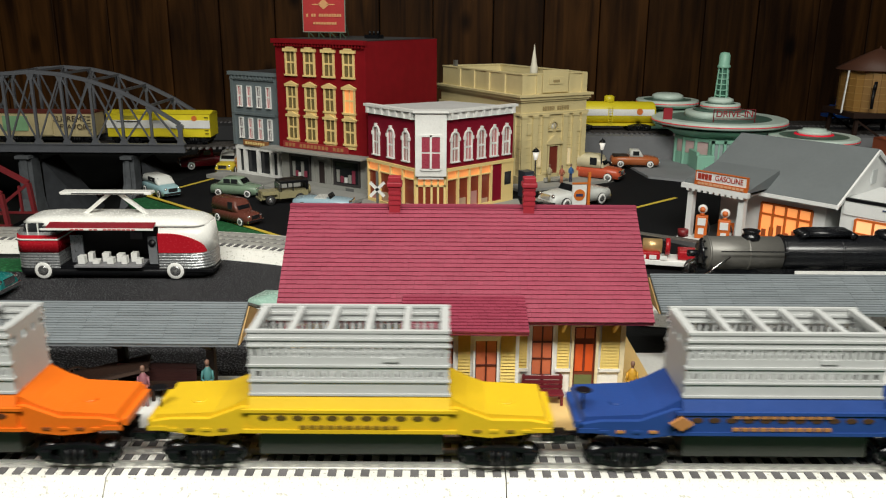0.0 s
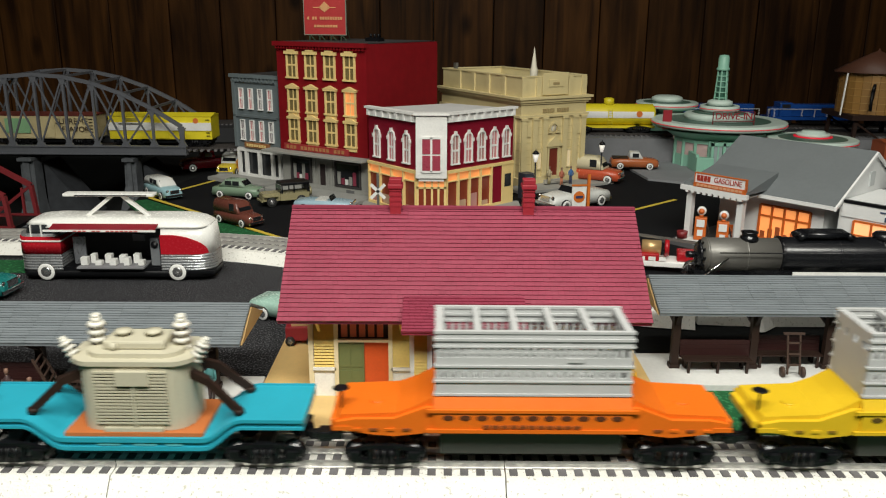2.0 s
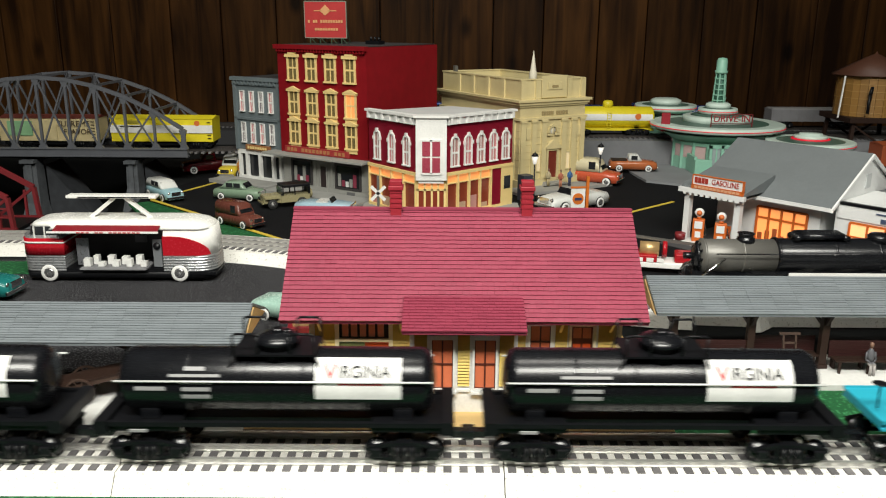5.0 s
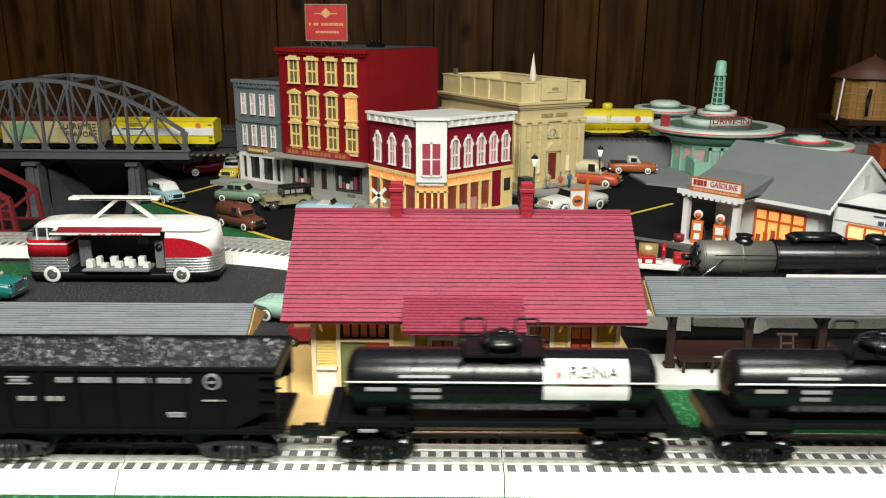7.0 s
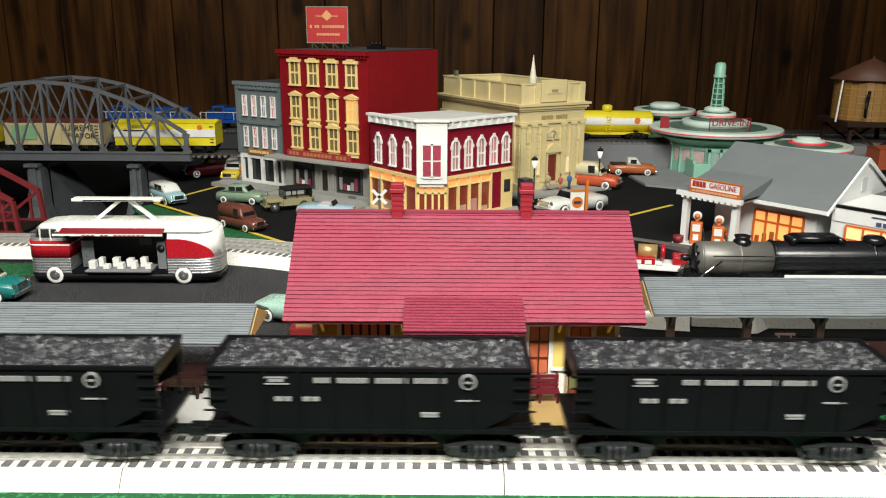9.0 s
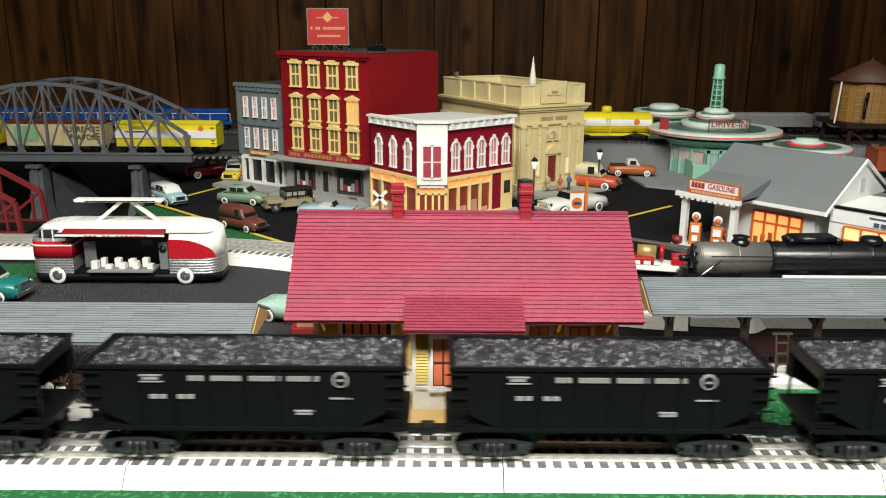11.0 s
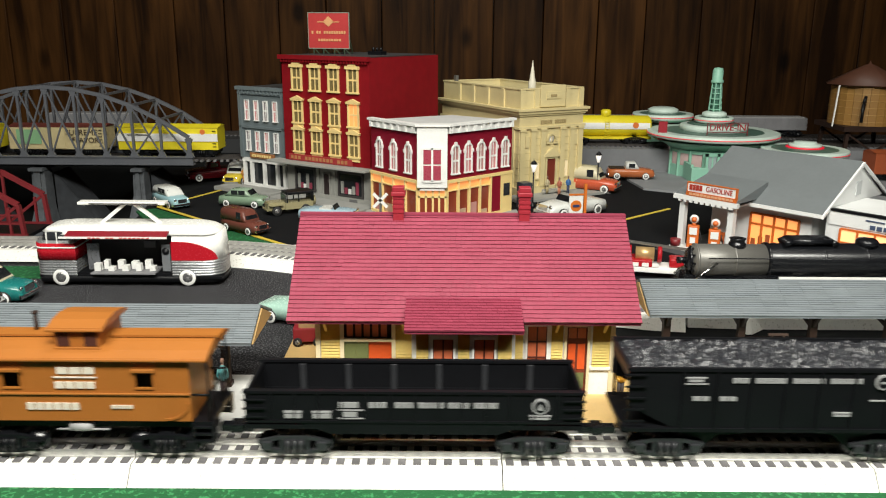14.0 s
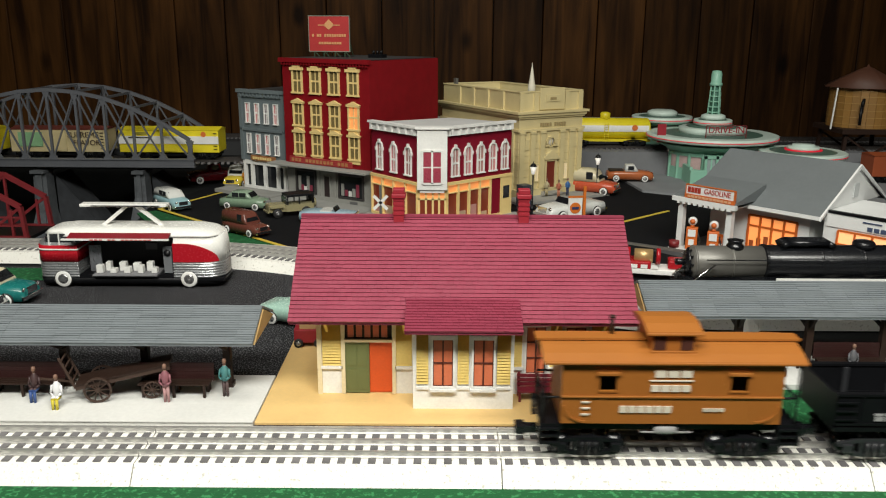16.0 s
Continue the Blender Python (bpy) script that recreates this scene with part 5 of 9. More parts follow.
TRAIN = []  # (thing, place along the train)
yel = mat("yellow_flat_car", (0.66, 0.43, 0.015), 0.42, scale=40, var=0.06)
org = mat("orange_flat_car", (0.72, 0.145, 0.008), 0.42, scale=40, var=0.06)
blu = mat("blue_flat_car", (0.018, 0.055, 0.22), 0.42, scale=40, var=0.08)
for nm, m, col, off, lab in (("well_car", blu, (0.34, 0.15, 0.045), 0.2050, "dark blue well flat car with riveted sides"), ("well_car", yel, (0.5, 0.3, 0.02), -0.0550, "yellow well flat car with riveted sides"), ("well_car", org, (0.5, 0.12, 0.02), -0.3150, "orange well flat car with riveted sides")):
    a, b = well_car(nm, 0.1208, m, lab, (1.2 if m is blu else 0.45, col))
    TRAIN += [(a, off), (b, off)]
a, b = transformer_car()
TRAIN += [(a, -0.5597), (b, -0.5597)]
tank = tank_car()
for off in (-0.7990, -1.0420):
    TRAIN.append((copy_thing(tank, pose(0, 0, CAR_Z)), off))
TRAIN.append((tank, -1.2862))
hop = hopper_car()
coal = coal_heap("coal_load", -0.0992, 0.0992, 0.0248, 0.0636, 4)
HOPS = (-1.5273, -1.7570, -1.9912, -2.2228, -2.4543)
for k, off in enumerate(HOPS):
    TRAIN.append((hop if k == 4 else copy_thing(hop, pose(0, 0, CAR_Z)), off))
    TRAIN.append((coal if k == 4 else copy_thing(coal, pose(0, 0, CAR_Z)), off))
TRAIN.append((gondola_car(), -2.6930))
TRAIN.append((caboose(), -2.9098))
RUN = [0.0, 0.0926, 0.185, 0.2775, 0.3703, 0.4636, 0.5574, 0.6518, 0.7467, 0.8421, 0.938, 1.0343, 1.1308, 1.2276, 1.3244, 1.4213, 1.5181, 1.6149, 1.7116, 1.8081, 1.9046, 2.0009, 2.0972, 2.1934, 2.2896, 2.3858, 2.4821, 2.5785, 2.6749, 2.7714, 2.8678, 2.964, 3.0599]


# ---- the town ----
GREYWALL = mat("blue_grey_store", (0.135, 0.165, 0.175), 0.6, scale=40)
IVORY = mat("ivory_stone", (0.62, 0.52, 0.27), 0.6, scale=35, var=0.08)
BUFF = mat("buff_window_trim", (0.80, 0.60, 0.25), 0.55, scale=40, var=0.06)
CRIMSON = mat("crimson_wall", (0.20, 0.006, 0.020), 0.65, scale=40, var=0.12, spec=0.15)
STOREGREY = mat("storefront_grey", (0.31, 0.31, 0.285), 0.6, scale=40)
PINKWIN = mat("pink_lit_window", (0.50, 0.20, 0.20), 0.35, emit=0.10)
AMBER = mat("amber_lit_shop", (0.85, 0.32, 0.10), 0.4, emit=0.55)
DARKROOF = mat("dark_flat_roof", (0.03, 0.028, 0.028), 0.8, scale=20)


def small_window(parent, x, z, w, h, y, trim, pane, style="plain", label=""):
    """One window of a facade that faces -y: casing, cap, sill, sash bars and panes. (x, z) is its lower middle."""
    win = thing("window", "", "")
    win.parent = parent
    e = w * 0.16
    bm = B()
    for d in ((-w / 2 - e, -w / 2, 0, h), (w / 2, w / 2 + e, 0, h)):
        box(bm, x + d[0], x + d[1], y - 0.0026, y + 0.001, z + d[2], z + d[3])
    if style == "arch":
        n = 8
        for k in range(n):
            a0, a1 = math.pi * k / n, math.pi * (k + 1) / n
            ro, ri = w / 2 + e, w / 2
            prism(bm, [(x + ro * math.cos(a0), z + h + ro * math.sin(a0)), (x + ro * math.cos(a1), z + h + ro * math.sin(a1)), (x + ri * math.cos(a1), z + h + ri * math.sin(a1)), (x + ri * math.cos(a0), z + h + ri * math.sin(a0))], y - 0.0026, y + 0.001)
        box(bm, x - w * 0.14, x + w * 0.14, y - 0.0036, y + 0.001, z + h + w * 0.42, z + h + w * 0.92)
        for s in (-1, 1):
            box(bm, x + s * (w / 2 + e) - w * 0.14, x + s * (w / 2 + e) + w * 0.14, y - 0.0034, y + 0.001, z + h - w * 0.55, z + h - w * 0.10)
    part("casing", bm, trim, win)
    if style == "gable":
        bm = B()
        box(bm, x - w * 0.78, x + w * 0.78, y - 0.0044, y, z + h, z + h + w * 0.16)
        prism(bm, [(x - w * 0.86, z + h + w * 0.16), (x + w * 0.86, z + h + w * 0.16), (x, z + h + w * 0.50)], y - 0.0048, y)
        part("pediment", bm, trim, win)
    elif style == "hood":
        bm = B()
        box(bm, x - w * 0.80, x + w * 0.80, y - 0.0046, y, z + h, z + h + w * 0.28)
        box(bm, x - w * 0.40, x + w * 0.40, y - 0.0050, y, z + h + w * 0.28, z + h + w * 0.42)
        part("hood", bm, trim, win)
    elif style == "plain":
        part("head", boxed(x - w / 2 - e, x + w / 2 + e, y - 0.0028, y + 0.0008, z + h, z + h + e), trim, win)
    part("sill", boxed(x - w * 0.74, x + w * 0.74, y - 0.0040, y, z - w * 0.16, z), trim, win)
    bm = B()
    box(bm, x - w * 0.05, x + w * 0.05, y - 0.0010, y + 0.0004, z, z + h)
    box(bm, x - w / 2, x + w / 2, y - 0.0012, y + 0.0003, z + h * 0.48, z + h * 0.56)
    if style == "arch":
        box(bm, x - w * 0.05, x + w * 0.05, y - 0.0010, y + 0.0004, z + h, z + h + w * 0.40)
    part("sash", bm, trim, win)
    for s in (0, 1):
        for k in (0, 1):
            part("pane", boxed(x - w / 2 + s * w * 0.55, x - w * 0.05 + s * w * 0.55, y - 0.0003, y + 0.0008, z + (0 if k == 0 else h * 0.56), z + (h * 0.48 if k == 0 else h)), pane, win)
    if style == "arch":
        bm = B()
        prism(bm, [(x + w / 2 * math.cos(math.pi * k / 10), z + h + w / 2 * math.sin(math.pi * k / 10)) for k in range(11)], y - 0.0002, y + 0.0008)
        part("pane", bm, pane, win)
    return win


def grey_store():
    g = thing("grey_store", "narrow blue-grey three-storey model store with cornice", "building", pose(-0.3725, 0.9933, 0.002, 0, 0, -33.0), "town buildings")
    W, D, H = 0.111, 0.15, 0.186
    bm = boxed(0, W, 0.0, D, 0.058, H - 0.004)
    box(bm, 0, W, 0.012, D, 0, 0.058)
    part("wall", bm, GREYWALL, g)
    bm = boxed(-0.003, W + 0.003, -0.006, 0.004, H - 0.006, H)
    box(bm, -0.001, W + 0.001, -0.003, 0.003, H - 0.014, H - 0.006)
    for k in range(12):
        box(bm, 0.004 + k * 0.0088, 0.007 + k * 0.0088, -0.005, 0, H - 0.012, H - 0.006)
    part("cornice", bm, GREYWALL, g)
    part("roof", boxed(0.002, W - 0.002, 0.004, D - 0.002, H - 0.004, H - 0.002), DARKROOF, g)
    for x in (0.0, W - 0.006):
        part("pilaster", boxed(x, x + 0.006, -0.003, 0, 0.058, H - 0.014), GREYWALL, g)
    part("belt", boxed(0, W, -0.003, 0, 0.112, 0.116), GREYWALL, g)
    for z in (0.072, 0.127):
        for k in range(4):
            small_window(g, 0.021 + k * 0.0230, z, 0.0080, 0.034, -0.0002, WHITE, PINKWIN if (k + (z > 0.1)) % 3 else mat("grey_pane", (0.20, 0.17, 0.18), 0.2), "plain")
    part("shop_sign", boxed(0.025, 0.085, -0.004, 0.0, 0.0585, 0.068, bevel=0.0005), mat("brown_shop_sign", (0.30, 0.13, 0.05), 0.5), g, "brown and gold shop sign")
    bars("lettering", [(0.031 + k * 0.006, 0.0350 + k * 0.006, 0.061, 0.0655) for k in range(8)], g, BUFF, -0.0043)
    for x in (0.004, 0.022, 0.054, 0.086, 0.104):
        part("shop_post", boxed(x - 0.0025, x + 0.0025, 0.0, 0.006, 0.010, 0.050), WHITE, g)
    for z0, z1 in ((0.0, 0.010), (0.050, 0.058)):
        part("shop_rail", boxed(0.0, W, 0.0005, 0.006, z0, z1), WHITE, g)
    for a, b in ((0.0065, 0.0195), (0.0245, 0.0515), (0.0565, 0.0835), (0.0885, 0.1015)):
        part("pane", boxed(a, b, 0.007, 0.009, 0.010, 0.050), GLASS, g)
    part("pavement", boxed(-0.03, W, -0.045, -0.001, -0.001, 0.006), mat("sidewalk_grey", (0.30, 0.30, 0.28), 0.8), g, "grey sidewalk slab")


def department_store():
    d = thing("department_store", "tall dark red four-storey model store with buff windows", "building", pose(-0.277, 0.916, 0.002, 0, 0, -32.3), "town buildings")
    W, D, H = 0.187, 0.204, 0.243
    part("wall", boxed(0, W - 0.020, 0.0, D, 0.066, H), REDBRICK, d, "dark red brick wall")
    part("side_wall", boxed(W - 0.020, W - 0.001, 0.0, D - 0.001, 0.066, H - 0.0005), REDBRICK, d)
    part("roof", boxed(0.004, W - 0.004, 0.006, D - 0.004, H, H + 0.001), DARKROOF, d)
    bm = boxed(-0.003, W + 0.001, -0.007, 0.003, H - 0.006, H + 0.001)
    for k in range(30):
        box(bm, 0.002 + k * 0.0062, 0.0050 + k * 0.0062, -0.0055, 0.0, H - 0.0105, H - 0.006)
    part("cornice", bm, REDBRICK, d)
    for z, st in ((0.083, "gable"), (0.1325, "gable"), (0.188, "hood")):
        for k in range(4):
            small_window(d, 0.034 + k * 0.0400, z, 0.0175, 0.036, -0.0003, BUFF, mat("olive_pane", (0.17, 0.13, 0.055), 0.25) if not (k == 3 and st == "gable" and z > 0.1) else AMBER, st)
            if st == "gable":
                part("apron", boxed(0.034 + k * 0.04 - 0.011, 0.034 + k * 0.04 + 0.011, -0.0022, 0, z - 0.0085, z - 0.0028), BUFF, d)
    part("sign_board", boxed(0.012, 0.150, -0.0045, -0.0003, 0.0665, 0.0775, bevel=0.0006), mat("red_sign_board", (0.30, 0.03, 0.03), 0.5), d, "long red sign board with gold letters")
    bars("lettering", [(0.018 + k * 0.0079, 0.0232 + k * 0.0079, 0.0692, 0.0750) for k in range(16) if k not in (3, 12)], d, mat("dull_gold", (0.40, 0.17, 0.07), 0.5), -0.0048)
    # ground floor: grey shop front, canopy, windows and door
    bm = boxed(-0.001, W + 0.001, 0.004, D, 0.0, 0.063)
    part("shop_front", bm, STOREGREY, d, "grey shop front")
    part("canopy", boxed(-0.022, W + 0.006, -0.026, 0.006, 0.0625, 0.0660, bevel=0.0004), STOREGREY, d, "flat grey canopy")
    part("plinth", boxed(-0.001, W + 0.0015, 0.0015, 0.004, 0.0, 0.012), STOREGREY, d)
    for a, b in ((0.022, 0.062), (0.118, 0.166)):
        w = thing("window", "", "")
        w.parent = d
        bm = B()
        for q in ((a - 0.003, a, 0.013, 0.055), (b, b + 0.003, 0.013, 0.055), (a, b, 0.052, 0.055), (a, b, 0.013, 0.016)):
            box(bm, q[0], q[1], 0.001, 0.005, q[2], q[3])
        part("casing", bm, mat("charcoal_trim", (0.05, 0.045, 0.045), 0.5), w)
        part("pane", boxed(a, b, 0.003, 0.0045, 0.016, 0.052), GLASS, w)
        rnd = random.Random(int(a * 1000))
        for k in range(5):
            x = a + 0.003 + k * (b - a - 0.008) / 5
            part("poster", boxed(x, x + 0.006, 0.0018, 0.0030, 0.018, 0.018 + rnd.uniform(0.007, 0.026)), (STOREGREY, MAROON, WHITE)[k % 3], w)
    dr = thing("door", "", "")
    dr.parent = d
    part("leaf", boxed(0.084, 0.096, 0.002, 0.0045, 0.002, 0.047), mat("dark_door", (0.03, 0.02, 0.02), 0.4), dr)
    part("frame", boxed(0.082, 0.0838, 0.001, 0.005, 0.002, 0.049), STOREGREY, dr)
    part("frame", boxed(0.0962, 0.098, 0.001, 0.005, 0.002, 0.049), STOREGREY, dr)
    for x in (0.072, 0.108):
        part("column", boxed(x - 0.002, x + 0.002, 0.001, 0.004, 0.0, 0.0625), STOREGREY, d)
    bars("grille", [(0.140, 0.156, 0.004, 0.0098)], d, mat("grille_grey", (0.12, 0.12, 0.12), 0.6), 0.0012)
    part("pavement", boxed(-0.004, W + 0.01, -0.045, 0.001, -0.001, 0.005), MATS["sidewalk_grey"], d, "grey sidewalk slab")
    b = thing("billboard", "red rooftop billboard with gold emblem and lines", "billboard", pose(-0.2005, 0.957, 0.246, 0, 0, -12))
    part("panel", boxed(-0.0365, 0.0365, -0.001, 0.002, 0.010, 0.0685), mat("billboard_red", (0.42, 0.035, 0.035), 0.45), b)
    bm = B()
    for q in ((-0.0375, 0.0375, 0.0685, 0.0697), (-0.0375, 0.0375, 0.0088, 0.0100), (-0.0375, -0.0365, 0.0100, 0.0685), (0.0365, 0.0375, 0.0100, 0.0685)):
        box(bm, q[0], q[1], -0.0014, 0.0024, q[2], q[3])
    part("frame", bm, mat("grey_green_frame", (0.22, 0.25, 0.2), 0.5), b)
    bars("lettering", [(-0.0310 + k * 0.0045, -0.0278 + k * 0.0045, 0.0340, 0.0388) for k in range(14) if k not in (1, 4)] + [(-0.0190 + k * 0.0047, -0.0155 + k * 0.0047, 0.0215, 0.0255) for k in range(9)], b, mat("billboard_gold", (0.62, 0.32, 0.14), 0.5), -0.0012)
    bm = B()
    box(bm, -0.020, -0.006, -0.0016, -0.0008, 0.0530, 0.0545)
    box(bm, 0.006, 0.020, -0.0016, -0.0008, 0.0530, 0.0545)
    prism(bm, [(-0.0100, 0.0538), (0.0, 0.0635), (0.0100, 0.0538), (0.0, 0.0460)], -0.0016, -0.0008)
    part("emblem", bm, MATS["billboard_gold"], b)
    for x in (-0.028, -0.010, 0.010, 0.028):
        bm = B()
        beam(bm, (x, 0.0, 0.0), (x, 0.0, 0.010), 0.0016, 0.0016)
        beam(bm, (x, 0.0, 0.066), (x + 0.004, 0.034, 0.0), 0.0012, 0.0012)
        beam(bm, (x, 0.0, 0.010), (x + 0.010, 0.0, 0.0), 0.0012, 0.0012)
        part("strut", bm, mat("strut_green", (0.03, 0.06, 0.03), 0.6), b)
    v = thing("roof_vents", "black rooftop vent box with three stubs", "roof vent", pose(-0.115, 0.93, 0.245, 0, 0, -32))
    part("vent_box", boxed(-0.014, 0.014, -0.008, 0.008, 0.0, 0.007), BLACK, v)
    for x in (-0.008, 0.0, 0.008):
        bm = B()
        tube(bm, (x, 0, 0.007), (x, 0, 0.013), 0.0022, seg=10)
        part("stub", bm, BLACK, v)


def wing(parent, length, rows, arches, right):
    """One street front of the corner building, in its own plane (x along, faces -y)."""
    H = 0.153
    part("wall", boxed(0, length, 0.0, 0.004, 0.0685, H - 0.012), CRIMSON, parent, "crimson upper wall")
    bm = boxed(-0.001, length + 0.002, -0.0075, 0.004, H - 0.0035, H)
    box(bm, 0, length, -0.0040, 0.004, H - 0.0140, H - 0.0035)
    part("cornice", bm, WHITE, parent, "white bracketed cornice")
    for k in range(rows):
        x = 0.004 + k * (length - 0.012) / (rows - 1)
        part("bracket", boxed(x, x + 0.0045, -0.0068, -0.0040, H - 0.0135, H - 0.0036), WHITE, parent)
    for k in range(arches):
        x = length * (k + 0.62) / (arches + 0.22)
        small_window(parent, x, 0.078, 0.0120, 0.036, -0.0002, WHITE, PINKWIN if k % 2 else mat("rose_pane", (0.42, 0.22, 0.20), 0.3), "arch")
    part("belt", boxed(0, length, -0.0040, 0.004, 0.0645, 0.0690), BUFF, parent, "buff belt course")
    part("plinth", boxed(0, length, -0.0030, 0.004, 0.0, 0.007), BUFF, parent)
    n = 4
    shop = length * (0.66 if right else 1.0)
    for k in range(n + 1):
        x = shop * k / n
        part("shop_post", boxed(max(x - 0.0015, 0), min(x + 0.0015, length), -0.0030, 0.004, 0.007, 0.0645), BUFF, parent)
    part("transom_bar", boxed(0.0015, shop - 0.0015, -0.0022, 0.003, 0.0515, 0.0530), BUFF, parent)
    for k in range(n):
        a, b = shop * k / n + 0.0015, shop * (k + 1) / n - 0.0015
        # opaque panes glow in place of the light inside the shop
        part("pane", boxed(a, b, 0.0012, 0.0022, 0.007, 0.0515), mat("shop_glass", (0.16, 0.03, 0.015), 0.15, emit=0.3), parent)
        part("transom_pane", boxed(a, b, 0.0012, 0.0022, 0.0530, 0.0645), AMBER, parent)
        part("display", boxed(a + 0.003, b - 0.004, 0.0002, 0.0012, 0.007, 0.014 + 0.007 * (k % 3)), (mat("display_rose", (0.45, 0.22, 0.2), 0.6), mat("display_tan", (0.45, 0.3, 0.2), 0.6))[k % 2], parent)
    if right:
        part("red_panel", boxed(shop + 0.002, shop + 0.022, -0.0020, 0.004, 0.0, 0.0645), CRIMSON, parent)
        part("end_post", boxed(shop + 0.022, length, -0.0030, 0.004, 0.007, 0.0645), BUFF, parent)
        part("pane", boxed(shop + 0.028, length - 0.006, -0.0036, -0.0030, 0.030, 0.050), GLASS, parent)


def corner_store():
    c = thing("corner_store", "two-storey crimson corner store with white bay and buff shop front", "building", pose(0, 0, 0.002), "town buildings")
    A, Bp = Vector((-0.0385, 0.700)), Vector((0.0045, 0.700))
    L, R = Vector((-0.1150, 0.790)), Vector((0.1085, 0.795))
    for name, p, q, right in (("left_front", L, A, False), ("right_front", Bp, R, True)):
        ang = math.degrees(math.atan2((q - p).y, (q - p).x))
        f = thing(name, "", "")
        f.parent = c
        f.matrix_basis = pose(p.x, p.y, 0, 0, 0, ang)
        wing(f, (q - p).length, 9 if right else 7, 5 if right else 3, right)
    back = [(A.x + 0.003, A.y + 0.006), (Bp.x - 0.003, Bp.y + 0.006), (R.x - 0.003, R.y + 0.004), (0.012, 0.868), (L.x + 0.006, L.y + 0.004)]
    bm = B()
    prism(bm, back, 0.070, 0.1465, "z")
    part("core", bm, CRIMSON, c)
    bm = B()
    prism(bm, back, 0.1466, 0.1490, "z")
    part("roof", bm, mat("pale_flat_roof", (0.55, 0.55, 0.54), 0.7, scale=20), c, "pale flat roof")
    bm = B()
    prism(bm, [(A.x + 0.010, A.y + 0.016), (Bp.x - 0.010, Bp.y + 0.016), (R.x - 0.010, R.y + 0.012), (0.010, 0.860), (L.x + 0.012, L.y + 0.010)], 0.0, 0.068, "z")
    part("shop_interior", bm, mat("shop_interior_red", (0.28, 0.07, 0.04), 0.7), c)
    # the white bay on the corner
    bay = part("bay", boxed(A.x - 0.001, Bp.x + 0.001, 0.690, 0.704, 0.0590, 0.1500, bevel=0.0006), WHITE, c, "white two-light bay")
    part("bay_cornice", boxed(A.x - 0.004, Bp.x + 0.004, 0.6865, 0.704, 0.1500, 0.1535), WHITE, bay)
    part("bay_foot", boxed(A.x + 0.003, Bp.x - 0.003, 0.693, 0.704, 0.0545, 0.0590), WHITE, bay)
    for x in (A.x + 0.0085, Bp.x - 0.0205):
        for z0, z1 in ((0.071, 0.0925), (0.0950, 0.1165)):
            part("pane", boxed(x, x + 0.0120, 0.6888, 0.6902, z0, z1), mat("bay_rose", (0.34, 0.05, 0.08), 0.3), bay)
    bm = B()
    for q in ((A.x + 0.006, A.x + 0.0085, 0.069, 0.119), (Bp.x - 0.0085, Bp.x - 0.006, 0.069, 0.119), (-0.0185, -0.0155, 0.069, 0.119)):
        box(bm, q[0], q[1], 0.6878, 0.6900, q[2], q[3])
    for z in (0.0675, 0.1165):
        box(bm, A.x + 0.0085, Bp.x - 0.0085, 0.6878, 0.6900, z, z + 0.003)
    part("bay_frame", bm, WHITE, bay)
    # corner entrance
    dr = thing("door", "", "")
    dr.parent = c
    bm = B()
    for x in (A.x, A.x + 0.0105, -0.0175, Bp.x - 0.0125, Bp.x - 0.003):
        box(bm, x, x + 0.003, 0.698, 0.702, 0.0, 0.0545)
    box(bm, A.x, Bp.x, 0.698, 0.702, 0.0425, 0.0450)
    box(bm, A.x, Bp.x, 0.698, 0.702, 0.0, 0.008)
    part("frame", bm, BUFF, dr, "buff door frame")
    for x, w in ((A.x + 0.003, 0.0075), (A.x + 0.0135, 0.0075), (-0.0145, 0.0065), (Bp.x - 0.0095, 0.0065)):
        part("pane", boxed(x, x + w, 0.7000, 0.7010, 0.008, 0.0425), MATS["shop_glass"], dr)
    part("transom_pane", boxed(A.x + 0.003, Bp.x - 0.003, 0.7000, 0.7010, 0.0450, 0.0545), AMBER, dr)
    part("pavement", boxed(-0.125, 0.12, 0.672, 0.80, -0.001, 0.003), MATS["sidewalk_grey"], c, "grey sidewalk slab")


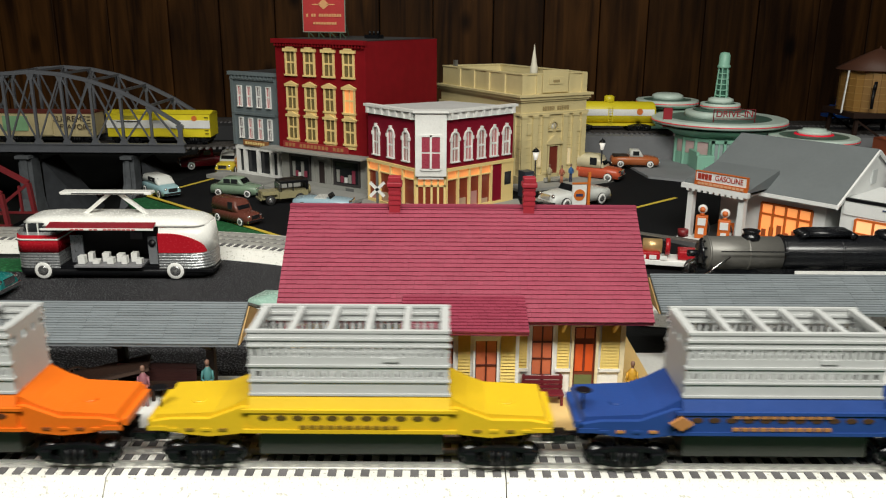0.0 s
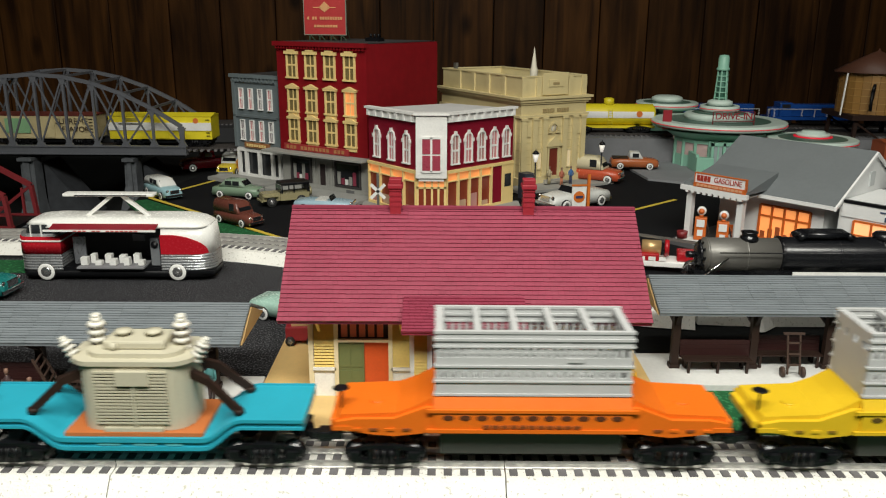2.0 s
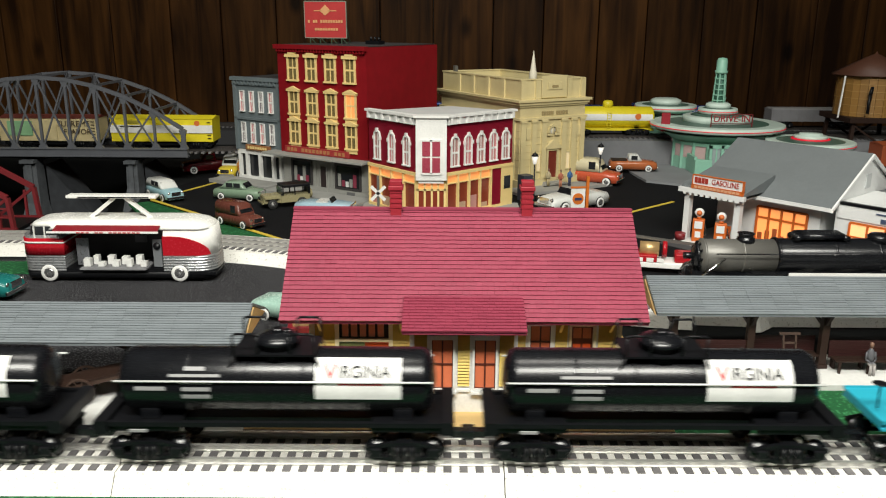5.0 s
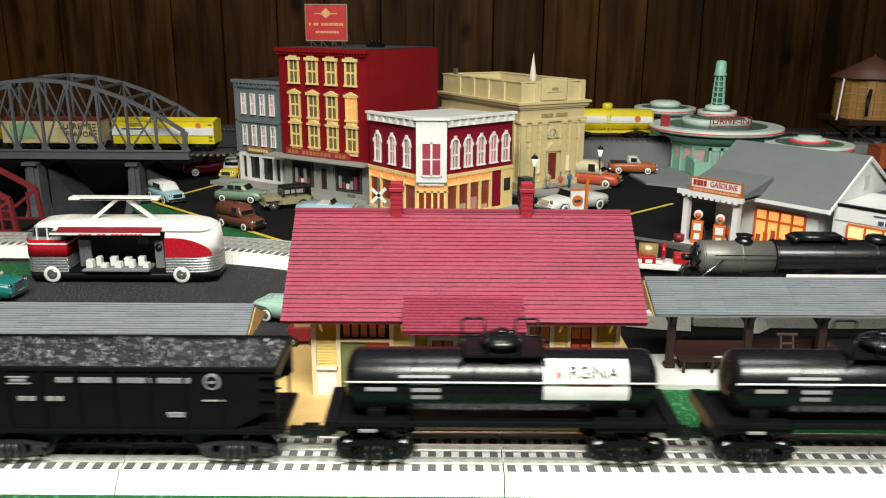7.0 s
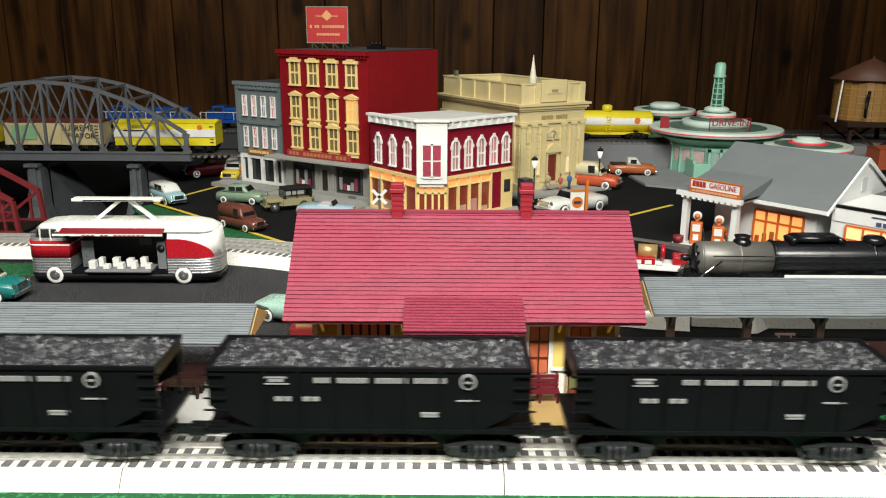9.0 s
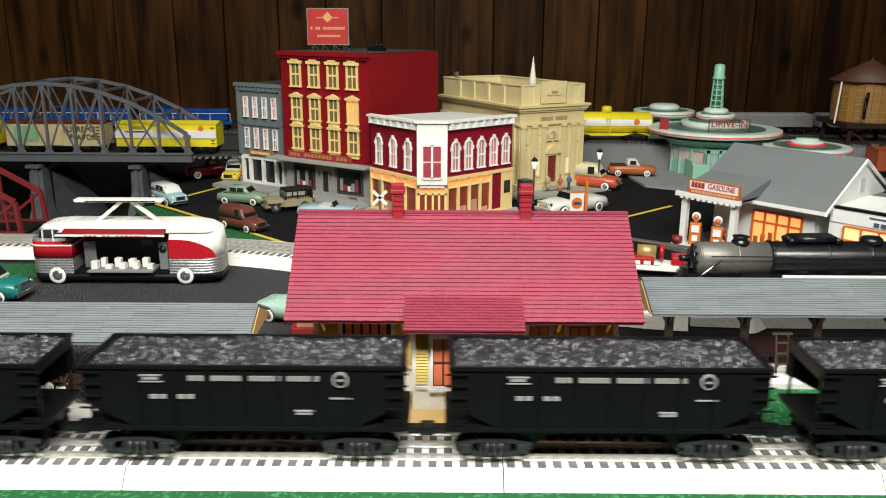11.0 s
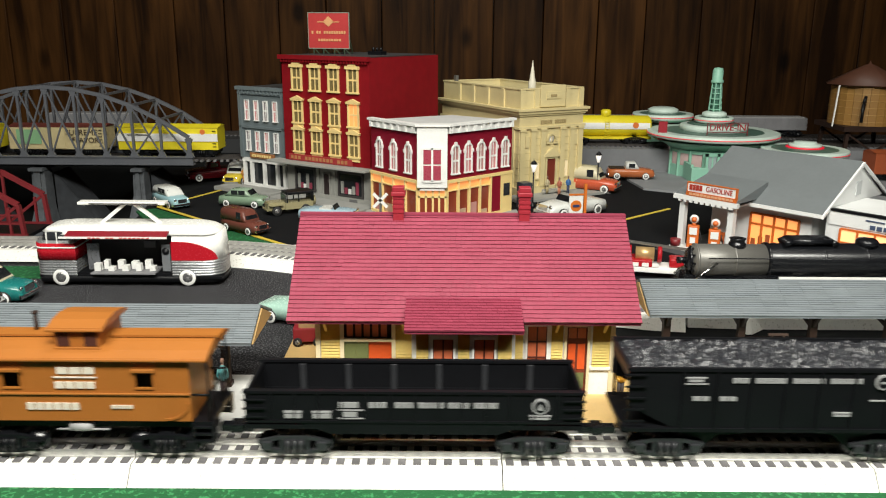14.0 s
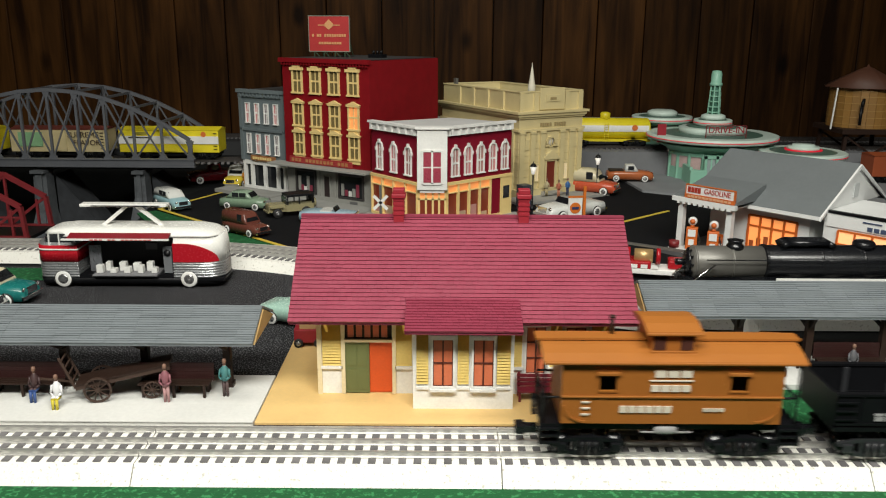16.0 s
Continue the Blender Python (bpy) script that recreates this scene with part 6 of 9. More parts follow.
def bank():
    k = thing("bank", "ivory stone model bank with pilasters and stepped parapet", "building", pose(0.131, 0.918, 0.002, 0, 0, 29.8), "town buildings")
    W, D, H = 0.140, 0.270, 0.150
    part("wall", boxed(0, W, 0, D, 0, H), IVORY, k)
    for z0, z1, o in ((H, H + 0.004, 0.0085), (H - 0.005, H, 0.0055), (H - 0.0085, H - 0.005, 0.0028), (H - 0.0310, H - 0.0270, 0.0035), (0.0, 0.0160, 0.0040)):
        part("moulding", boxed(-o, W + o, -o, D + o, z0, z1), IVORY, k)
    for x0, x1, y0, y1 in ((0.002, W - 0.002, 0.002, 0.008), (0.002, W - 0.002, D - 0.008, D - 0.002), (0.002, 0.008, 0.008, D - 0.008), (W - 0.008, W - 0.002, 0.008, D - 0.008)):
        part("parapet", boxed(x0, x1, y0, y1, H + 0.004, 0.186), IVORY, k)
        part("parapet_cap", boxed(x0 - 0.0015, x1 + 0.0015, y0 - 0.0015, y1 + 0.0015, 0.1862, 0.1885, bevel=0.0004), IVORY, k)
    for x in (0.001, 0.031, 0.099, W - 0.011):
        part("parapet_block", boxed(x, x + 0.010, -0.0006, 0.002, H + 0.004, 0.186), IVORY, k)
    for y in (0.050, 0.100, 0.150, 0.200):
        part("parapet_block", boxed(-0.0006, 0.002, y, y + 0.010, H + 0.004, 0.186), IVORY, k)
    part("parapet_panel", boxed(0.043, 0.097, -0.0015, 0.002, H + 0.006, 0.1935, bevel=0.0005), IVORY, k)
    part("date_plate", boxed(0.055, 0.085, -0.0028, -0.0015, 0.170, 0.182), IVORY, k)
    bars("lettering", [(0.0635, 0.0765, 0.1735, 0.1775)], k, mat("bronze_letters", (0.34, 0.26, 0.12), 0.5), -0.0030)
    part("roof", boxed(0.008, W - 0.008, 0.008, D - 0.008, H + 0.004, 0.1700), mat("pale_grey_roof", (0.45, 0.45, 0.40), 0.7), k)
    bars("lettering", [(0.045 + i * 0.0052, 0.0488 + i * 0.0052, 0.1265, 0.1330) for i in range(11) if i != 5], k, MATS["bronze_letters"], -0.0008)
    for x in (0.001, 0.024, 0.0455, 0.0885, 0.110, 0.129):
        p = B()
        box(p, x, x + 0.010, -0.0040, 0.001, 0.016, 0.1150)
        box(p, x - 0.0012, x + 0.0112, -0.0052, 0.001, 0.1150, 0.1190)
        box(p, x - 0.0012, x + 0.0112, -0.0052, 0.001, 0.0160, 0.0205)
        part("pilaster", p, IVORY, k)
    for i in range(6):
        y = 0.012 + i * 0.046
        part("pilaster", boxed(-0.0030, 0.001, y, y + 0.010, 0.016, H - 0.031), IVORY, k)
    for i in range(7):
        z = 0.026 + i * 0.0125
        part("course", boxed(-0.0006, W + 0.0006, -0.0006, D, z, z + 0.0008), mat("ivory_joint", (0.54, 0.45, 0.225), 0.7), k)
    dr = thing("door", "", "")
    dr.parent = k
    part("leaf", boxed(0.0605, 0.0795, -0.0016, 0.0005, 0.010, 0.064), mat("red_brown_leaf", (0.17, 0.03, 0.018), 0.4), dr, "red-brown door leaf")
    bm = B()
    for q in ((0.0570, 0.0605, 0.010, 0.0675), (0.0795, 0.0830, 0.010, 0.0675), (0.0605, 0.0795, 0.064, 0.0675)):
        box(bm, q[0], q[1], -0.0040, 0.0005, q[2], q[3])
    box(bm, 0.0535, 0.0865, -0.0065, 0.0005, 0.0675, 0.0715)
    prism(bm, [(0.0535, 0.0715), (0.0865, 0.0715), (0.0700, 0.0835)], -0.0065, 0.0005)
    part("surround", bm, IVORY, dr)
    w = thing("window", "", "")
    w.parent = k
    bm = B()
    lathe(bm, [(0.0, 0.0), (0.0060, 0.0), (0.0060, 0.0012), (0.0, 0.0012)], (0.070, -0.0012, 0.0985), "y", 24)
    part("pane", bm, mat("fan_glass", (0.55, 0.52, 0.45), 0.2), w)
    part("mullion", boxed(0.0692, 0.0708, -0.0020, 0.0, 0.089, 0.108), IVORY, w)
    bm = B()
    for sx in (-1, 1):
        for a in range(5):
            t0, t1 = radians(18 * a), radians(18 * (a + 1))
            beam(bm, (0.070 + sx * 0.0095 * math.cos(t0), -0.0014, 0.0950 + 0.0125 * math.sin(t0)), (0.070 + sx * 0.0095 * math.cos(t1), -0.0014, 0.0950 + 0.0125 * math.sin(t1)), 0.0040, 0.0034)
        box(bm, min(0.070 + sx * 0.004, 0.070 + sx * 0.013), max(0.070 + sx * 0.004, 0.070 + sx * 0.013), -0.0040, 0.0, 0.0905, 0.0940)
    part("crest", bm, IVORY, k, "carved crest over the door")
    for x in (0.0135, 0.1215):
        part("wall_panel", boxed(x, x + 0.0085, -0.0018, 0.0, 0.086, 0.106, bevel=0.0005), IVORY, k)
    for x in (0.038, 0.1025):
        w = thing("window", "", "")
        w.parent = k
        part("pane", boxed(x, x + 0.0065, -0.0012, 0.0, 0.030, 0.058), mat("bank_lit_pane", (0.75, 0.62, 0.38), 0.3, emit=0.25), w)
        part("frame", boxed(x - 0.0015, x + 0.0080, -0.0022, 0.0, 0.0275, 0.030), IVORY, w)
        part("frame", boxed(x - 0.0015, x + 0.0080, -0.0022, 0.0, 0.058, 0.0605), IVORY, w)
    for i in range(3):
        part("step", boxed(0.050 - i * 0.004, 0.090 + i * 0.004, -0.008 - i * 0.006, 0.0 - (0.0 if i == 0 else 0.008 + (i - 1) * 0.006), 0.0, 0.010 - i * 0.003), mat("step_grey", (0.36, 0.35, 0.31), 0.7), k)
    bm = B()
    lathe(bm, [(0.0075, 0.0), (0.0072, 0.022), (0.0055, 0.0270), (0.0, 0.0640)], (0.092, 0.094, 0.1700), "z", 8)
    part("spire", bm, mat("spire_white", (0.66, 0.62, 0.5), 0.6), k)
    part("roof_stub", boxed(0.01, 0.016, 0.235, 0.243, 0.1700, 0.1990), GUN, k)
    part("pavement", boxed(-0.03, W + 0.03, -0.052, 0.0, -0.001, 0.004), MATS["sidewalk_grey"], k, "grey sidewalk slab")


grey_store()
department_store()
corner_store()
bank()


# ---- drive-in ----
def drive_in():
    MINT = mat("mint_green_plastic", (0.25, 0.50, 0.38), 0.45, scale=30, var=0.06)
    DGREEN = mat("dark_green_roof", (0.07, 0.135, 0.105), 0.4, scale=30)
    NEON = mat("red_neon", (0.60, 0.010, 0.03), 0.4, emit=0.5)
    d = thing("drive_in_diner", "round mint green drive-in diner with neon-edged disc roofs", "diner", pose(0.548, 1.165, 0.006))

    def disc(name, x, y, z, r, hub=0.0):
        s = thing(name, "", "")
        s.parent = d
        s.matrix_basis = pose(x, y, z)
        b = B()
        lathe(b, [(0.0, -0.010), (r * 0.55, -0.010), (r * 0.86, -0.0035), (r * 0.97, 0.0), (r * 0.97, 0.001), (0.0, 0.001)], (0, 0, 0), "z", 64)
        part("soffit", b, MINT, s)
        b = B()
        lathe(b, [(r * 0.99, 0.0036), (r * 1.006, 0.0039), (r * 1.006, 0.0052), (r * 0.99, 0.0055)], (0, 0, 0), "z", 64)
        part("neon_ring", b, NEON, s, "glowing red neon ring")
        b = B()
        lathe(b, [(r * 0.955, -0.0004), (r * 1.0, 0.0002), (r * 1.0, 0.0092), (r * 0.965, 0.0104), (r * 0.93, 0.0098)], (0, 0, 0), "z", 64)
        part("rim", b, mat("pale_mint", (0.56, 0.68, 0.61), 0.4), s)
        b = B()
        lathe(b, [(0.0, 0.0068), (r * 0.955, 0.0068), (r * 0.80, 0.0095), (r * 0.50, 0.0120), (0.0, 0.0125)], (0, 0, 0), "z", 64)
        part("top", b, DGREEN, s, "dark green disc top")
        return s

    main = disc("roof_disc", 0, 0, 0.0760, 0.1295)
    b = B()
    lathe(b, [(0.0, 0.0), (0.0860, 0.0), (0.0900, 0.0040), (0.1100, 0.0150), (0.1200, 0.0175), (0.0, 0.0176)], (0, 0, 0.0530), "z", 48)
    part("canopy_cone", b, MINT, d)
    # solid core, its surface glow stands in for lamps inside the diner
    b = B()
    lathe(b, [(0.0, 0.0), (0.084, 0.0), (0.084, 0.054), (0.0, 0.054)], (0, 0.0, 0), "z", 48)
    part("core", b, mat("diner_glass", (0.46, 0.33, 0.31), 0.2, emit=0.18), d, "glazed dining room")
    # each bay: a mint sill panel, posts and a header under the soffit
    for a in range(190, 352, 18):
        ca, sa = math.cos(radians(a)), math.sin(radians(a))
        b = B()
        beam(b, (ca * 0.0875, sa * 0.0875, 0.0), (ca * 0.0875, sa * 0.0875, 0.054), 0.0052, 0.0052)
        part("mullion", b, MINT, d)
        h = radians(a + 9)
        part("sill_panel", boxed(-0.0110, 0.0110, -0.0014, 0.0014, 0.0, 0.0225, bevel=0.0004), MINT, d, at=pose(math.cos(h) * 0.0860, math.sin(h) * 0.0860, 0, 0, 0, a + 99))
        part("header_panel", boxed(-0.0125, 0.0125, -0.0012, 0.0012, 0.0470, 0.0535), MINT, d, at=pose(math.cos(h) * 0.0868, math.sin(h) * 0.0868, 0, 0, 0, a + 99))
    # entry porch with steps, low walls and glazed doors
    for x0, x1, y0, y1, z1 in ((-0.066, 0.020, -0.112, -0.070, 0.012), (-0.058, 0.012, -0.124, -0.112, 0.008), (-0.050, 0.004, -0.134, -0.124, 0.004)):
        part("entry_step", boxed(x0, x1, y0, y1, 0.0, z1, bevel=0.0008), MINT, d)
    part("porch_wall", boxed(-0.072, -0.040, -0.118, -0.110, 0.0, 0.0280, bevel=0.0008), MINT, d)
    part("porch_wall", boxed(-0.072, -0.066, -0.110, -0.060, 0.0, 0.0330, bevel=0.0008), MINT, d)
    part("porch_wall", boxed(0.014, 0.022, -0.116, -0.070, 0.0, 0.0220, bevel=0.0008), MINT, d)
    for x in (-0.042, -0.020, 0.002):
        part("entry_post", boxed(x, x + 0.005, -0.104, -0.098, 0.012, 0.0540), MINT, d)
    part("entry_header", boxed(-0.042, 0.007, -0.104, -0.098, 0.0480, 0.0545), MINT, d)
    for x in (-0.036, -0.014):
        part("door_leaf", boxed(x, x + 0.015, -0.1020, -0.0996, 0.012, 0.0480), mat("door_pane", (0.30, 0.36, 0.36), 0.2), d)
        part("door_bar", boxed(x + 0.0062, x + 0.0088, -0.1032, -0.1012, 0.012, 0.0480), MINT, d)
    wing_wall = B()
    prism(wing_wall, [(0.030, -0.100), (0.062, -0.080), (0.060, -0.076), (0.028, -0.096)], 0.0, 0.030, "z")
    part("wing_wall", wing_wall, MINT, d)
    # upper drum with sign, then the tower
    b = B()
    lathe(b, [(0.066, 0.0), (0.066, 0.0120), (0.062, 0.0135), (0.0, 0.0140)], (0, 0, 0.0860), "z", 48)
    part("drum", b, mat("pale_mint", (0.56, 0.68, 0.61)), d)
    part("drum_top", (lambda q: (lathe(q, [(0.0, 0.0), (0.052, 0.0), (0.046, 0.0022), (0.0, 0.0030)], (0, 0, 0.1002), "z", 40), q)[1])(B()), DGREEN, d)
    top = disc("tower_disc", 0, 0, 0.1040, 0.038)
    b = B()
    lathe(b, [(0.0250, 0.0), (0.0235, 0.0075), (0.0170, 0.0100), (0.0, 0.0105)], (0, 0, 0.1150), "z", 32)
    part("tower_foot", b, mat("pale_mint", (0.56, 0.68, 0.61)), d)
    tw = thing("tower", "", "")
    tw.parent = d
    for a in range(6):
        x, y = math.cos(a * math.tau / 6), math.sin(a * math.tau / 6)
        b = B()
        beam(b, (x * 0.0125, y * 0.0125, 0.122), (x * 0.0092, y * 0.0092, 0.182), 0.0022, 0.0022)
        part("tower_leg", b, MINT, tw)
    b = B()
    tube(b, (0, 0, 0.122), (0, 0, 0.183), 0.0085, 0.0066, seg=20)
    part("tower_core", b, mat("tower_green", (0.06, 0.17, 0.12), 0.5), tw)
    for i in range(5):
        b = B()
        z = 0.128 + i * 0.0105
        r = 0.0129 - i * 0.0006
        lathe(b, [(r * 0.9, 0.0), (r, 0.0006), (r, 0.0016), (r * 0.9, 0.0022)], (0, 0, z), "z", 24)
        part("tower_ring", b, MINT, tw)
    b = B()
    lathe(b, [(0.0110, 0.0), (0.0124, 0.001), (0.0124, 0.005), (0.0104, 0.006), (0.0104, 0.024), (0.0084, 0.0290), (0.0, 0.0305)], (0, 0, 0.1815), "z", 24)
    part("tower_cap", b, MINT, tw)
    s = thing("neon_sign", "", "")
    s.parent = d
    bm = B()
    for z in (0.0925, 0.1105):
        beam(bm, (-0.038, -0.083, z), (0.040, -0.083, z), 0.0012, 0.0012)
    for x in (-0.038, 0.040):
        beam(bm, (x, -0.083, 0.0735), (x, -0.083, 0.1100), 0.0016, 0.0016)
    part("sign_frame", bm, mat("dark_red_frame", (0.16, 0.01, 0.015), 0.5), s)
    lettering("lettering", "DRIVE-IN", 0.0175, s, pose(0.001, -0.0842, 0.1015, 90, 0, 0), mat("red_sign_letters", (0.30, 0.014, 0.025), 0.5), 0.0010, "dark red letters")
    bm = boxed(-0.121, -0.104, -0.040, -0.037, 0.0720, 0.1080)
    part("side_sign", bm, mat("red_sign_letters", (0.22, 0.012, 0.02)), d, "dark red side sign")
    far = disc("roof_disc", -0.062, 0.16, 0.0950, 0.066)
    b = B()
    lathe(b, [(0.034, 0.0), (0.032, 0.008), (0.024, 0.0115), (0.0, 0.012)], (-0.062, 0.16, 0.1065), "z", 32)
    part("drum", b, mat("pale_mint", (0.56, 0.68, 0.61)), d)
    b = B()
    lathe(b, [(0.0, 0.0), (0.036, 0.0), (0.036, 0.087), (0.0, 0.087)], (-0.062, 0.16, 0.0), "z", 32)
    part("core", b, MINT, d)
    right = disc("roof_disc", 0.134, -0.130, 0.0590, 0.0785)
    b = B()
    lathe(b, [(0.034, 0.0), (0.034, 0.0026), (0.030, 0.0030)], (0.134, -0.130, 0.0702), "z", 40)
    part("neon_ring", b, NEON, d)
    b = B()
    lathe(b, [(0.030, 0.0), (0.029, 0.0055), (0.021, 0.0060), (0.020, 0.0095), (0.0, 0.0100)], (0.134, -0.130, 0.0725), "z", 32)
    part("drum", b, mat("pale_mint", (0.56, 0.68, 0.61)), d)
    b = B()
    lathe(b, [(0.0, 0.0), (0.036, 0.0), (0.036, 0.052), (0.0, 0.052)], (0.134, -0.130, 0.0), "z", 32)
    part("core", b, MINT, d)


drive_in()


# ---- filling station ----
def filling_station():
    GWALL = mat("station_white", (0.72, 0.73, 0.72), 0.55, scale=30, var=0.05)
    GROOF = mat("station_grey_roof", (0.135, 0.15, 0.155), 0.65, scale=14, var=0.12)
    OR = mat("orange_window_frame", (0.55, 0.12, 0.015), 0.5)
    GLOW = mat("orange_lit_pane", (0.95, 0.34, 0.10), 0.4, emit=0.75)
    g = thing("filling_station", "white model filling station with grey roof and lit orange windows", "gas station", pose(0.482, 0.480, 0.002, 0, 0, -49))
    L, W, EH, RH = 0.165, 0.165, 0.0735, 0.127
    G = -0.024
    part("wall", boxed(-L, G, 0, W, 0, EH), GWALL, g)
    bm = B()
    prism(bm, [(0, EH), (W, EH), (W / 2, RH - 0.004)], G - 0.004, -0.0075, "x")
    part("gable", bm, GWALL, g, "white gable with vent")
    part("gable_vent", boxed(-0.0075, -0.0060, W / 2 - 0.007, W / 2 + 0.007, 0.083, 0.101), mat("vent_grey", (0.5, 0.52, 0.52), 0.6), g)
    for s in (0, 1):
        bm = B()
        y0, y1 = (-0.017, W / 2) if s == 0 else (W + 0.017, W / 2)
        z0 = EH - 0.006
        prism(bm, [(y0, z0), (y1, RH - 0.0022), (y1, RH), (y0, z0 + 0.0030)], -L - 0.026, -0.0055, "x")
        part("roof_slope", bm, GROOF, g, "grey roof slope")
    bm = B()
    prism(bm, [(-0.0180, EH - 0.0085), (-0.0175, EH - 0.0040), (W / 2, RH - 0.0010), (W + 0.0175, EH - 0.0040), (W + 0.018, EH - 0.0085), (W / 2, RH - 0.0058)], -0.0055, -0.0030, "x")
    part("barge_board", bm, GWALL, g)
    part("eave_board", boxed(-L - 0.012, -0.0055, -0.0190, -0.0172, EH - 0.0078, EH - 0.0032), GWALL, g)
    # flat-roofed garage wing beside the gable
    f = thing("garage_wing", "", "")
    f.parent = g
    part("front_wall", boxed(-0.0070, 0.150, 0.001, 0.110, 0.0, 0.0740), GWALL, f)
    part("parapet_cap", boxed(-0.0090, 0.152, -0.0015, 0.0040, 0.0742, 0.0775), BLACK, f, "black parapet cap")
    part("flat_roof", boxed(-0.0070, 0.150, 0.0042, 0.110, 0.0740, 0.0752), GWALL, f)
    part("name_panel", boxed(-0.0040, 0.148, -0.0006, 0.0010, 0.0575, 0.0735), GWALL, f)
    navy = mat("navy_letters", (0.05, 0.07, 0.13), 0.5)
    for k in range(7):
        bars("letter_bar", [(0.046 + k * 0.0078, 0.0520 + k * 0.0078, 0.0592, 0.0642)], f, navy, -0.0009)
    bars("arrow", [(0.040, 0.062, 0.0685, 0.0700)], f, navy, -0.0009)
    for a in (0.012, 0.080):
        w = thing("window", "", "")
        w.parent = f
        wd, zt = 0.062, 0.054
        bm = B()
        for k in range(4):
            x = a + wd * k / 3
            box(bm, x - 0.0012, x + 0.0012, -0.0022, 0.0008, 0.004, zt)
        for k in range(4):
            z = 0.004 + (zt - 0.004) * k / 3
            box(bm, a, a + wd, -0.0018, 0.0008, z - 0.0011, z + 0.0011)
        part("sash", bm, OR, w)
        for i in range(3):
            for j in range(3):
                part("pane", boxed(a + wd * i / 3 + 0.0012, a + wd * (i + 1) / 3 - 0.0012, -0.0006, 0.0012, 0.004 + (zt - 0.004) * j / 3 + 0.0011, 0.004 + (zt - 0.004) * (j + 1) / 3 - 0.0011), mat("pale_lit_pane", (1.0, 0.46, 0.20), 0.4, emit=0.9), w)
    # office window wall under the canopy
    w = thing("window", "", "")
    w.parent = g
    bm = B()
    for k in range(5):
        x = -0.106 + 0.066 * k / 4
        box(bm, x - 0.0014, x + 0.0014, -0.0026, 0.001, 0.010, 0.054)
    for z in (0.010, 0.040, 0.054):
        box(bm, -0.106, -0.040, -0.0022, 0.001, z - 0.0013, z + 0.0013)
    part("sash", bm, OR, w)
    for k in range(4):
        for z0, z1 in ((0.0115, 0.0385), (0.0415, 0.0525)):
            part("pane", boxed(-0.106 + 0.0165 * k + 0.0014, -0.106 + 0.0165 * (k + 1) - 0.0014, -0.0008, 0.0006, z0, z1), GLOW, w)
    for k in range(6):
        part("goods", boxed(-0.103 + 0.010 * k, -0.097 + 0.010 * k, -0.0016, -0.0009, 0.0115, 0.020 + 0.004 * (k % 3)), mat("goods_rust", (0.35, 0.08, 0.02), 0.6), w)
    # canopy over the pumps
    c = thing("canopy", "", "")
    c.parent = g
    x0, x1, yf = -0.182, -0.100, -0.058
    bm = B()
    prism(bm, [(yf, 0.0745), (yf, 0.0775), (0.016, 0.0945), (0.016, 0.0860), (-0.002, 0.0745)], x0 - 0.004, x1 + 0.004, "x")
    part("canopy_roof", bm, GROOF, c, "grey canopy roof")
    bm = B()
    box(bm, x0 - 0.006, x1 + 0.006, yf - 0.004, yf + 0.002, 0.0690, 0.0750)
    box(bm, x0 - 0.006, x0, yf + 0.002, -0.002, 0.0690, 0.0735)
    for k in range(10):
        box(bm, x0 + 0.002 + k * 0.0082, x0 + 0.0055 + k * 0.0085, yf - 0.004, yf - 0.001, 0.0665, 0.0690)
    part("fascia", bm, GWALL, c)
    part("ceiling_panel", boxed(x0, x1, yf + 0.002, -0.002, 0.0685, 0.0700), mat("soffit_grey", (0.4, 0.4, 0.38), 0.7), c)
    for x in (x0 + 0.005, x1 - 0.005):
        part("post", boxed(x - 0.004, x + 0.004, yf + 0.002, yf + 0.010, 0.0, 0.0690), GWALL, c, "white canopy post")
    s = thing("sign", "", "")
    s.parent = c
    part("sign_panel", boxed(x0 + 0.014, x1 + 0.002, yf - 0.0020, yf + 0.0015, 0.0810, 0.0930), GWALL, s)
    part("sign_lower", boxed(x0 + 0.012, x1 + 0.003, yf - 0.0026, yf + 0.0015, 0.0755, 0.0810), OR, s)
    bm = B()
    for q in ((x0 + 0.013, x1 + 0.003, 0.0930, 0.0938), (x0 + 0.013, x1 + 0.003, 0.0803, 0.0812), (x0 + 0.013, x0 + 0.014, 0.0812, 0.0930), (x1 + 0.002, x1 + 0.003, 0.0812, 0.0930)):
        box(bm, q[0], q[1], yf - 0.0030, yf + 0.0018, q[2], q[3])
    part("sign_frame", bm, OR, s)
    red = mat("sign_red", (0.35, 0.035, 0.02), 0.5)
    bm = B()
    for k in range(4):
        box(bm, x0 + 0.0165 + k * 0.0050, x0 + 0.0206 + k * 0.0050, yf - 0.0028, yf - 0.0018, 0.0836, 0.0908)
    part("brand_bars", bm, red, s)
    lettering("lettering", "GASOLINE", 0.0098, s, pose(x0 + 0.0600, yf - 0.0024, 0.0871, 90, 0, 0), red, 0.0004, "red letters", 0.84)
    bars("lettering", [(x0 + 0.017 + k * 0.0054, x0 + 0.0212 + k * 0.0054, 0.0768, 0.0798) for k in range(12)], s, mat("sign_pale", (0.65, 0.35, 0.2), 0.5), yf - 0.0028)
    # pump island
    part("island", boxed(x0 - 0.004, x1 - 0.008, yf - 0.010, yf + 0.016, -0.001, 0.005, bevel=0.002), CONCRETE, g, "pale pump island")
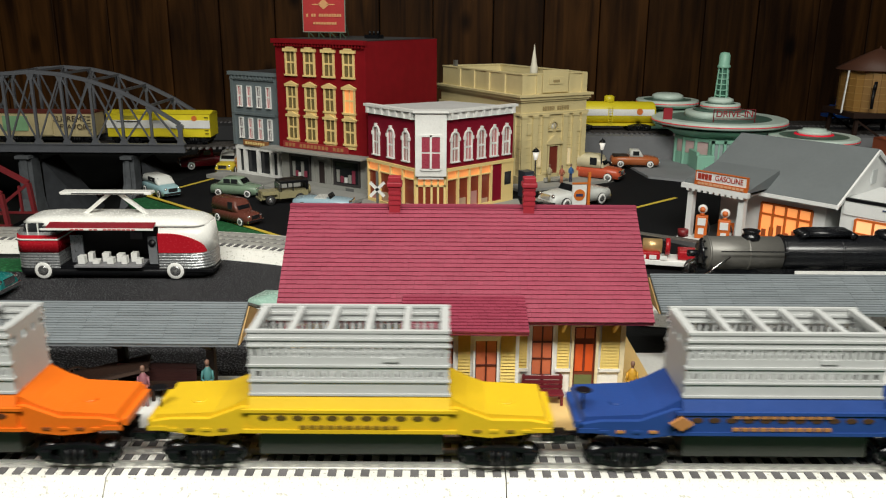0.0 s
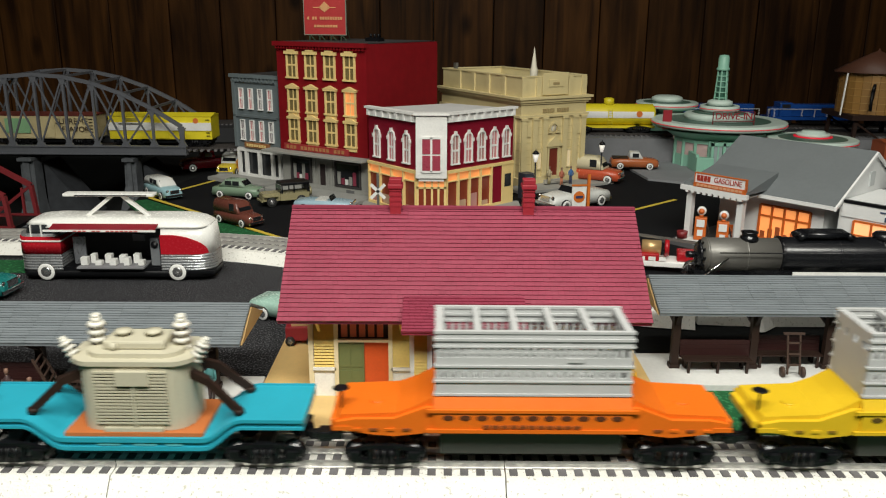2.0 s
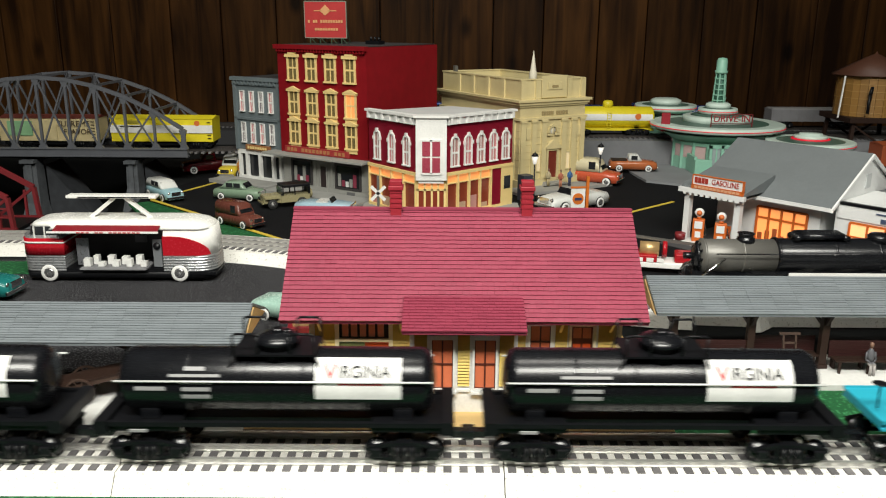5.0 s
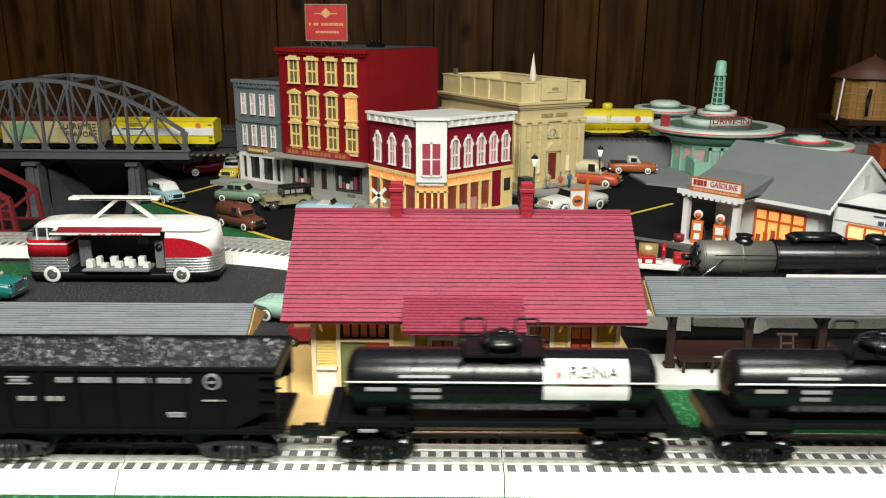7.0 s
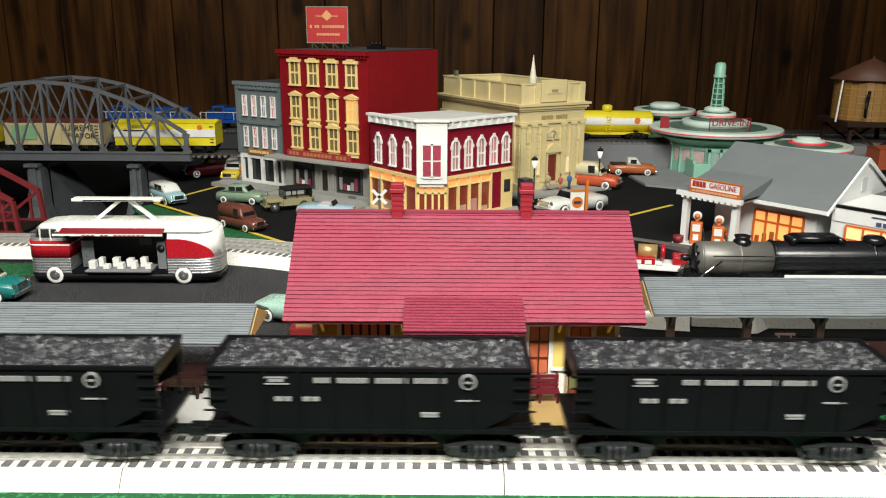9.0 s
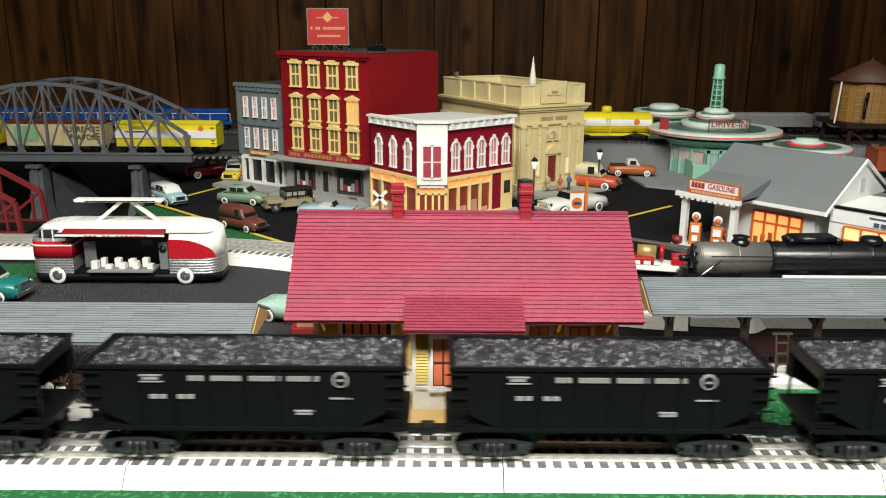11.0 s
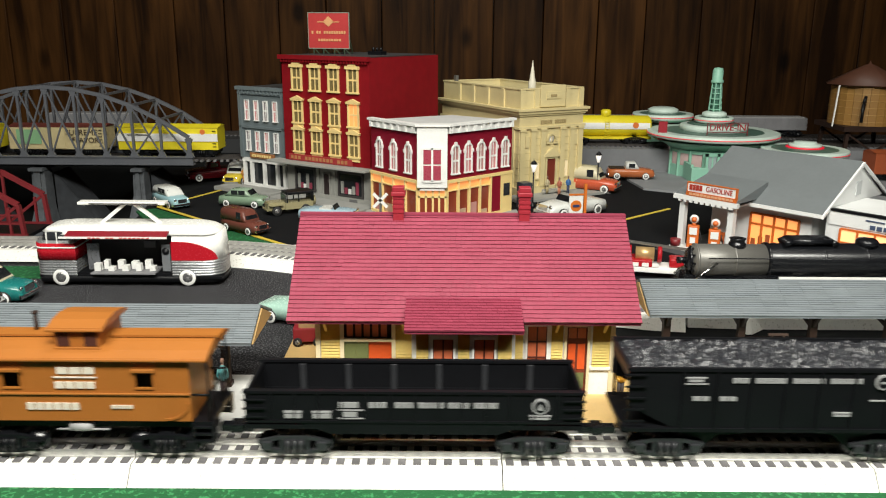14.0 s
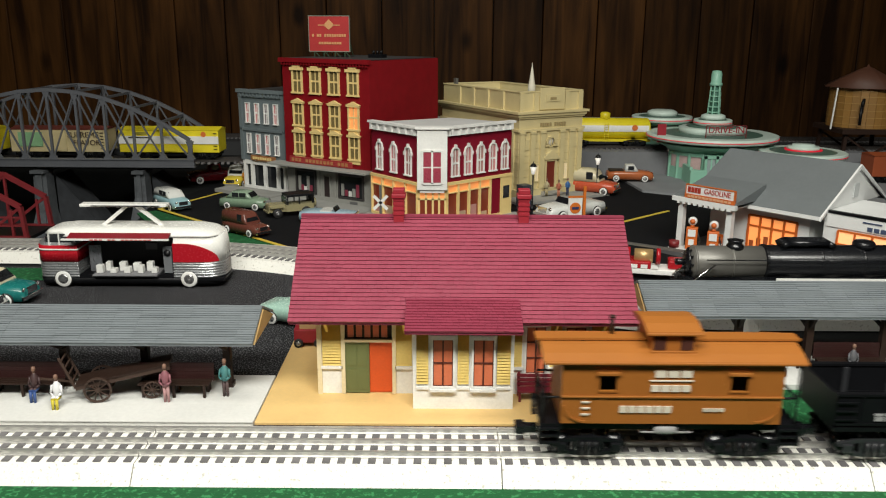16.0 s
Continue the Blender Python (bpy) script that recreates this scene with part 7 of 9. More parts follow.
    for x in (x0 + 0.005,):
        bm = B()
        tube(bm, (x - 0.001, yf - 0.006, 0.005), (x - 0.001, yf - 0.006, 0.014), 0.0065, 0.0070, seg=14)
        part("planter", bm, mat("planter_red", (0.18, 0.012, 0.015), 0.5), g)
    # forecourt pad
    part("pad", boxed(-L - 0.03, 0.06, yf - 0.03, W + 0.08, -0.0015, 0.0005), mat("forecourt", (0.05, 0.05, 0.052), 0.8), g)
    M = g.matrix_basis

    def pump(px, py, name_label):
        q = M @ Vector((px, py, 0.005))
        p = thing("gas_pump", name_label, "gas pump", pose(q.x, q.y, q.z, 0, 0, -20), "gas pumps")
        part("cabinet", boxed(-0.0075, 0.0075, -0.005, 0.005, 0, 0.030, bevel=0.001), OR, p)
        part("dial", boxed(-0.0050, 0.0050, -0.0060, -0.0048, 0.0180, 0.0275), GWALL, p)
        part("plate", boxed(-0.0035, 0.0035, -0.0058, -0.0048, 0.006, 0.014), GWALL, p)
        bm = B()
        tube(bm, (0, 0, 0.030), (0, 0, 0.033), 0.0028, seg=10)
        part("neck", bm, OR, p)
        bm = B()
        lathe(bm, [(0.0, -0.0026), (0.0052, -0.0020), (0.0060, 0.0), (0.0052, 0.0020), (0.0, 0.0026)], (0, 0, 0.0385), "y", 20)
        part("globe", bm, GWALL, p, "white globe")
        bm = B()
        lathe(bm, [(0.0, 0.0), (0.0036, 0.0), (0.0036, 0.0006), (0.0, 0.0006)], (0, -0.0032, 0.0385), "y", 16)
        part("emblem", bm, OR, p)
        bm = B()
        pts = [Vector((0.0078, -0.002, 0.024)), Vector((0.011, -0.004, 0.012)), Vector((0.0078, -0.004, 0.005))]
        for u, v in zip(pts, pts[1:]):
            tube(bm, u, v, 0.0008, seg=6)
        part("hose", bm, RUBBER, p)

    pump(x0 + 0.024, yf + 0.004, "orange gas pump with white globe under the canopy")
    pump(x1 - 0.026, yf + 0.004, "orange gas pump with white globe under the canopy")
    q = M @ Vector(((x0 + x1) / 2 + 0.004, yf + 0.030, 0.0005))
    r = thing("oil_rack", "orange oil can rack beside the pumps", "oil rack", pose(q.x, q.y, q.z, 0, 0, -25))
    part("rack", boxed(-0.009, 0.009, -0.005, 0.005, 0, 0.004), OR, r)
    part("rack_back", boxed(-0.009, 0.009, 0.003, 0.005, 0.004, 0.024), OR, r)
    for k in range(3):
        for j in range(2):
            bm = B()
            tube(bm, (-0.006 + k * 0.006, -0.001, 0.0042 + j * 0.009), (-0.006 + k * 0.006, -0.001, 0.012 + j * 0.009), 0.0026, seg=10)
            part("can", bm, OR if j else GWALL, r)


filling_station()


# ---- arch bridge and the standing train on it ----
def arch_bridge():
    b = thing("arch_bridge", "grey plastic arched truss railway bridge", "bridge")
    xs = [-0.455 - 0.0495 * k for k in range(11)]

    def top(x):
        return 0.187 - 1.43 * (x + 0.7025) ** 2

    for y in (0.950, 1.080):
        s = thing("truss", "", "")
        s.parent = b
        part("bottom_chord", boxed(xs[-1] - 0.006, xs[0] + 0.006, y - 0.004, y + 0.004, 0.0525, 0.0635), GREYPAINT, s)
        bm = boxed(xs[-1] - 0.007, xs[0] + 0.007, y - 0.006, y + 0.006, 0.0635, 0.0655)
        box(bm, xs[-1] - 0.007, xs[0] + 0.007, y - 0.006, y + 0.006, 0.0505, 0.0525)
        part("flange", bm, GREYPAINT, s)
        for k in range(10):
            bm = B()
            beam(bm, (xs[k], y, top(xs[k])), (xs[k + 1], y, top(xs[k + 1])), 0.0065, 0.0062)
            part("top_chord", bm, GREYPAINT, s)
            bm = B()
            up = k % 2 == 0
            beam(bm, (xs[k], y, 0.065 if up else top(xs[k])), (xs[k + 1], y, top(xs[k + 1]) if up else 0.065), 0.0026, 0.0029)
            part("diagonal", bm, GREYPAINT, s)
            if 1 <= k <= 8:
                bm = B()
                beam(bm, (xs[k], y, top(xs[k]) if up else 0.065), (xs[k + 1], y, 0.065 if up else top(xs[k + 1])), 0.0022, 0.0026)
                part("diagonal", bm, GREYPAINT, s)
        for k in range(11):
            bm = B()
            w = 0.0078 if k in (0, 10) else 0.0042
            beam(bm, (xs[k], y, 0.060), (xs[k], y, top(xs[k])), 0.005, w, (1, 0, 0))
            part("vertical", bm, GREYPAINT, s)
            bm = B()
            t = top(xs[k])
            prism(bm, [(xs[k] - 0.007, t - 0.002), (xs[k] + 0.007, t - 0.002), (xs[k] + 0.003, t - 0.013), (xs[k] - 0.003, t - 0.013)], y - 0.0026, y + 0.0026)
            part("gusset", bm, GREYPAINT, s)
            bm = B()
            prism(bm, [(xs[k] - 0.008, 0.0655), (xs[k] + 0.008, 0.0655), (xs[k] + 0.003, 0.0740), (xs[k] - 0.003, 0.0740)], y - 0.0026, y + 0.0026)
            part("gusset", bm, GREYPAINT, s)
    for k in range(1, 10):
        bm = B()
        beam(bm, (xs[k], 0.950, top(xs[k])), (xs[k], 1.080, top(xs[k])), 0.004, 0.004)
        if 2 <= k <= 8:
            beam(bm, (xs[k], 0.954, top(xs[k]) - 0.001), (xs[k + 1 if k < 9 else k], 1.076, top(xs[k + 1]) - 0.001), 0.0022, 0.0022)
        part("lateral_brace", bm, GREYPAINT, b)
    part("deck", boxed(xs[-1], xs[0], 0.957, 1.073, 0.0460, 0.0530), mat("dark_deck", (0.02, 0.02, 0.022), 0.7), b)
    for px, w in ((-0.732, 0.0165), (-0.551, 0.0135), (-0.92, 0.0165)):
        p = thing("bridge_pier", "grey stone bridge pier with sloping back", "pier", None, "bridge piers")
        z0 = -0.078 if px < -0.6 else -0.05
        bm = B()
        vs = []
        for z, f in ((z0, 1.75), (z0 + 0.045, 1.12), (0.044, 1.0)):
            vs.append([bm.verts.new((px + i * w * f * 0.7, y, z)) for i, y in ((-1, 0.945 - 0.03 * (f - 1)), (1, 0.945 - 0.03 * (f - 1)), (1, 0.985), (-1, 0.985))])
        bm.faces.new(vs[0][::-1])
        bm.faces.new(vs[2])
        for lo, hi in zip(vs, vs[1:]):
            for i in range(4):
                bm.faces.new((lo[i], lo[(i + 1) % 4], hi[(i + 1) % 4], hi[i]))
        bmesh.ops.bevel(bm, geom=[e for e in bm.edges if abs(e.verts[0].co.z - e.verts[1].co.z) > 0.01], offset=0.006, segments=3, affect="EDGES")
        part("shaft", bm, STONE, p)
        part("cap", boxed(px - w * 0.76, px + w * 0.76, 0.940, 0.992, 0.0385, 0.0438), STONE, p)
        bm = B()
        prism(bm, [(px + w * 0.75, 0.030), (px + w * 0.75, z0), (px + w * 0.75 + 0.085, z0)], 0.985, 1.05)
        part("buttress", bm, mat("dark_stone", (0.028, 0.031, 0.036), 0.85, scale=60, var=0.4), p)


def box_car(x0, x1, y, z, body, label, stripes=(), roofm=None):
    c = thing("box_car", label, "freight car", None, "standing freight cars")
    w = 0.026
    part("body", boxed(x0, x1, y - w, y + w, z, z + 0.0405, bevel=0.0008), body, c)
    bm = B()
    prism(bm, [(y - w - 0.001, z + 0.0405), (y, z + 0.0455), (y + w + 0.001, z + 0.0405)], x0 - 0.001, x1 + 0.001, "x")
    part("roof", bm, roofm or body, c)
    xm = (x0 + x1) / 2
    part("door", boxed(xm - 0.016, xm + 0.016, y - w - 0.0016, y - w, z + 0.002, z + 0.0385), body, c)
    for a, b_, za, zb, m in stripes:
        part("panel", boxed(x0 + a, x0 + b_, y - w - 0.0022, y - w - 0.0003, z + za, z + zb), m, c)
    bm = B()
    for k in range(6):
        box(bm, x1 - 0.0095, x1 - 0.003, y - w - 0.0018, y - w - 0.0008, z + 0.006 + k * 0.0057, z + 0.0072 + k * 0.0057)
    part("ladder", bm, BROWN, c)
    part("underframe", boxed(x0 + 0.004, x1 - 0.004, y - 0.02, y + 0.02, z - 0.007, z), BLACK, c)
    for xx in (x0 + 0.032, x1 - 0.032):
        t = truck(c, xx)
        t.matrix_basis = pose(xx, y, z - 0.0135)
    return c


arch_bridge()
CRM = mat("cream_box_car", (0.55, 0.46, 0.25), 0.5)
LEM = mat("lemon_box_car", (0.72, 0.60, 0.02), 0.45)
TXT = mat("dark_brown_text", (0.05, 0.03, 0.015), 0.6)
c = box_car(-0.797, -0.622, 1.015, 0.0715, CRM, "cream refrigerator box car with dark slogan", ((0.016, 0.060, 0.010, 0.036, mat("pale_green_patch", (0.22, 0.42, 0.22), 0.6)),), mat("red_brown_car_roof", (0.14, 0.03, 0.02), 0.6))
lettering("lettering", "SUPREME", 0.0145, c, pose(-0.662, 0.9868, 0.1025, 90, 0, 0), TXT, 0.0003)
lettering("lettering", "FLAVOR", 0.0135, c, pose(-0.656, 0.9868, 0.0885, 90, 0, 0), TXT, 0.0003)
c = box_car(-0.597, -0.414, 1.015, 0.0715, LEM, "bright yellow box car with white band and round emblem", ((0.0, 0.183, 0.016, 0.030, LETTER), (0.028, 0.052, 0.0325, 0.038, mat("olive_text", (0.28, 0.24, 0.02), 0.6)), (0.018, 0.060, 0.026, 0.0285, mat("olive_text", (0.28, 0.24, 0.02)))))
bm = B()
tube(bm, (-0.441, 0.9866, 0.1050), (-0.441, 0.9876, 0.1050), 0.0048, seg=20)
part("emblem", bm, mat("orange_emblem", (0.62, 0.16, 0.03), 0.5), c)
c = box_car(-0.99, -0.825, 1.015, 0.0715, LEM, "bright yellow box car at the bridge end", ((0.128, 0.150, 0.016, 0.032, TXT),))


def tanker():
    t = thing("tank_car", "yellow and white tank car with dome on the raised track", "freight car", None, "standing freight cars")
    x0, x1, y, zc = 0.245, 0.436, 1.228, 0.094
    bm = B()
    lathe(bm, [(0.0, x0), (0.016, x0 + 0.001), (0.0215, x0 + 0.006), (0.0215, x1 - 0.006), (0.016, x1 - 0.001), (0.0, x1)], (0, y, zc), "x", 28)
    part("tank", bm, LEM, t)
    bm = B()
    lathe(bm, [(0.0105, 0.0), (0.0105, 0.013), (0.007, 0.0155), (0.0, 0.016)], ((x0 + x1) / 2, y, zc + 0.018), "z", 20)
    part("dome", bm, LEM, t)
    rows = []
    bm = B()
    for k in range(7):
        a = radians(-14 + 34 * k / 6)
        rows.append([bm.verts.new((x, y - 0.0222 * math.cos(a), zc + 0.0222 * math.sin(a))) for x in (x0 + 0.006, x1 - 0.006)])
    for p, q in zip(rows, rows[1:]):
        bm.faces.new((p[0], p[1], q[1], q[0])).smooth = True
    part("white_band", bm, LETTER, t)
    bm = B()
    tube(bm, (x1 - 0.036, y - 0.0232, zc + 0.003), (x1 - 0.036, y - 0.0222, zc + 0.003), 0.0062, seg=20)
    part("emblem", bm, MATS["orange_emblem"], t)
    bm = B()
    for xx in ((x0 + x1) / 2 - 0.004, (x0 + x1) / 2 + 0.004):
        beam(bm, (xx, y - 0.0235, 0.070), (xx, y - 0.0235, zc + 0.012), 0.001, 0.001)
    for k in range(7):
        beam(bm, ((x0 + x1) / 2 - 0.004, y - 0.0235, 0.074 + k * 0.005), ((x0 + x1) / 2 + 0.004, y - 0.0235, 0.074 + k * 0.005), 0.0008, 0.0008)
    part("ladder", bm, LEM, t)
    part("frame", boxed(x0 + 0.002, x1 - 0.002, y - 0.021, y + 0.021, 0.068, 0.0725), LEM, t)
    for xx in (x0 + 0.035, x1 - 0.035):
        k = truck(t, xx)
        k.matrix_basis = pose(xx, y, 0.058)


tanker()
box_car(0.84, 1.03, 1.10, 0.0195, mat("rust_orange_car", (0.30, 0.065, 0.02), 0.5), "rust orange box car on the raised track", ())
box_car(-0.36, -0.20, 1.10, 0.071, mat("orange_white_car", (0.42, 0.09, 0.03), 0.5), "orange box car behind the grey store", ((0.0, 0.05, 0.004, 0.018, LETTER),))


# ---- vehicles ----
def wheel_on(parent, x, y, r, w, white=False):
    bm = B()
    lathe(bm, [(r * 0.55, -w / 2), (r * 0.92, -w / 2), (r, -w * 0.3), (r, w * 0.3), (r * 0.92, w / 2), (r * 0.55, w / 2)], (x, y, r), "y", 20)
    t = part("wheel", bm, RUBBER, parent)
    if white:
        for s in (-1, 1):
            bm = B()
            lathe(bm, [(r * 0.56, s * w * 0.50), (r * 0.88, s * w * 0.50), (r * 0.86, s * w * 0.55), (r * 0.56, s * w * 0.55)], (x, y, r), "y", 20)
            part("whitewall", bm, WHITE, t)
    bm = B()
    lathe(bm, [(0.0, -w * 0.66), (r * 0.34, -w * 0.64), (r * 0.54, -w * 0.57), (r * 0.54, w * 0.57), (r * 0.34, w * 0.64), (0.0, w * 0.66)], (x, y, r), "y", 16)
    part("hubcap", bm, mat("dull_hub", (0.30, 0.30, 0.30), 0.28, metal=0.8), t)
    return t


def loft(bm, sections):
    """Skins rings of (y, z) given at successive x."""
    rings = [[bm.verts.new((x, y, z)) for y, z in ring] for x, ring in sections]
    n = len(rings[0])
    for a, b in zip(rings, rings[1:]):
        for k in range(n):
            bm.faces.new((a[k], a[(k + 1) % n], b[(k + 1) % n], b[k])).smooth = True
    bm.faces.new(rings[0][::-1])
    bm.faces.new(rings[-1])


def shell(w, z0, z1, r=0.35):
    """A rounded box section of half-width w."""
    h = z1 - z0
    e = min(w, h) * r
    return [(-w, z0), (-w, z1 - e), (-w + e * 0.3, z1 - e * 0.3), (-w + e, z1), (w - e, z1), (w - e * 0.3, z1 - e * 0.3), (w, z1 - e), (w, z0)]


def car(label, at, L, colour, roof, style="sedan", category="car", white=True):
    """A small model car along x, front at +x."""
    c = thing("model_car" if style not in ("pickup",) else "model_pickup", label, category, at, "model vehicles")
    w, r = L * 0.195, L * 0.078
    h = L * (0.155 if style == "roadster" else 0.18)
    van = style in ("panel", "camper")
    bm = B()
    secs = [(-0.50, 0.80, 0.62), (-0.48, 0.95, 0.86), (-0.30, 1.0, 0.98), (0.0, 1.0, 1.0), (0.25, 0.98, 0.97), (0.44, 0.90, 0.86), (0.50, 0.74, 0.62)]
    loft(bm, [(L * u, shell(w * a, r * 0.75, r * 0.75 + h * b_)) for u, a, b_ in secs])
    part("body", bm, colour, c)
    top = r * 0.75 + h
    if style != "roadster":
        if van:
            cab = [(-0.49, 0.88, 0.82), (-0.46, 0.95, 1.0), (0.06, 0.95, 1.0), (0.14, 0.90, 0.86), (0.22, 0.84, 0.05)]
        elif style == "pickup":
            cab = [(-0.12, 0.82, 0.1), (-0.10, 0.86, 0.95), (0.08, 0.86, 1.0), (0.16, 0.80, 0.1)]
        elif style == "wagon":
            cab = [(-0.49, 0.86, 0.1), (-0.44, 0.88, 0.9), (-0.05, 0.88, 1.0), (0.12, 0.86, 0.95), (0.24, 0.82, 0.05)]
        else:
            cab = [(-0.34, 0.84, 0.05), (-0.22, 0.86, 0.92), (-0.05, 0.86, 1.0), (0.10, 0.86, 0.94), (0.22, 0.82, 0.05)]
        hc = L * (0.20 if van else 0.135)
        bm = B()
        loft(bm, [(L * u, shell(w * a, top - 0.001, top + hc * b_, 0.45)) for u, a, b_ in cab])
        part("cabin", bm, roof, c)
        zl, zh = top + hc * 0.16, top + hc * 0.80
        spans = [(-0.02, 0.10)] if van or style == "pickup" else [(-0.20, -0.06), (-0.04, 0.10)]
        if style == "pickup":
            spans = [(-0.06, 0.07)]
        for s in (-1, 1):
            for u, v in spans:
                y = s * w * (0.96 if van else 0.885)
                part("side_window", boxed(L * u, L * v, min(y, y - s * 0.0008), max(y, y - s * 0.0008), zl, zh), GLASS, c)
        xw = L * (0.215 if not style == "pickup" else 0.155)
        bm = B()
        vs = [bm.verts.new(p) for p in ((xw, -w * 0.70, zl), (xw, w * 0.70, zl), (xw - L * 0.075, w * 0.66, zh), (xw - L * 0.075, -w * 0.66, zh))]
        f = bm.faces.new(vs)
        bmesh.ops.solidify(bm, geom=[f], thickness=0.0008)
        part("windscreen", bm, GLASS, c)
    else:
        part("seat", boxed(-L * 0.12, L * 0.08, -w * 0.75, w * 0.75, top - 0.002, top + 0.0015), roof, c)
        bm = B()
        vs = [bm.verts.new(p) for p in ((L * 0.16, -w * 0.75, top - 0.001), (L * 0.16, w * 0.75, top - 0.001), (L * 0.11, w * 0.68, top + L * 0.07), (L * 0.11, -w * 0.68, top + L * 0.07))]
        f = bm.faces.new(vs)
        bmesh.ops.solidify(bm, geom=[f], thickness=0.0007)
        part("windscreen", bm, GLASS, c)
    if style == "pickup":
        part("bed", boxed(-L * 0.46, -L * 0.14, -w * 0.78, w * 0.78, top - 0.001, top + 0.0008), BROWN, c)
    for s in (-1, 1):
        part("bumper", boxed(min(s * L * 0.485, s * L * 0.515), max(s * L * 0.485, s * L * 0.515), -w * 0.92, w * 0.92, r * 0.9, r * 1.45, bevel=0.0005), CHROME, c)
    part("grille", boxed(L * 0.490, L * 0.506, -w * 0.45, w * 0.45, r * 1.6, r * 2.5), CHROME, c)
    for s in (-1, 1):
        bm = B()
        lathe(bm, [(0.0, 0.0), (r * 0.36, 0.0), (r * 0.30, L * 0.012), (0.0, L * 0.014)], (L * 0.482, s * w * 0.66, r * 2.3), "x", 12)
        part("headlight", bm, CHROME, c)
    for u in (-0.31, 0.31):
        for s in (-1, 1):
            wheel_on(c, L * u, s * w * 0.92, r, w * 0.26, white)
    return c


def paint(name, col):
    return mat(name, col, 0.25, scale=30, var=0.05, bump=0)


CAR = [
    ("pale blue station wagon with white roof on the street", pose(-0.455, 0.832, 0.0018, 0, 0, -48), 0.085, paint("pale_blue", (0.30, 0.48, 0.52)), paint("off_white", (0.66, 0.67, 0.64)), "wagon"),
    ("brown delivery panel van with chrome bumper", pose(-0.290, 0.655, 0.0018, 0, 0, -37), 0.078, paint("cocoa", (0.13, 0.042, 0.03)), paint("cocoa", (0.13, 0.042, 0.03)), "panel"),
    ("sage green sedan parked at the kerb", pose(-0.332, 0.830, 0.0018, 0, 0, -14), 0.082, paint("sage", (0.20, 0.29, 0.20)), paint("sage_roof", (0.24, 0.33, 0.24)), "sedan"),
    ("pale blue and white convertible behind the station", pose(-0.178, 0.732, 0.0018, 0, 0, -10), 0.090, paint("sky", (0.33, 0.47, 0.55)), paint("off_white", (0.66, 0.67, 0.64)), "roadster"),
    ("long white convertible parked near the bank", pose(0.205, 0.778, 0.0018, 0, 0, 214), 0.118, paint("off_white", (0.66, 0.67, 0.64)), paint("grey_seat", (0.30, 0.31, 0.31)), "roadster"),
    ("rust orange hot rod pickup with white cab roof", pose(0.368, 1.090, 0.006, 0, 0, -4), 0.090, paint("rod_orange", (0.42, 0.12, 0.04)), paint("off_white", (0.66, 0.67, 0.64)), "pickup"),
    ("cream and coral panel van beside the bank", pose(0.272, 0.985, 0.0018, 0, 0, -28), 0.104, paint("van_coral", (0.52, 0.09, 0.04)), paint("van_cream", (0.62, 0.56, 0.38)), "panel"),
    ("dark red pickup truck near the bridge end", pose(-0.450, 1.075, 0.0018, 0, 0, 205), 0.100, paint("dark_red", (0.20, 0.012, 0.018)), paint("dark_red", (0.20, 0.012, 0.018)), "pickup"),
    ("white and yellow camper van with a serving window", pose(-0.392, 1.040, 0.0018, 0, 0, 262), 0.094, paint("van_yellow", (0.66, 0.50, 0.05)), paint("off_white", (0.66, 0.67, 0.64)), "camper"),
    ("teal sedan with cream roof on the gritty lot", pose(-0.498, 0.342, 0.0015, 0, 0, -6), 0.098, paint("teal", (0.012, 0.15, 0.14)), paint("cream_roof", (0.66, 0.60, 0.42)), "sedan"),
    ("white and red car on the gritty lot", pose(-0.512, 0.298, 0.0015, 0, 0, -4), 0.096, paint("off_white", (0.66, 0.67, 0.64)), paint("dark_red", (0.20, 0.012, 0.018)), "roadster"),
    ("mint and white convertible behind the shelter", pose(-0.140, 0.276, 0.0015, 0, 0, -24), 0.095, paint("mint", (0.34, 0.52, 0.44)), paint("off_white", (0.66, 0.67, 0.64)), "roadster"),
]
for label, at, L, m, roof, style in CAR:
    car(label, at, L, m, roof, style)


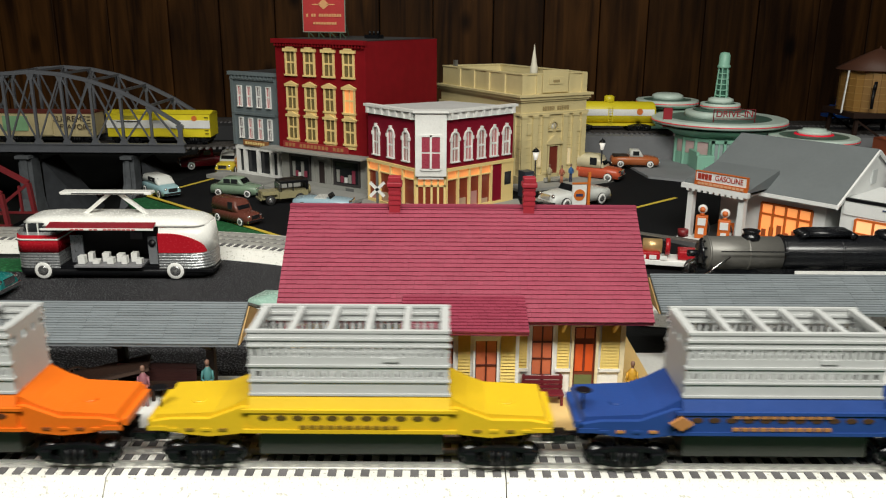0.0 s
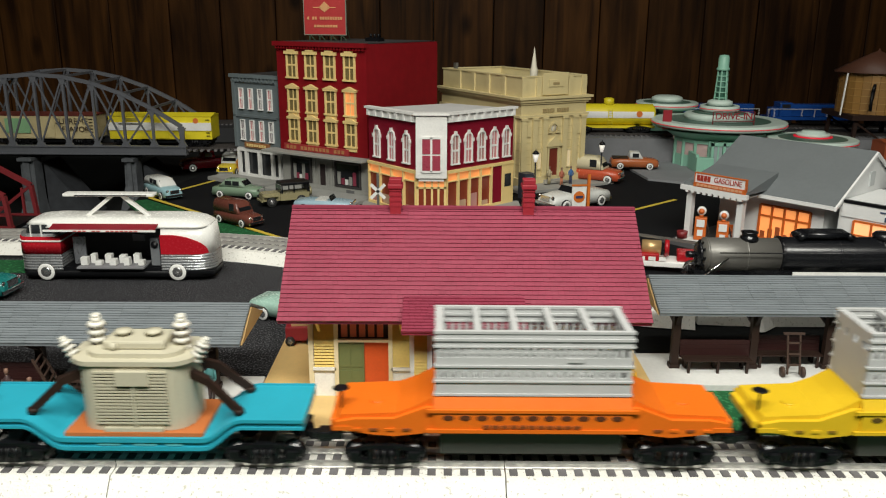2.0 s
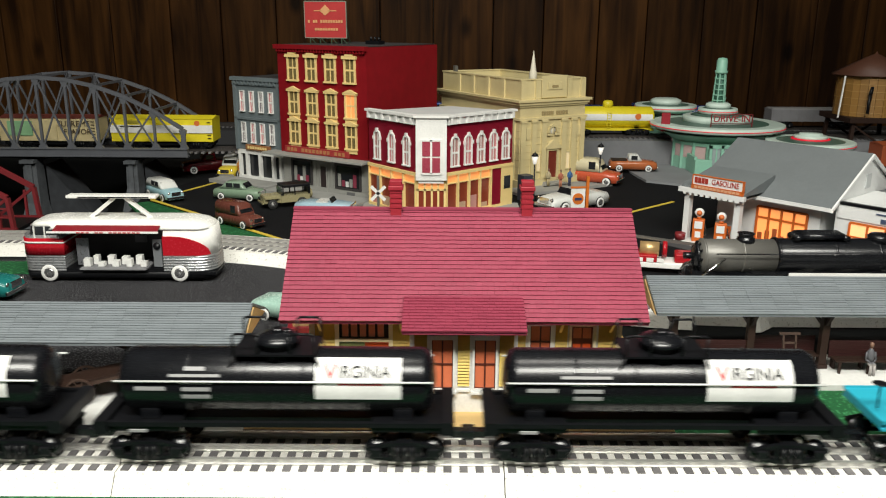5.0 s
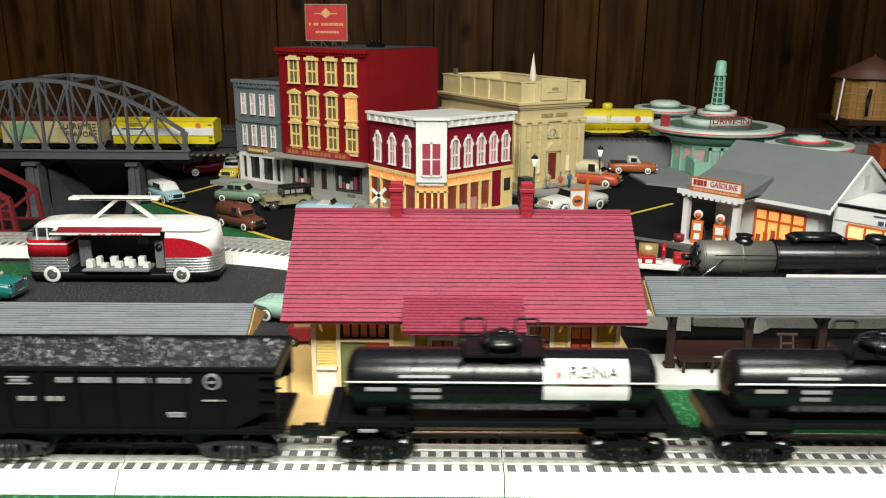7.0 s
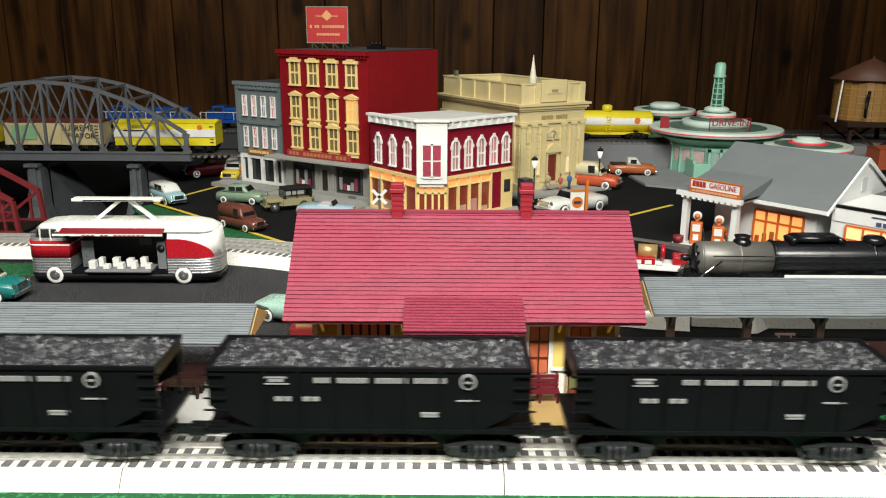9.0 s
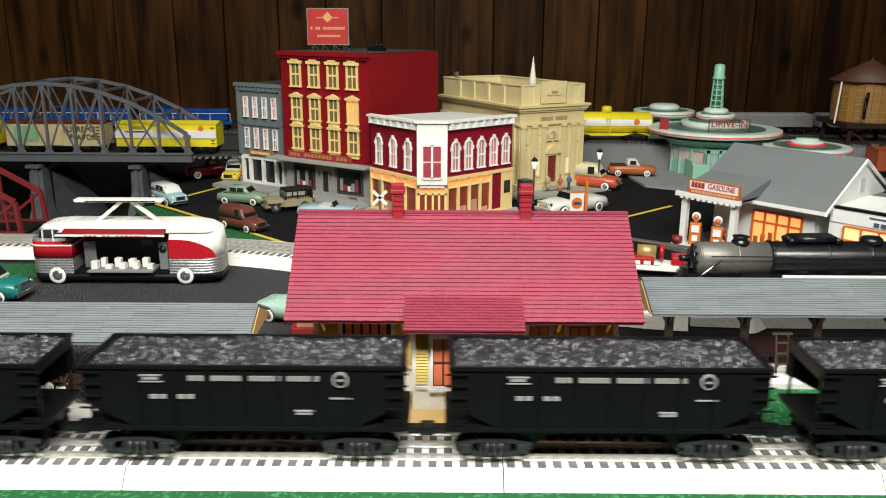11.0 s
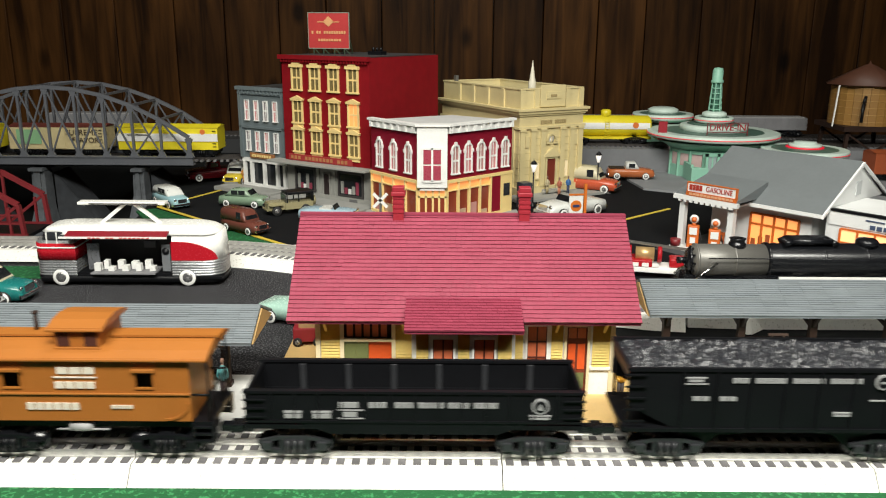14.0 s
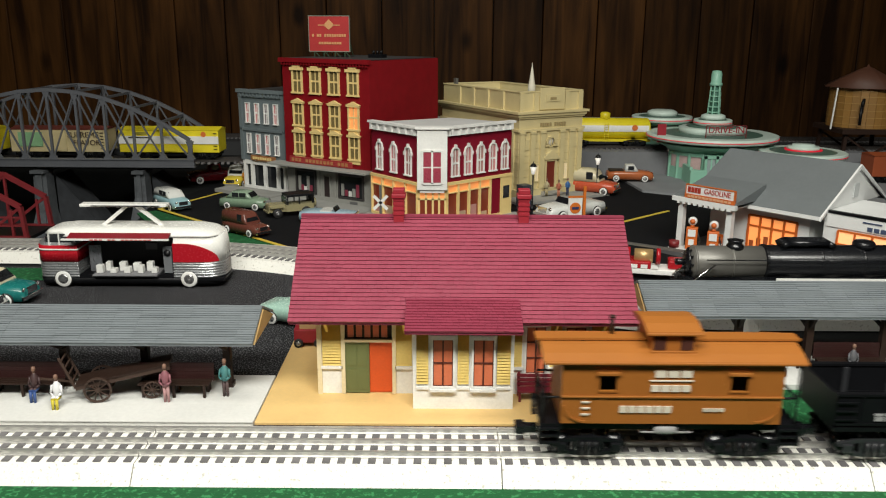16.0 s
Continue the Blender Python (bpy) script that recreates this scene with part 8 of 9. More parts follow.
def jeep():
    j = thing("jeep", "olive tan open jeep with black canvas top and spare wheel", "jeep", pose(-0.248, 0.778, 0.0018, 0, 0, 208), "model vehicles")
    tan = paint("army_tan", (0.30, 0.27, 0.15))
    bm = boxed(-0.036, 0.010, -0.014, 0.014, 0.009, 0.020)
    box(bm, 0.010, 0.036, -0.0105, 0.0105, 0.009, 0.0215)
    for s in (-1, 1):
        box(bm, 0.014, 0.036, s * 0.0125 - 0.0035, s * 0.0125 + 0.0035, 0.0165, 0.0185)
    part("tub", bm, tan, j)
    part("canvas_top", boxed(-0.037, 0.008, -0.0145, 0.0145, 0.032, 0.0365, bevel=0.001), BLACK, j)
    part("rear_curtain", boxed(-0.037, -0.0355, -0.0140, 0.0140, 0.020, 0.033), BLACK, j)
    for s in (-1, 1):
        for x in (-0.034, -0.012, 0.007):
            part("hoop", boxed(x - 0.0008, x + 0.0008, s * 0.0135 - 0.0008, s * 0.0135 + 0.0008, 0.020, 0.032), BLACK, j)
    part("windscreen", boxed(0.0085, 0.0095, -0.013, 0.013, 0.0205, 0.032), GLASS, j)
    part("grille", boxed(0.0355, 0.0370, -0.0095, 0.0095, 0.010, 0.020), tan, j)
    part("bumper", boxed(0.038, 0.040, -0.014, 0.014, 0.009, 0.0115), tan, j)
    for x in (-0.023, 0.024):
        for s in (-1, 1):
            wheel_on(j, x, s * 0.0130, 0.0078, 0.005)
    bm = B()
    lathe(bm, [(0.003, -0.002), (0.0075, -0.002), (0.0075, 0.002), (0.003, 0.002)], (-0.0395, 0.004, 0.019), "x", 16)
    part("spare_wheel", bm, tan, j)


jeep()


def expo_bus():
    """Streamlined exhibition bus with its side folded open and a light bar raised on struts."""
    b = thing("exhibition_bus", "red and white streamlined exhibition bus, side folded open", "bus", pose(-0.3605, 0.390, 0.0015, 0, 0, 0.4) @ Matrix.Scale(0.965, 4))
    RED = paint("bus_red", (0.42, 0.010, 0.020))
    BW = paint("bus_white", (0.80, 0.80, 0.76))
    SIL = mat("ribbed_silver", (0.52, 0.53, 0.54), 0.3, metal=0.75, bump=0)
    W = 0.058

    def plan(x0, x1, inset, rl, rr, n=7):
        pts = []
        y0, y1 = inset, W - inset
        x0, x1 = x0 + inset, x1 - inset
        for cx, cy, r, a in ((x0 + rl, y0 + min(rl, 0.02), rl, 180), (x1 - rr, y0 + min(rr, 0.02), rr, 270), (x1 - rr, y1 - min(rr, 0.02), rr, 0), (x0 + rl, y1 - min(rl, 0.02), rl, 90)):
            for k in range(n + 1):
                t = radians(a + 90 * k / n)
                pts.append((cx + r * math.cos(t), cy + min(r, 0.02) * math.sin(t)))
        return pts

    def stack(layers):
        bm = B()
        rings = [[bm.verts.new((x, y, z)) for x, y in pts] for z, pts in layers]
        n = len(rings[0])
        for p, q in zip(rings, rings[1:]):
            for k in range(n):
                bm.faces.new((p[k], p[(k + 1) % n], q[(k + 1) % n], q[k])).smooth = True
        bm.faces.new(rings[0][::-1])
        bm.faces.new(rings[-1])
        return bm

    xl, xr, oa, ob_ = -0.1105, 0.1105, -0.0615, 0.0510
    e = 0.0004
    part("skirt", stack([(0.0050, plan(xl, xr, 0.001, 0.010, 0.016)), (0.0125, plan(xl, xr, 0.0, 0.010, 0.018))]), BLACK, b, "black lower skirt")
    for nm, x0, x1, rl, rr in (("front", xl, oa, 0.012, e), ("rear", ob_, xr, e, 0.022)):
        part(nm + "_core", stack([(0.0125, plan(x0, x1, 0.0008, rl, rr)), (0.0560 if nm == "front" else 0.0325, plan(x0, x1, 0.0008, rl, rr))]), SIL, b)
        for k in range(6):
            z = 0.0132 + k * 0.0032
            part("rib", stack([(z, plan(x0, x1, 0.0004, rl, rr)), (z + 0.0012, plan(x0, x1, -0.0003, rl, rr)), (z + 0.0024, plan(x0, x1, 0.0004, rl, rr))]), SIL, b)
    part("red_band", stack([(0.0325, plan(xl, oa, -0.0004, 0.012, e)), (0.0525, plan(xl, oa, -0.0002, 0.012, e))]), RED, b)
    part("white_line", stack([(0.0465, plan(xl, oa, -0.0008, 0.012, e)), (0.0485, plan(xl, oa, -0.0008, 0.012, e))]), BW, b)
    bm = B()
    n, ring = 22, []
    for k in range(n + 1):
        u = k / n
        x = ob_ + 0.0008 + 0.0530 * u
        over = max(0.0, (x - (xr - 0.0248)) / 0.0244)
        y = 0.0200 - 0.0200 * math.sqrt(max(0.0, 1 - over * over))
        top = 0.0326 + 0.0224 * math.sqrt(max(0.0, 1 - max(0.0, (u - 0.18) / 0.82) ** 2)) + 0.0002
        ring.append([bm.verts.new(p) for p in ((x, y - 0.0004, 0.0326), (x, y - 0.0004, top), (x, y + 0.0030, top), (x, y + 0.0030, 0.0326))])
    for p, q in zip(ring, ring[1:]):
        for k in range(4):
            bm.faces.new((p[k], q[k], q[(k + 1) % 4], p[(k + 1) % 4]))
    bm.faces.new(ring[0])
    bm.faces.new(ring[-1][::-1])
    bmesh.ops.recalc_face_normals(bm, faces=bm.faces)
    part("red_swoosh", bm, RED, b)
    part("rear_white", stack([(0.0322, plan(ob_, xr, 0.0004, 0.0004, 0.024)), (0.0480, plan(ob_, xr, 0.0006, 0.0004, 0.024)), (0.0636, plan(ob_, xr, 0.0022, 0.0004, 0.024))]), BW, b)
    part("roof", stack([(0.0628, plan(xl + 0.030, xr - 0.003, 0.0006, 0.006, 0.020)), (0.0650, plan(xl + 0.026, xr - 0.004, 0.0010, 0.014, 0.020)), (0.0690, plan(xl + 0.014, xr - 0.008, 0.0035, 0.014, 0.020)), (0.0718, plan(xl + 0.016, xr - 0.014, 0.0085, 0.014, 0.018)), (0.0725, plan(xl + 0.022, xr - 0.022, 0.0150, 0.010, 0.012))]), BW, b, "white rounded roof")
    part("visor", stack([(0.0660, plan(xl + 0.006, xl + 0.05, 0.002, 0.012, e)), (0.0700, plan(xl + 0.008, xl + 0.05, 0.005, 0.012, e)), (0.0715, plan(xl + 0.014, xl + 0.05, 0.010, 0.010, e))]), BW, b)
    part("cab_glass", stack([(0.0525, plan(xl + 0.004, oa, 0.0010, 0.012, e)), (0.0662, plan(xl + 0.008, oa, 0.0020, 0.012, e))]), GLASS, b, "dark wraparound windscreen")
    for x in (xl + 0.016, xl + 0.028):
        part("cab_pillar", boxed(x, x + 0.0012, 0.0002, 0.0025, 0.0525, 0.0662), BW, b)
    # the open stage
    part("stage_floor", boxed(oa, ob_, 0.000, W - 0.002, 0.0125, 0.0165), BLACK, b)
    part("stage_back", boxed(oa, ob_, W - 0.010, W - 0.006, 0.0165, 0.0620), mat("stage_dark", (0.02, 0.02, 0.022), 0.5), b)
    part("stage_top", boxed(oa, ob_, 0.004, W - 0.004, 0.0612, 0.0627), BLACK, b)
    part("stage_rug", boxed(oa + 0.018, ob_ - 0.018, -0.006, 0.024, 0.0166, 0.0184), mat("stage_grey", (0.20, 0.20, 0.21), 0.6), b)
    part("door_grille", boxed(oa + 0.010, oa + 0.024, 0.010, 0.012, 0.018, 0.050), mat("grille_silver", (0.25, 0.26, 0.28), 0.3, metal=0.6), b)
    part("speaker", boxed(ob_ - 0.012, ob_ - 0.002, 0.004, 0.008, 0.018, 0.050), mat("speaker_grey", (0.16, 0.17, 0.18), 0.5), b)
    bm = B()
    lathe(bm, [(0.0, -0.001), (0.0042, -0.001), (0.0042, 0.001), (0.0, 0.001)], (ob_ - 0.007, 0.0035, 0.0430), "y", 16)
    part("speaker_cone", bm, BLACK, b)
    rnd = random.Random(6)
    for k in range(9):
        x = oa + 0.020 + k * 0.0082
        h = rnd.uniform(0.005, 0.0105)
        part("exhibit", boxed(x, x + rnd.uniform(0.005, 0.0085), 0.001 + 0.009 * (k % 2), 0.009 + 0.009 * (k % 2), 0.0185, 0.0185 + h + 0.003 * (k % 2), bevel=0.0005), WHITE, b, "white exhibit block")
    part("screen", boxed(0.004, 0.018, W - 0.013, W - 0.011, 0.036, 0.044), mat("stage_screen", (0.10, 0.10, 0.11), 0.4), b)
    bm = B()
    prism(bm, [(0.0012, 0.0668), (-0.0110, 0.0632), (-0.0110, 0.0644), (0.0012, 0.0680)], oa - 0.006, ob_, "x")
    part("awning", bm, mat("awning_red", (0.20, 0.006, 0.014), 0.5), b, "folded-up red side panel")
    part("awning_edge", boxed(oa - 0.012, ob_ + 0.001, -0.0125, -0.0108, 0.0618, 0.0640), BW, b)
    bars("lettering", [(oa + 0.022 + k * 0.0052, oa + 0.0258 + k * 0.0052, 0.0621, 0.0634) for k in range(14) if k not in (3, 6)], b, mat("red_small_text", (0.45, 0.06, 0.06), 0.6), -0.0123)
    # raised light bar
    part("light_bar", boxed(-0.062, 0.042, 0.020, 0.034, 0.0950, 0.0985, bevel=0.0008), BW, b, "raised white light bar")
    part("light_strip", boxed(-0.048, 0.034, 0.0192, 0.0200, 0.0958, 0.0970), BLACK, b)
    for s in (-1, 1):
        bm = B()
        beam(bm, (-0.002 + s * 0.006, 0.027, 0.0950), (-0.002 + s * 0.036, 0.027, 0.0712), 0.0042, 0.004)
        part("strut", bm, BW, b)
    for x in (-0.0815, 0.0690):
        for y in (0.0035, W - 0.0035):
            wheel_on(b, x, y, 0.0112, 0.007, True)
    part("bumper", boxed(xr - 0.03, xr + 0.0005, -0.0008, 0.004, 0.0100, 0.0130), BLACK, b)


expo_bus()


# ---- locomotive ----
def locomotive():
    l = thing("steam_locomotive", "large black steam locomotive with graphite smokebox on the inner track", "locomotive", pose(0, 0.298, 0.018))
    zc, r = 0.0455, 0.0168
    bm = B()
    lathe(bm, [(0.0, 0.2520), (0.010, 0.2525), (0.0150, 0.2555), (r, 0.2575), (r, 0.3280)], (0, 0, zc), "x", 36)
    part("smokebox", bm, GUN, l, "graphite grey smokebox")
    bm = B()
    lathe(bm, [(r + 0.0004, 0.3280), (r + 0.0010, 0.3300), (r + 0.0022, 0.56), (r + 0.0022, 0.62)], (0, 0, zc), "x", 36)
    part("boiler", bm, SATIN, l, "glossy black boiler")
    for x in (0.258, 0.296, 0.330, 0.385, 0.428, 0.475, 0.52):
        bm = B()
        rr = r + (0.0006 if x < 0.328 else 0.0022)
        lathe(bm, [(rr - 0.0010, -0.0012), (rr, -0.0010), (rr, 0.0010), (rr - 0.0010, 0.0012)], (x, 0, zc), "x", 36)
        part("boiler_band", bm, GUN if x < 0.328 else SATIN, l)
    bm = B()
    lathe(bm, [(0.0, 0.2480), (0.0060, 0.2485), (0.0120, 0.2505), (0.0135, 0.2525)], (0, 0, zc), "x", 28)
    tube(bm, (0.2400, 0, zc), (0.2490, 0, zc), 0.0034, seg=12)
    part("smokebox_door", bm, SATIN, l)
    for k in range(10):
        a = k * math.tau / 10
        bm = B()
        beam(bm, (0.2500, 0.0080 * math.cos(a), zc + 0.0080 * math.sin(a)), (0.2545, 0.0146 * math.cos(a), zc + 0.0146 * math.sin(a)), 0.0022, 0.0022)
        part("door_dog", bm, SATIN, l)
    bm = B()
    lathe(bm, [(0.0095, 0.0), (0.0085, 0.0040), (0.0070, 0.0050), (0.0072, 0.0075), (0.0086, 0.0088), (0.0060, 0.0092)], (0.300, 0, zc + 0.0145), "z", 20)
    part("chimney", bm, SATIN, l)
    bm = B()
    for y in (-0.008, -0.003, 0.002, 0.007):
        pts = [Vector((0.345, y, zc + 0.0190)), Vector((0.352, y, zc + 0.0222)), Vector((0.392, y, zc + 0.0222)), Vector((0.398, y, zc + 0.0190))]
        for p, q in zip(pts, pts[1:]):
            tube(bm, p, q, 0.0030, seg=10)
    part("feedwater_heater", bm, SATIN, l)
    for x, rr, h in ((0.432, 0.0110, 0.0075), (0.478, 0.0085, 0.0060), (0.52, 0.011, 0.0075)):
        bm = B()
        lathe(bm, [(rr, 0.0), (rr, h * 0.7), (rr * 0.8, h), (0.0, h * 1.08)], (x, 0, zc + r - 0.001), "z", 24)
        part("dome", bm, SATIN, l)
    for y in (-0.0225, 0.0225):
        bm = B()
        tube(bm, (0.265, y, zc + 0.008), (0.60, y, zc + 0.008), 0.0006, seg=6)
        part("hand_rail", bm, SATIN, l)
        bm = boxed(0.300, 0.62, y - 0.004, y + 0.004, zc - 0.0118, zc - 0.0103)
        part("running_board", bm, SATIN, l)
        bm = B()
        box(bm, 0.335, 0.445, y + (-0.0048 if y < 0 else 0.0036), y + (-0.0036 if y < 0 else 0.0048), zc - 0.0126, zc - 0.0096)
        part("board_edge", bm, WHITE, l, "white running board edge")
        bm = B()
        tube(bm, (0.2445, y, zc - 0.0210), (0.2740, y, zc + 0.0030), 0.0011, seg=8)
        part("stay_rod", bm, CHROME, l, "bright slanted stay rod")
        part("cylinder", boxed(0.272, 0.305, y - 0.004, y + 0.004, 0.0130, 0.0300, bevel=0.002), SATIN, l)
        for k in range(4):
            bm = B()
            lathe(bm, [(0.0, -0.0015), (0.0138, -0.0015), (0.0145, 0.0), (0.0138, 0.0015), (0.0, 0.0015)], (0.345 + 0.039 * k, y * 0.8, 0.0145), "y", 28)
            part("driving_wheel", bm, SATIN, l)
            bm = B()
            lathe(bm, [(0.0125, -0.0022), (0.0142, -0.0022), (0.0142, -0.0012), (0.0125, -0.0012)], (0.345 + 0.039 * k, y * 0.8, 0.0145), "y", 28)
            part("tyre", bm, STEEL, l)
        bm = B()
        beam(bm, (0.345, y * 1.02, 0.0150), (0.462, y * 1.02, 0.0150), 0.0014, 0.0035)
        part("side_rod", bm, STEEL, l)
        for x in (0.252, 0.268):
            bm = B()
            lathe(bm, [(0.0, -0.001), (0.0080, -0.001), (0.0080, 0.001), (0.0, 0.001)], (x, y * 0.8, 0.0080), "y", 20)
            part("pilot_wheel", bm, SATIN, l)
    bm = boxed(0.2420, 0.2480, -0.022, 0.022, 0.0140, 0.0220)
    for k in range(9):
        beam(bm, (0.2440, -0.020 + k * 0.005, 0.0160), (0.2330, -0.020 + k * 0.005, 0.0030), 0.0016, 0.0016)
    part("pilot", bm, SATIN, l)
    part("frame", boxed(0.246, 0.62, -0.010, 0.010, 0.0120, 0.0320), SATIN, l)
    part("cab", boxed(0.585, 0.64, -0.024, 0.024, 0.0250, 0.0700, bevel=0.001), SATIN, l)


locomotive()


def fire_engine():
    f = thing("fire_engine", "red and white fire engine with ladder and brass tank", "fire engine", pose(0.254, 0.448, 0.0020, 0, 0, -12), "model vehicles")
    RED = paint("engine_red", (0.36, 0.012, 0.018))
    part("chassis", boxed(-0.050, 0.050, -0.015, 0.015, 0.0065, 0.0130, bevel=0.001), WHITE, f)
    part("hood", boxed(0.020, 0.050, -0.011, 0.011, 0.0130, 0.0240, bevel=0.002), RED, f)
    part("body", boxed(-0.050, 0.000, -0.0145, 0.0145, 0.0130, 0.0215, bevel=0.001), RED, f)
    bm = B()
    tube(bm, (-0.020, 0, 0.0260), (0.002, 0, 0.0260), 0.0085, seg=20)
    part("tank", bm, mat("brass_tank", (0.55, 0.36, 0.16), 0.35, metal=0.5), f, "brass tank")
    for x in (-0.030, 0.006):
        bm = B()
        tube(bm, (x, 0, 0.0260), (x + 0.005, 0, 0.0260), 0.0100, seg=20)
        part("reel", bm, RED, f)
    lad = thing("ladder", "", "")
    lad.parent = f
    for y in (0.010, 0.016):
        bm = B()
        beam(bm, (-0.058, y, 0.0400), (0.050, y, 0.0300), 0.0012, 0.0020)
        part("rail", bm, GUN, lad)
    for k in range(14):
        bm = B()
        x = -0.056 + k * 0.008
        tube(bm, (x, 0.010, 0.0398 - k * 0.00074), (x, 0.016, 0.0398 - k * 0.00074), 0.0005, seg=6)
        part("rung", bm, GUN, lad)
    for x in (-0.036, 0.036):
        for y in (-0.0145, 0.0145):
            wheel_on(f, x, y, 0.0085, 0.004)
    for k in range(5):
        part("trim", boxed(-0.048 + k * 0.012, -0.040 + k * 0.012, -0.0156, -0.0144, 0.0140, 0.0185), WHITE, f)


fire_engine()


# ---- red truss bridge end, water tower ----
def red_truss():
    RED = mat("red_truss_plastic", (0.16, 0.014, 0.018), 0.5)
    t = thing("truss_bridge", "dark red low truss bridge end beyond the bus", "bridge")
    for y in (0.605, 0.680):
        s = thing("truss", "", "")
        s.parent = t
        pts = [(-0.588, 0.004), (-0.592, 0.050), (-0.650, 0.083), (-0.72, 0.086), (-0.80, 0.086)]
        for p, q in zip(pts, pts[1:]):
            bm = B()
            beam(bm, (p[0], y, p[1]), (q[0], y, q[1]), 0.005, 0.007)
            part("chord", bm, RED, s)
        for a, b_ in (((-0.650, 0.083), (-0.650, 0.006)), ((-0.650, 0.006), (-0.592, 0.050)), ((-0.72, 0.086), (-0.72, 0.006)), ((-0.72, 0.006), (-0.650, 0.083)), ((-0.80, 0.086), (-0.80, 0.006)), ((-0.80, 0.006), (-0.72, 0.086)), ((-0.606, 0.046), (-0.606, 0.006))):
            bm = B()
            beam(bm, (a[0], y, a[1]), (b_[0], y, b_[1]), 0.003, 0.004)
            part("web", bm, RED, s)
        part("bottom_chord", boxed(-0.86, -0.584, y - 0.003, y + 0.003, 0.0, 0.008), RED, s)
    part("floor", boxed(-0.86, -0.586, 0.609, 0.676, 0.001, 0.006), BLACK, t)
    for z in (0.022, 0.034):
        part("rail_bar", boxed(-0.86, -0.592, 0.603, 0.607, z, z + 0.002), RED, t)


red_truss()


def water_tower():
    w = thing("water_tower", "tan plank water tower with brown conical roof on a dark frame", "water tower", pose(0.893, 1.25, -0.004) @ Matrix.Scale(1.18, 4))
    TANK = mat("tan_plank_tank", (0.24, 0.125, 0.030), 0.5, island=0.15)
    n = 28
    for k in range(n):
        a = k * math.tau / n
        bm = boxed(-0.0063, 0.0063, -0.0015, 0.0015, 0.088, 0.1565)
        part("stave", bm, TANK, w, at=pose(0.057 * math.cos(a), 0.057 * math.sin(a), 0, 0, 0, math.degrees(a) + 90))
    bm = B()
    tube(bm, (0, 0, 0.088), (0, 0, 0.156), 0.0562, seg=32)
    part("tank_core", bm, TANK, w)
    for z in (0.094, 0.106, 0.118, 0.130, 0.142, 0.152):
        bm = B()
        lathe(bm, [(0.0580, 0.0), (0.0592, 0.0003), (0.0592, 0.0012), (0.0580, 0.0015)], (0, 0, z), "z", 40)
        part("hoop", bm, mat("hoop_brown", (0.34, 0.20, 0.06), 0.45), w)
    bm = B()
    lathe(bm, [(0.0720, 0.0), (0.0730, 0.0010), (0.0100, 0.0330), (0.0030, 0.0355), (0.0, 0.0410)], (0, 0, 0.1570), "z", 8)
    part("roof", bm, mat("brown_cone_roof", (0.075, 0.028, 0.015), 0.6), w, "brown conical roof")
    part("platform", boxed(-0.060, 0.060, -0.060, 0.060, 0.0790, 0.0878), BROWN, w)
    for x in (-0.048, 0.048):
        for y in (-0.048, 0.048):
            bm = B()
            beam(bm, (x * 1.15, y * 1.15, 0.0), (x, y, 0.0790), 0.006, 0.006)
            part("leg", bm, BROWN, w)
    for y in (-0.05, 0.05):
        bm = B()
        beam(bm, (-0.05, y, 0.01), (0.05, y, 0.075), 0.003, 0.003)
        beam(bm, (0.05, y, 0.01), (-0.05, y, 0.075), 0.003, 0.003)
        part("cross_brace", bm, BROWN, w)
    bm = B()
    pts = [Vector((-0.028, -0.053, 0.116)), Vector((-0.032, -0.064, 0.140)), Vector((-0.036, -0.067, 0.128)), Vector((-0.036, -0.067, 0.096))]
    for p, q in zip(pts, pts[1:]):
        tube(bm, p, q, 0.0026, seg=10)
    part("spout", bm, BLACK, w)
    bm = B()
    beam(bm, (-0.068, -0.030, 0.085), (-0.062, -0.026, 0.1565), 0.0022, 0.0022)
    part("spout_post", bm, WHITE, w)


water_tower()


# ---- people figurines, carts, lamps, signs ----
def figurine(label, at, cloth, sit=False):
    """A painted figurine in one plain mesh."""
    bm = B()
    if sit:
        for s in (-1, 1):
            tube(bm, (s * 0.0022, -0.0080, 0.0), (s * 0.0022, -0.0078, 0.0105), 0.0016, 0.0018, seg=8)
            tube(bm, (s * 0.0022, -0.0078, 0.0112), (s * 0.0020, 0.0005, 0.0115), 0.0020, 0.0024, seg=8)
        lathe(bm, [(0.0036, 0.0100), (0.0044, 0.0170), (0.0048, 0.0225), (0.0020, 0.0258), (0.0014, 0.0270)], (0, 0, 0), "z", 12)
        hz = 0.0300
    else:
        for s in (-1, 1):
            tube(bm, (s * 0.0020, 0, 0.0), (s * 0.0018, 0, 0.0165), 0.0016, 0.0023, seg=8)
        lathe(bm, [(0.0036, 0.0160), (0.0040, 0.0205), (0.0050, 0.0275), (0.0022, 0.0305), (0.0014, 0.0320)], (0, 0, 0), "z", 12)
        hz = 0.0350
    for s in (-1, 1):
        tube(bm, (s * 0.0050, 0, hz - 0.0075), (s * 0.0062, -0.0018, hz - 0.0150), 0.0013, seg=6)
        tube(bm, (s * 0.0062, -0.0018, hz - 0.0150), (s * 0.0025, -0.0046, hz - 0.0165), 0.0011, seg=6)
    lathe(bm, [(0.0, -0.0030), (0.0018, -0.0024), (0.0025, 0.0), (0.0020, 0.0022), (0.0, 0.0030)], (0, 0, hz), "z", 12)
    bmesh.ops.scale(bm, vec=(0.68, 0.72, 0.84), verts=bm.verts[:])
    return solid("figurine", bm, cloth, label, "figurine", at, "painted figurines")


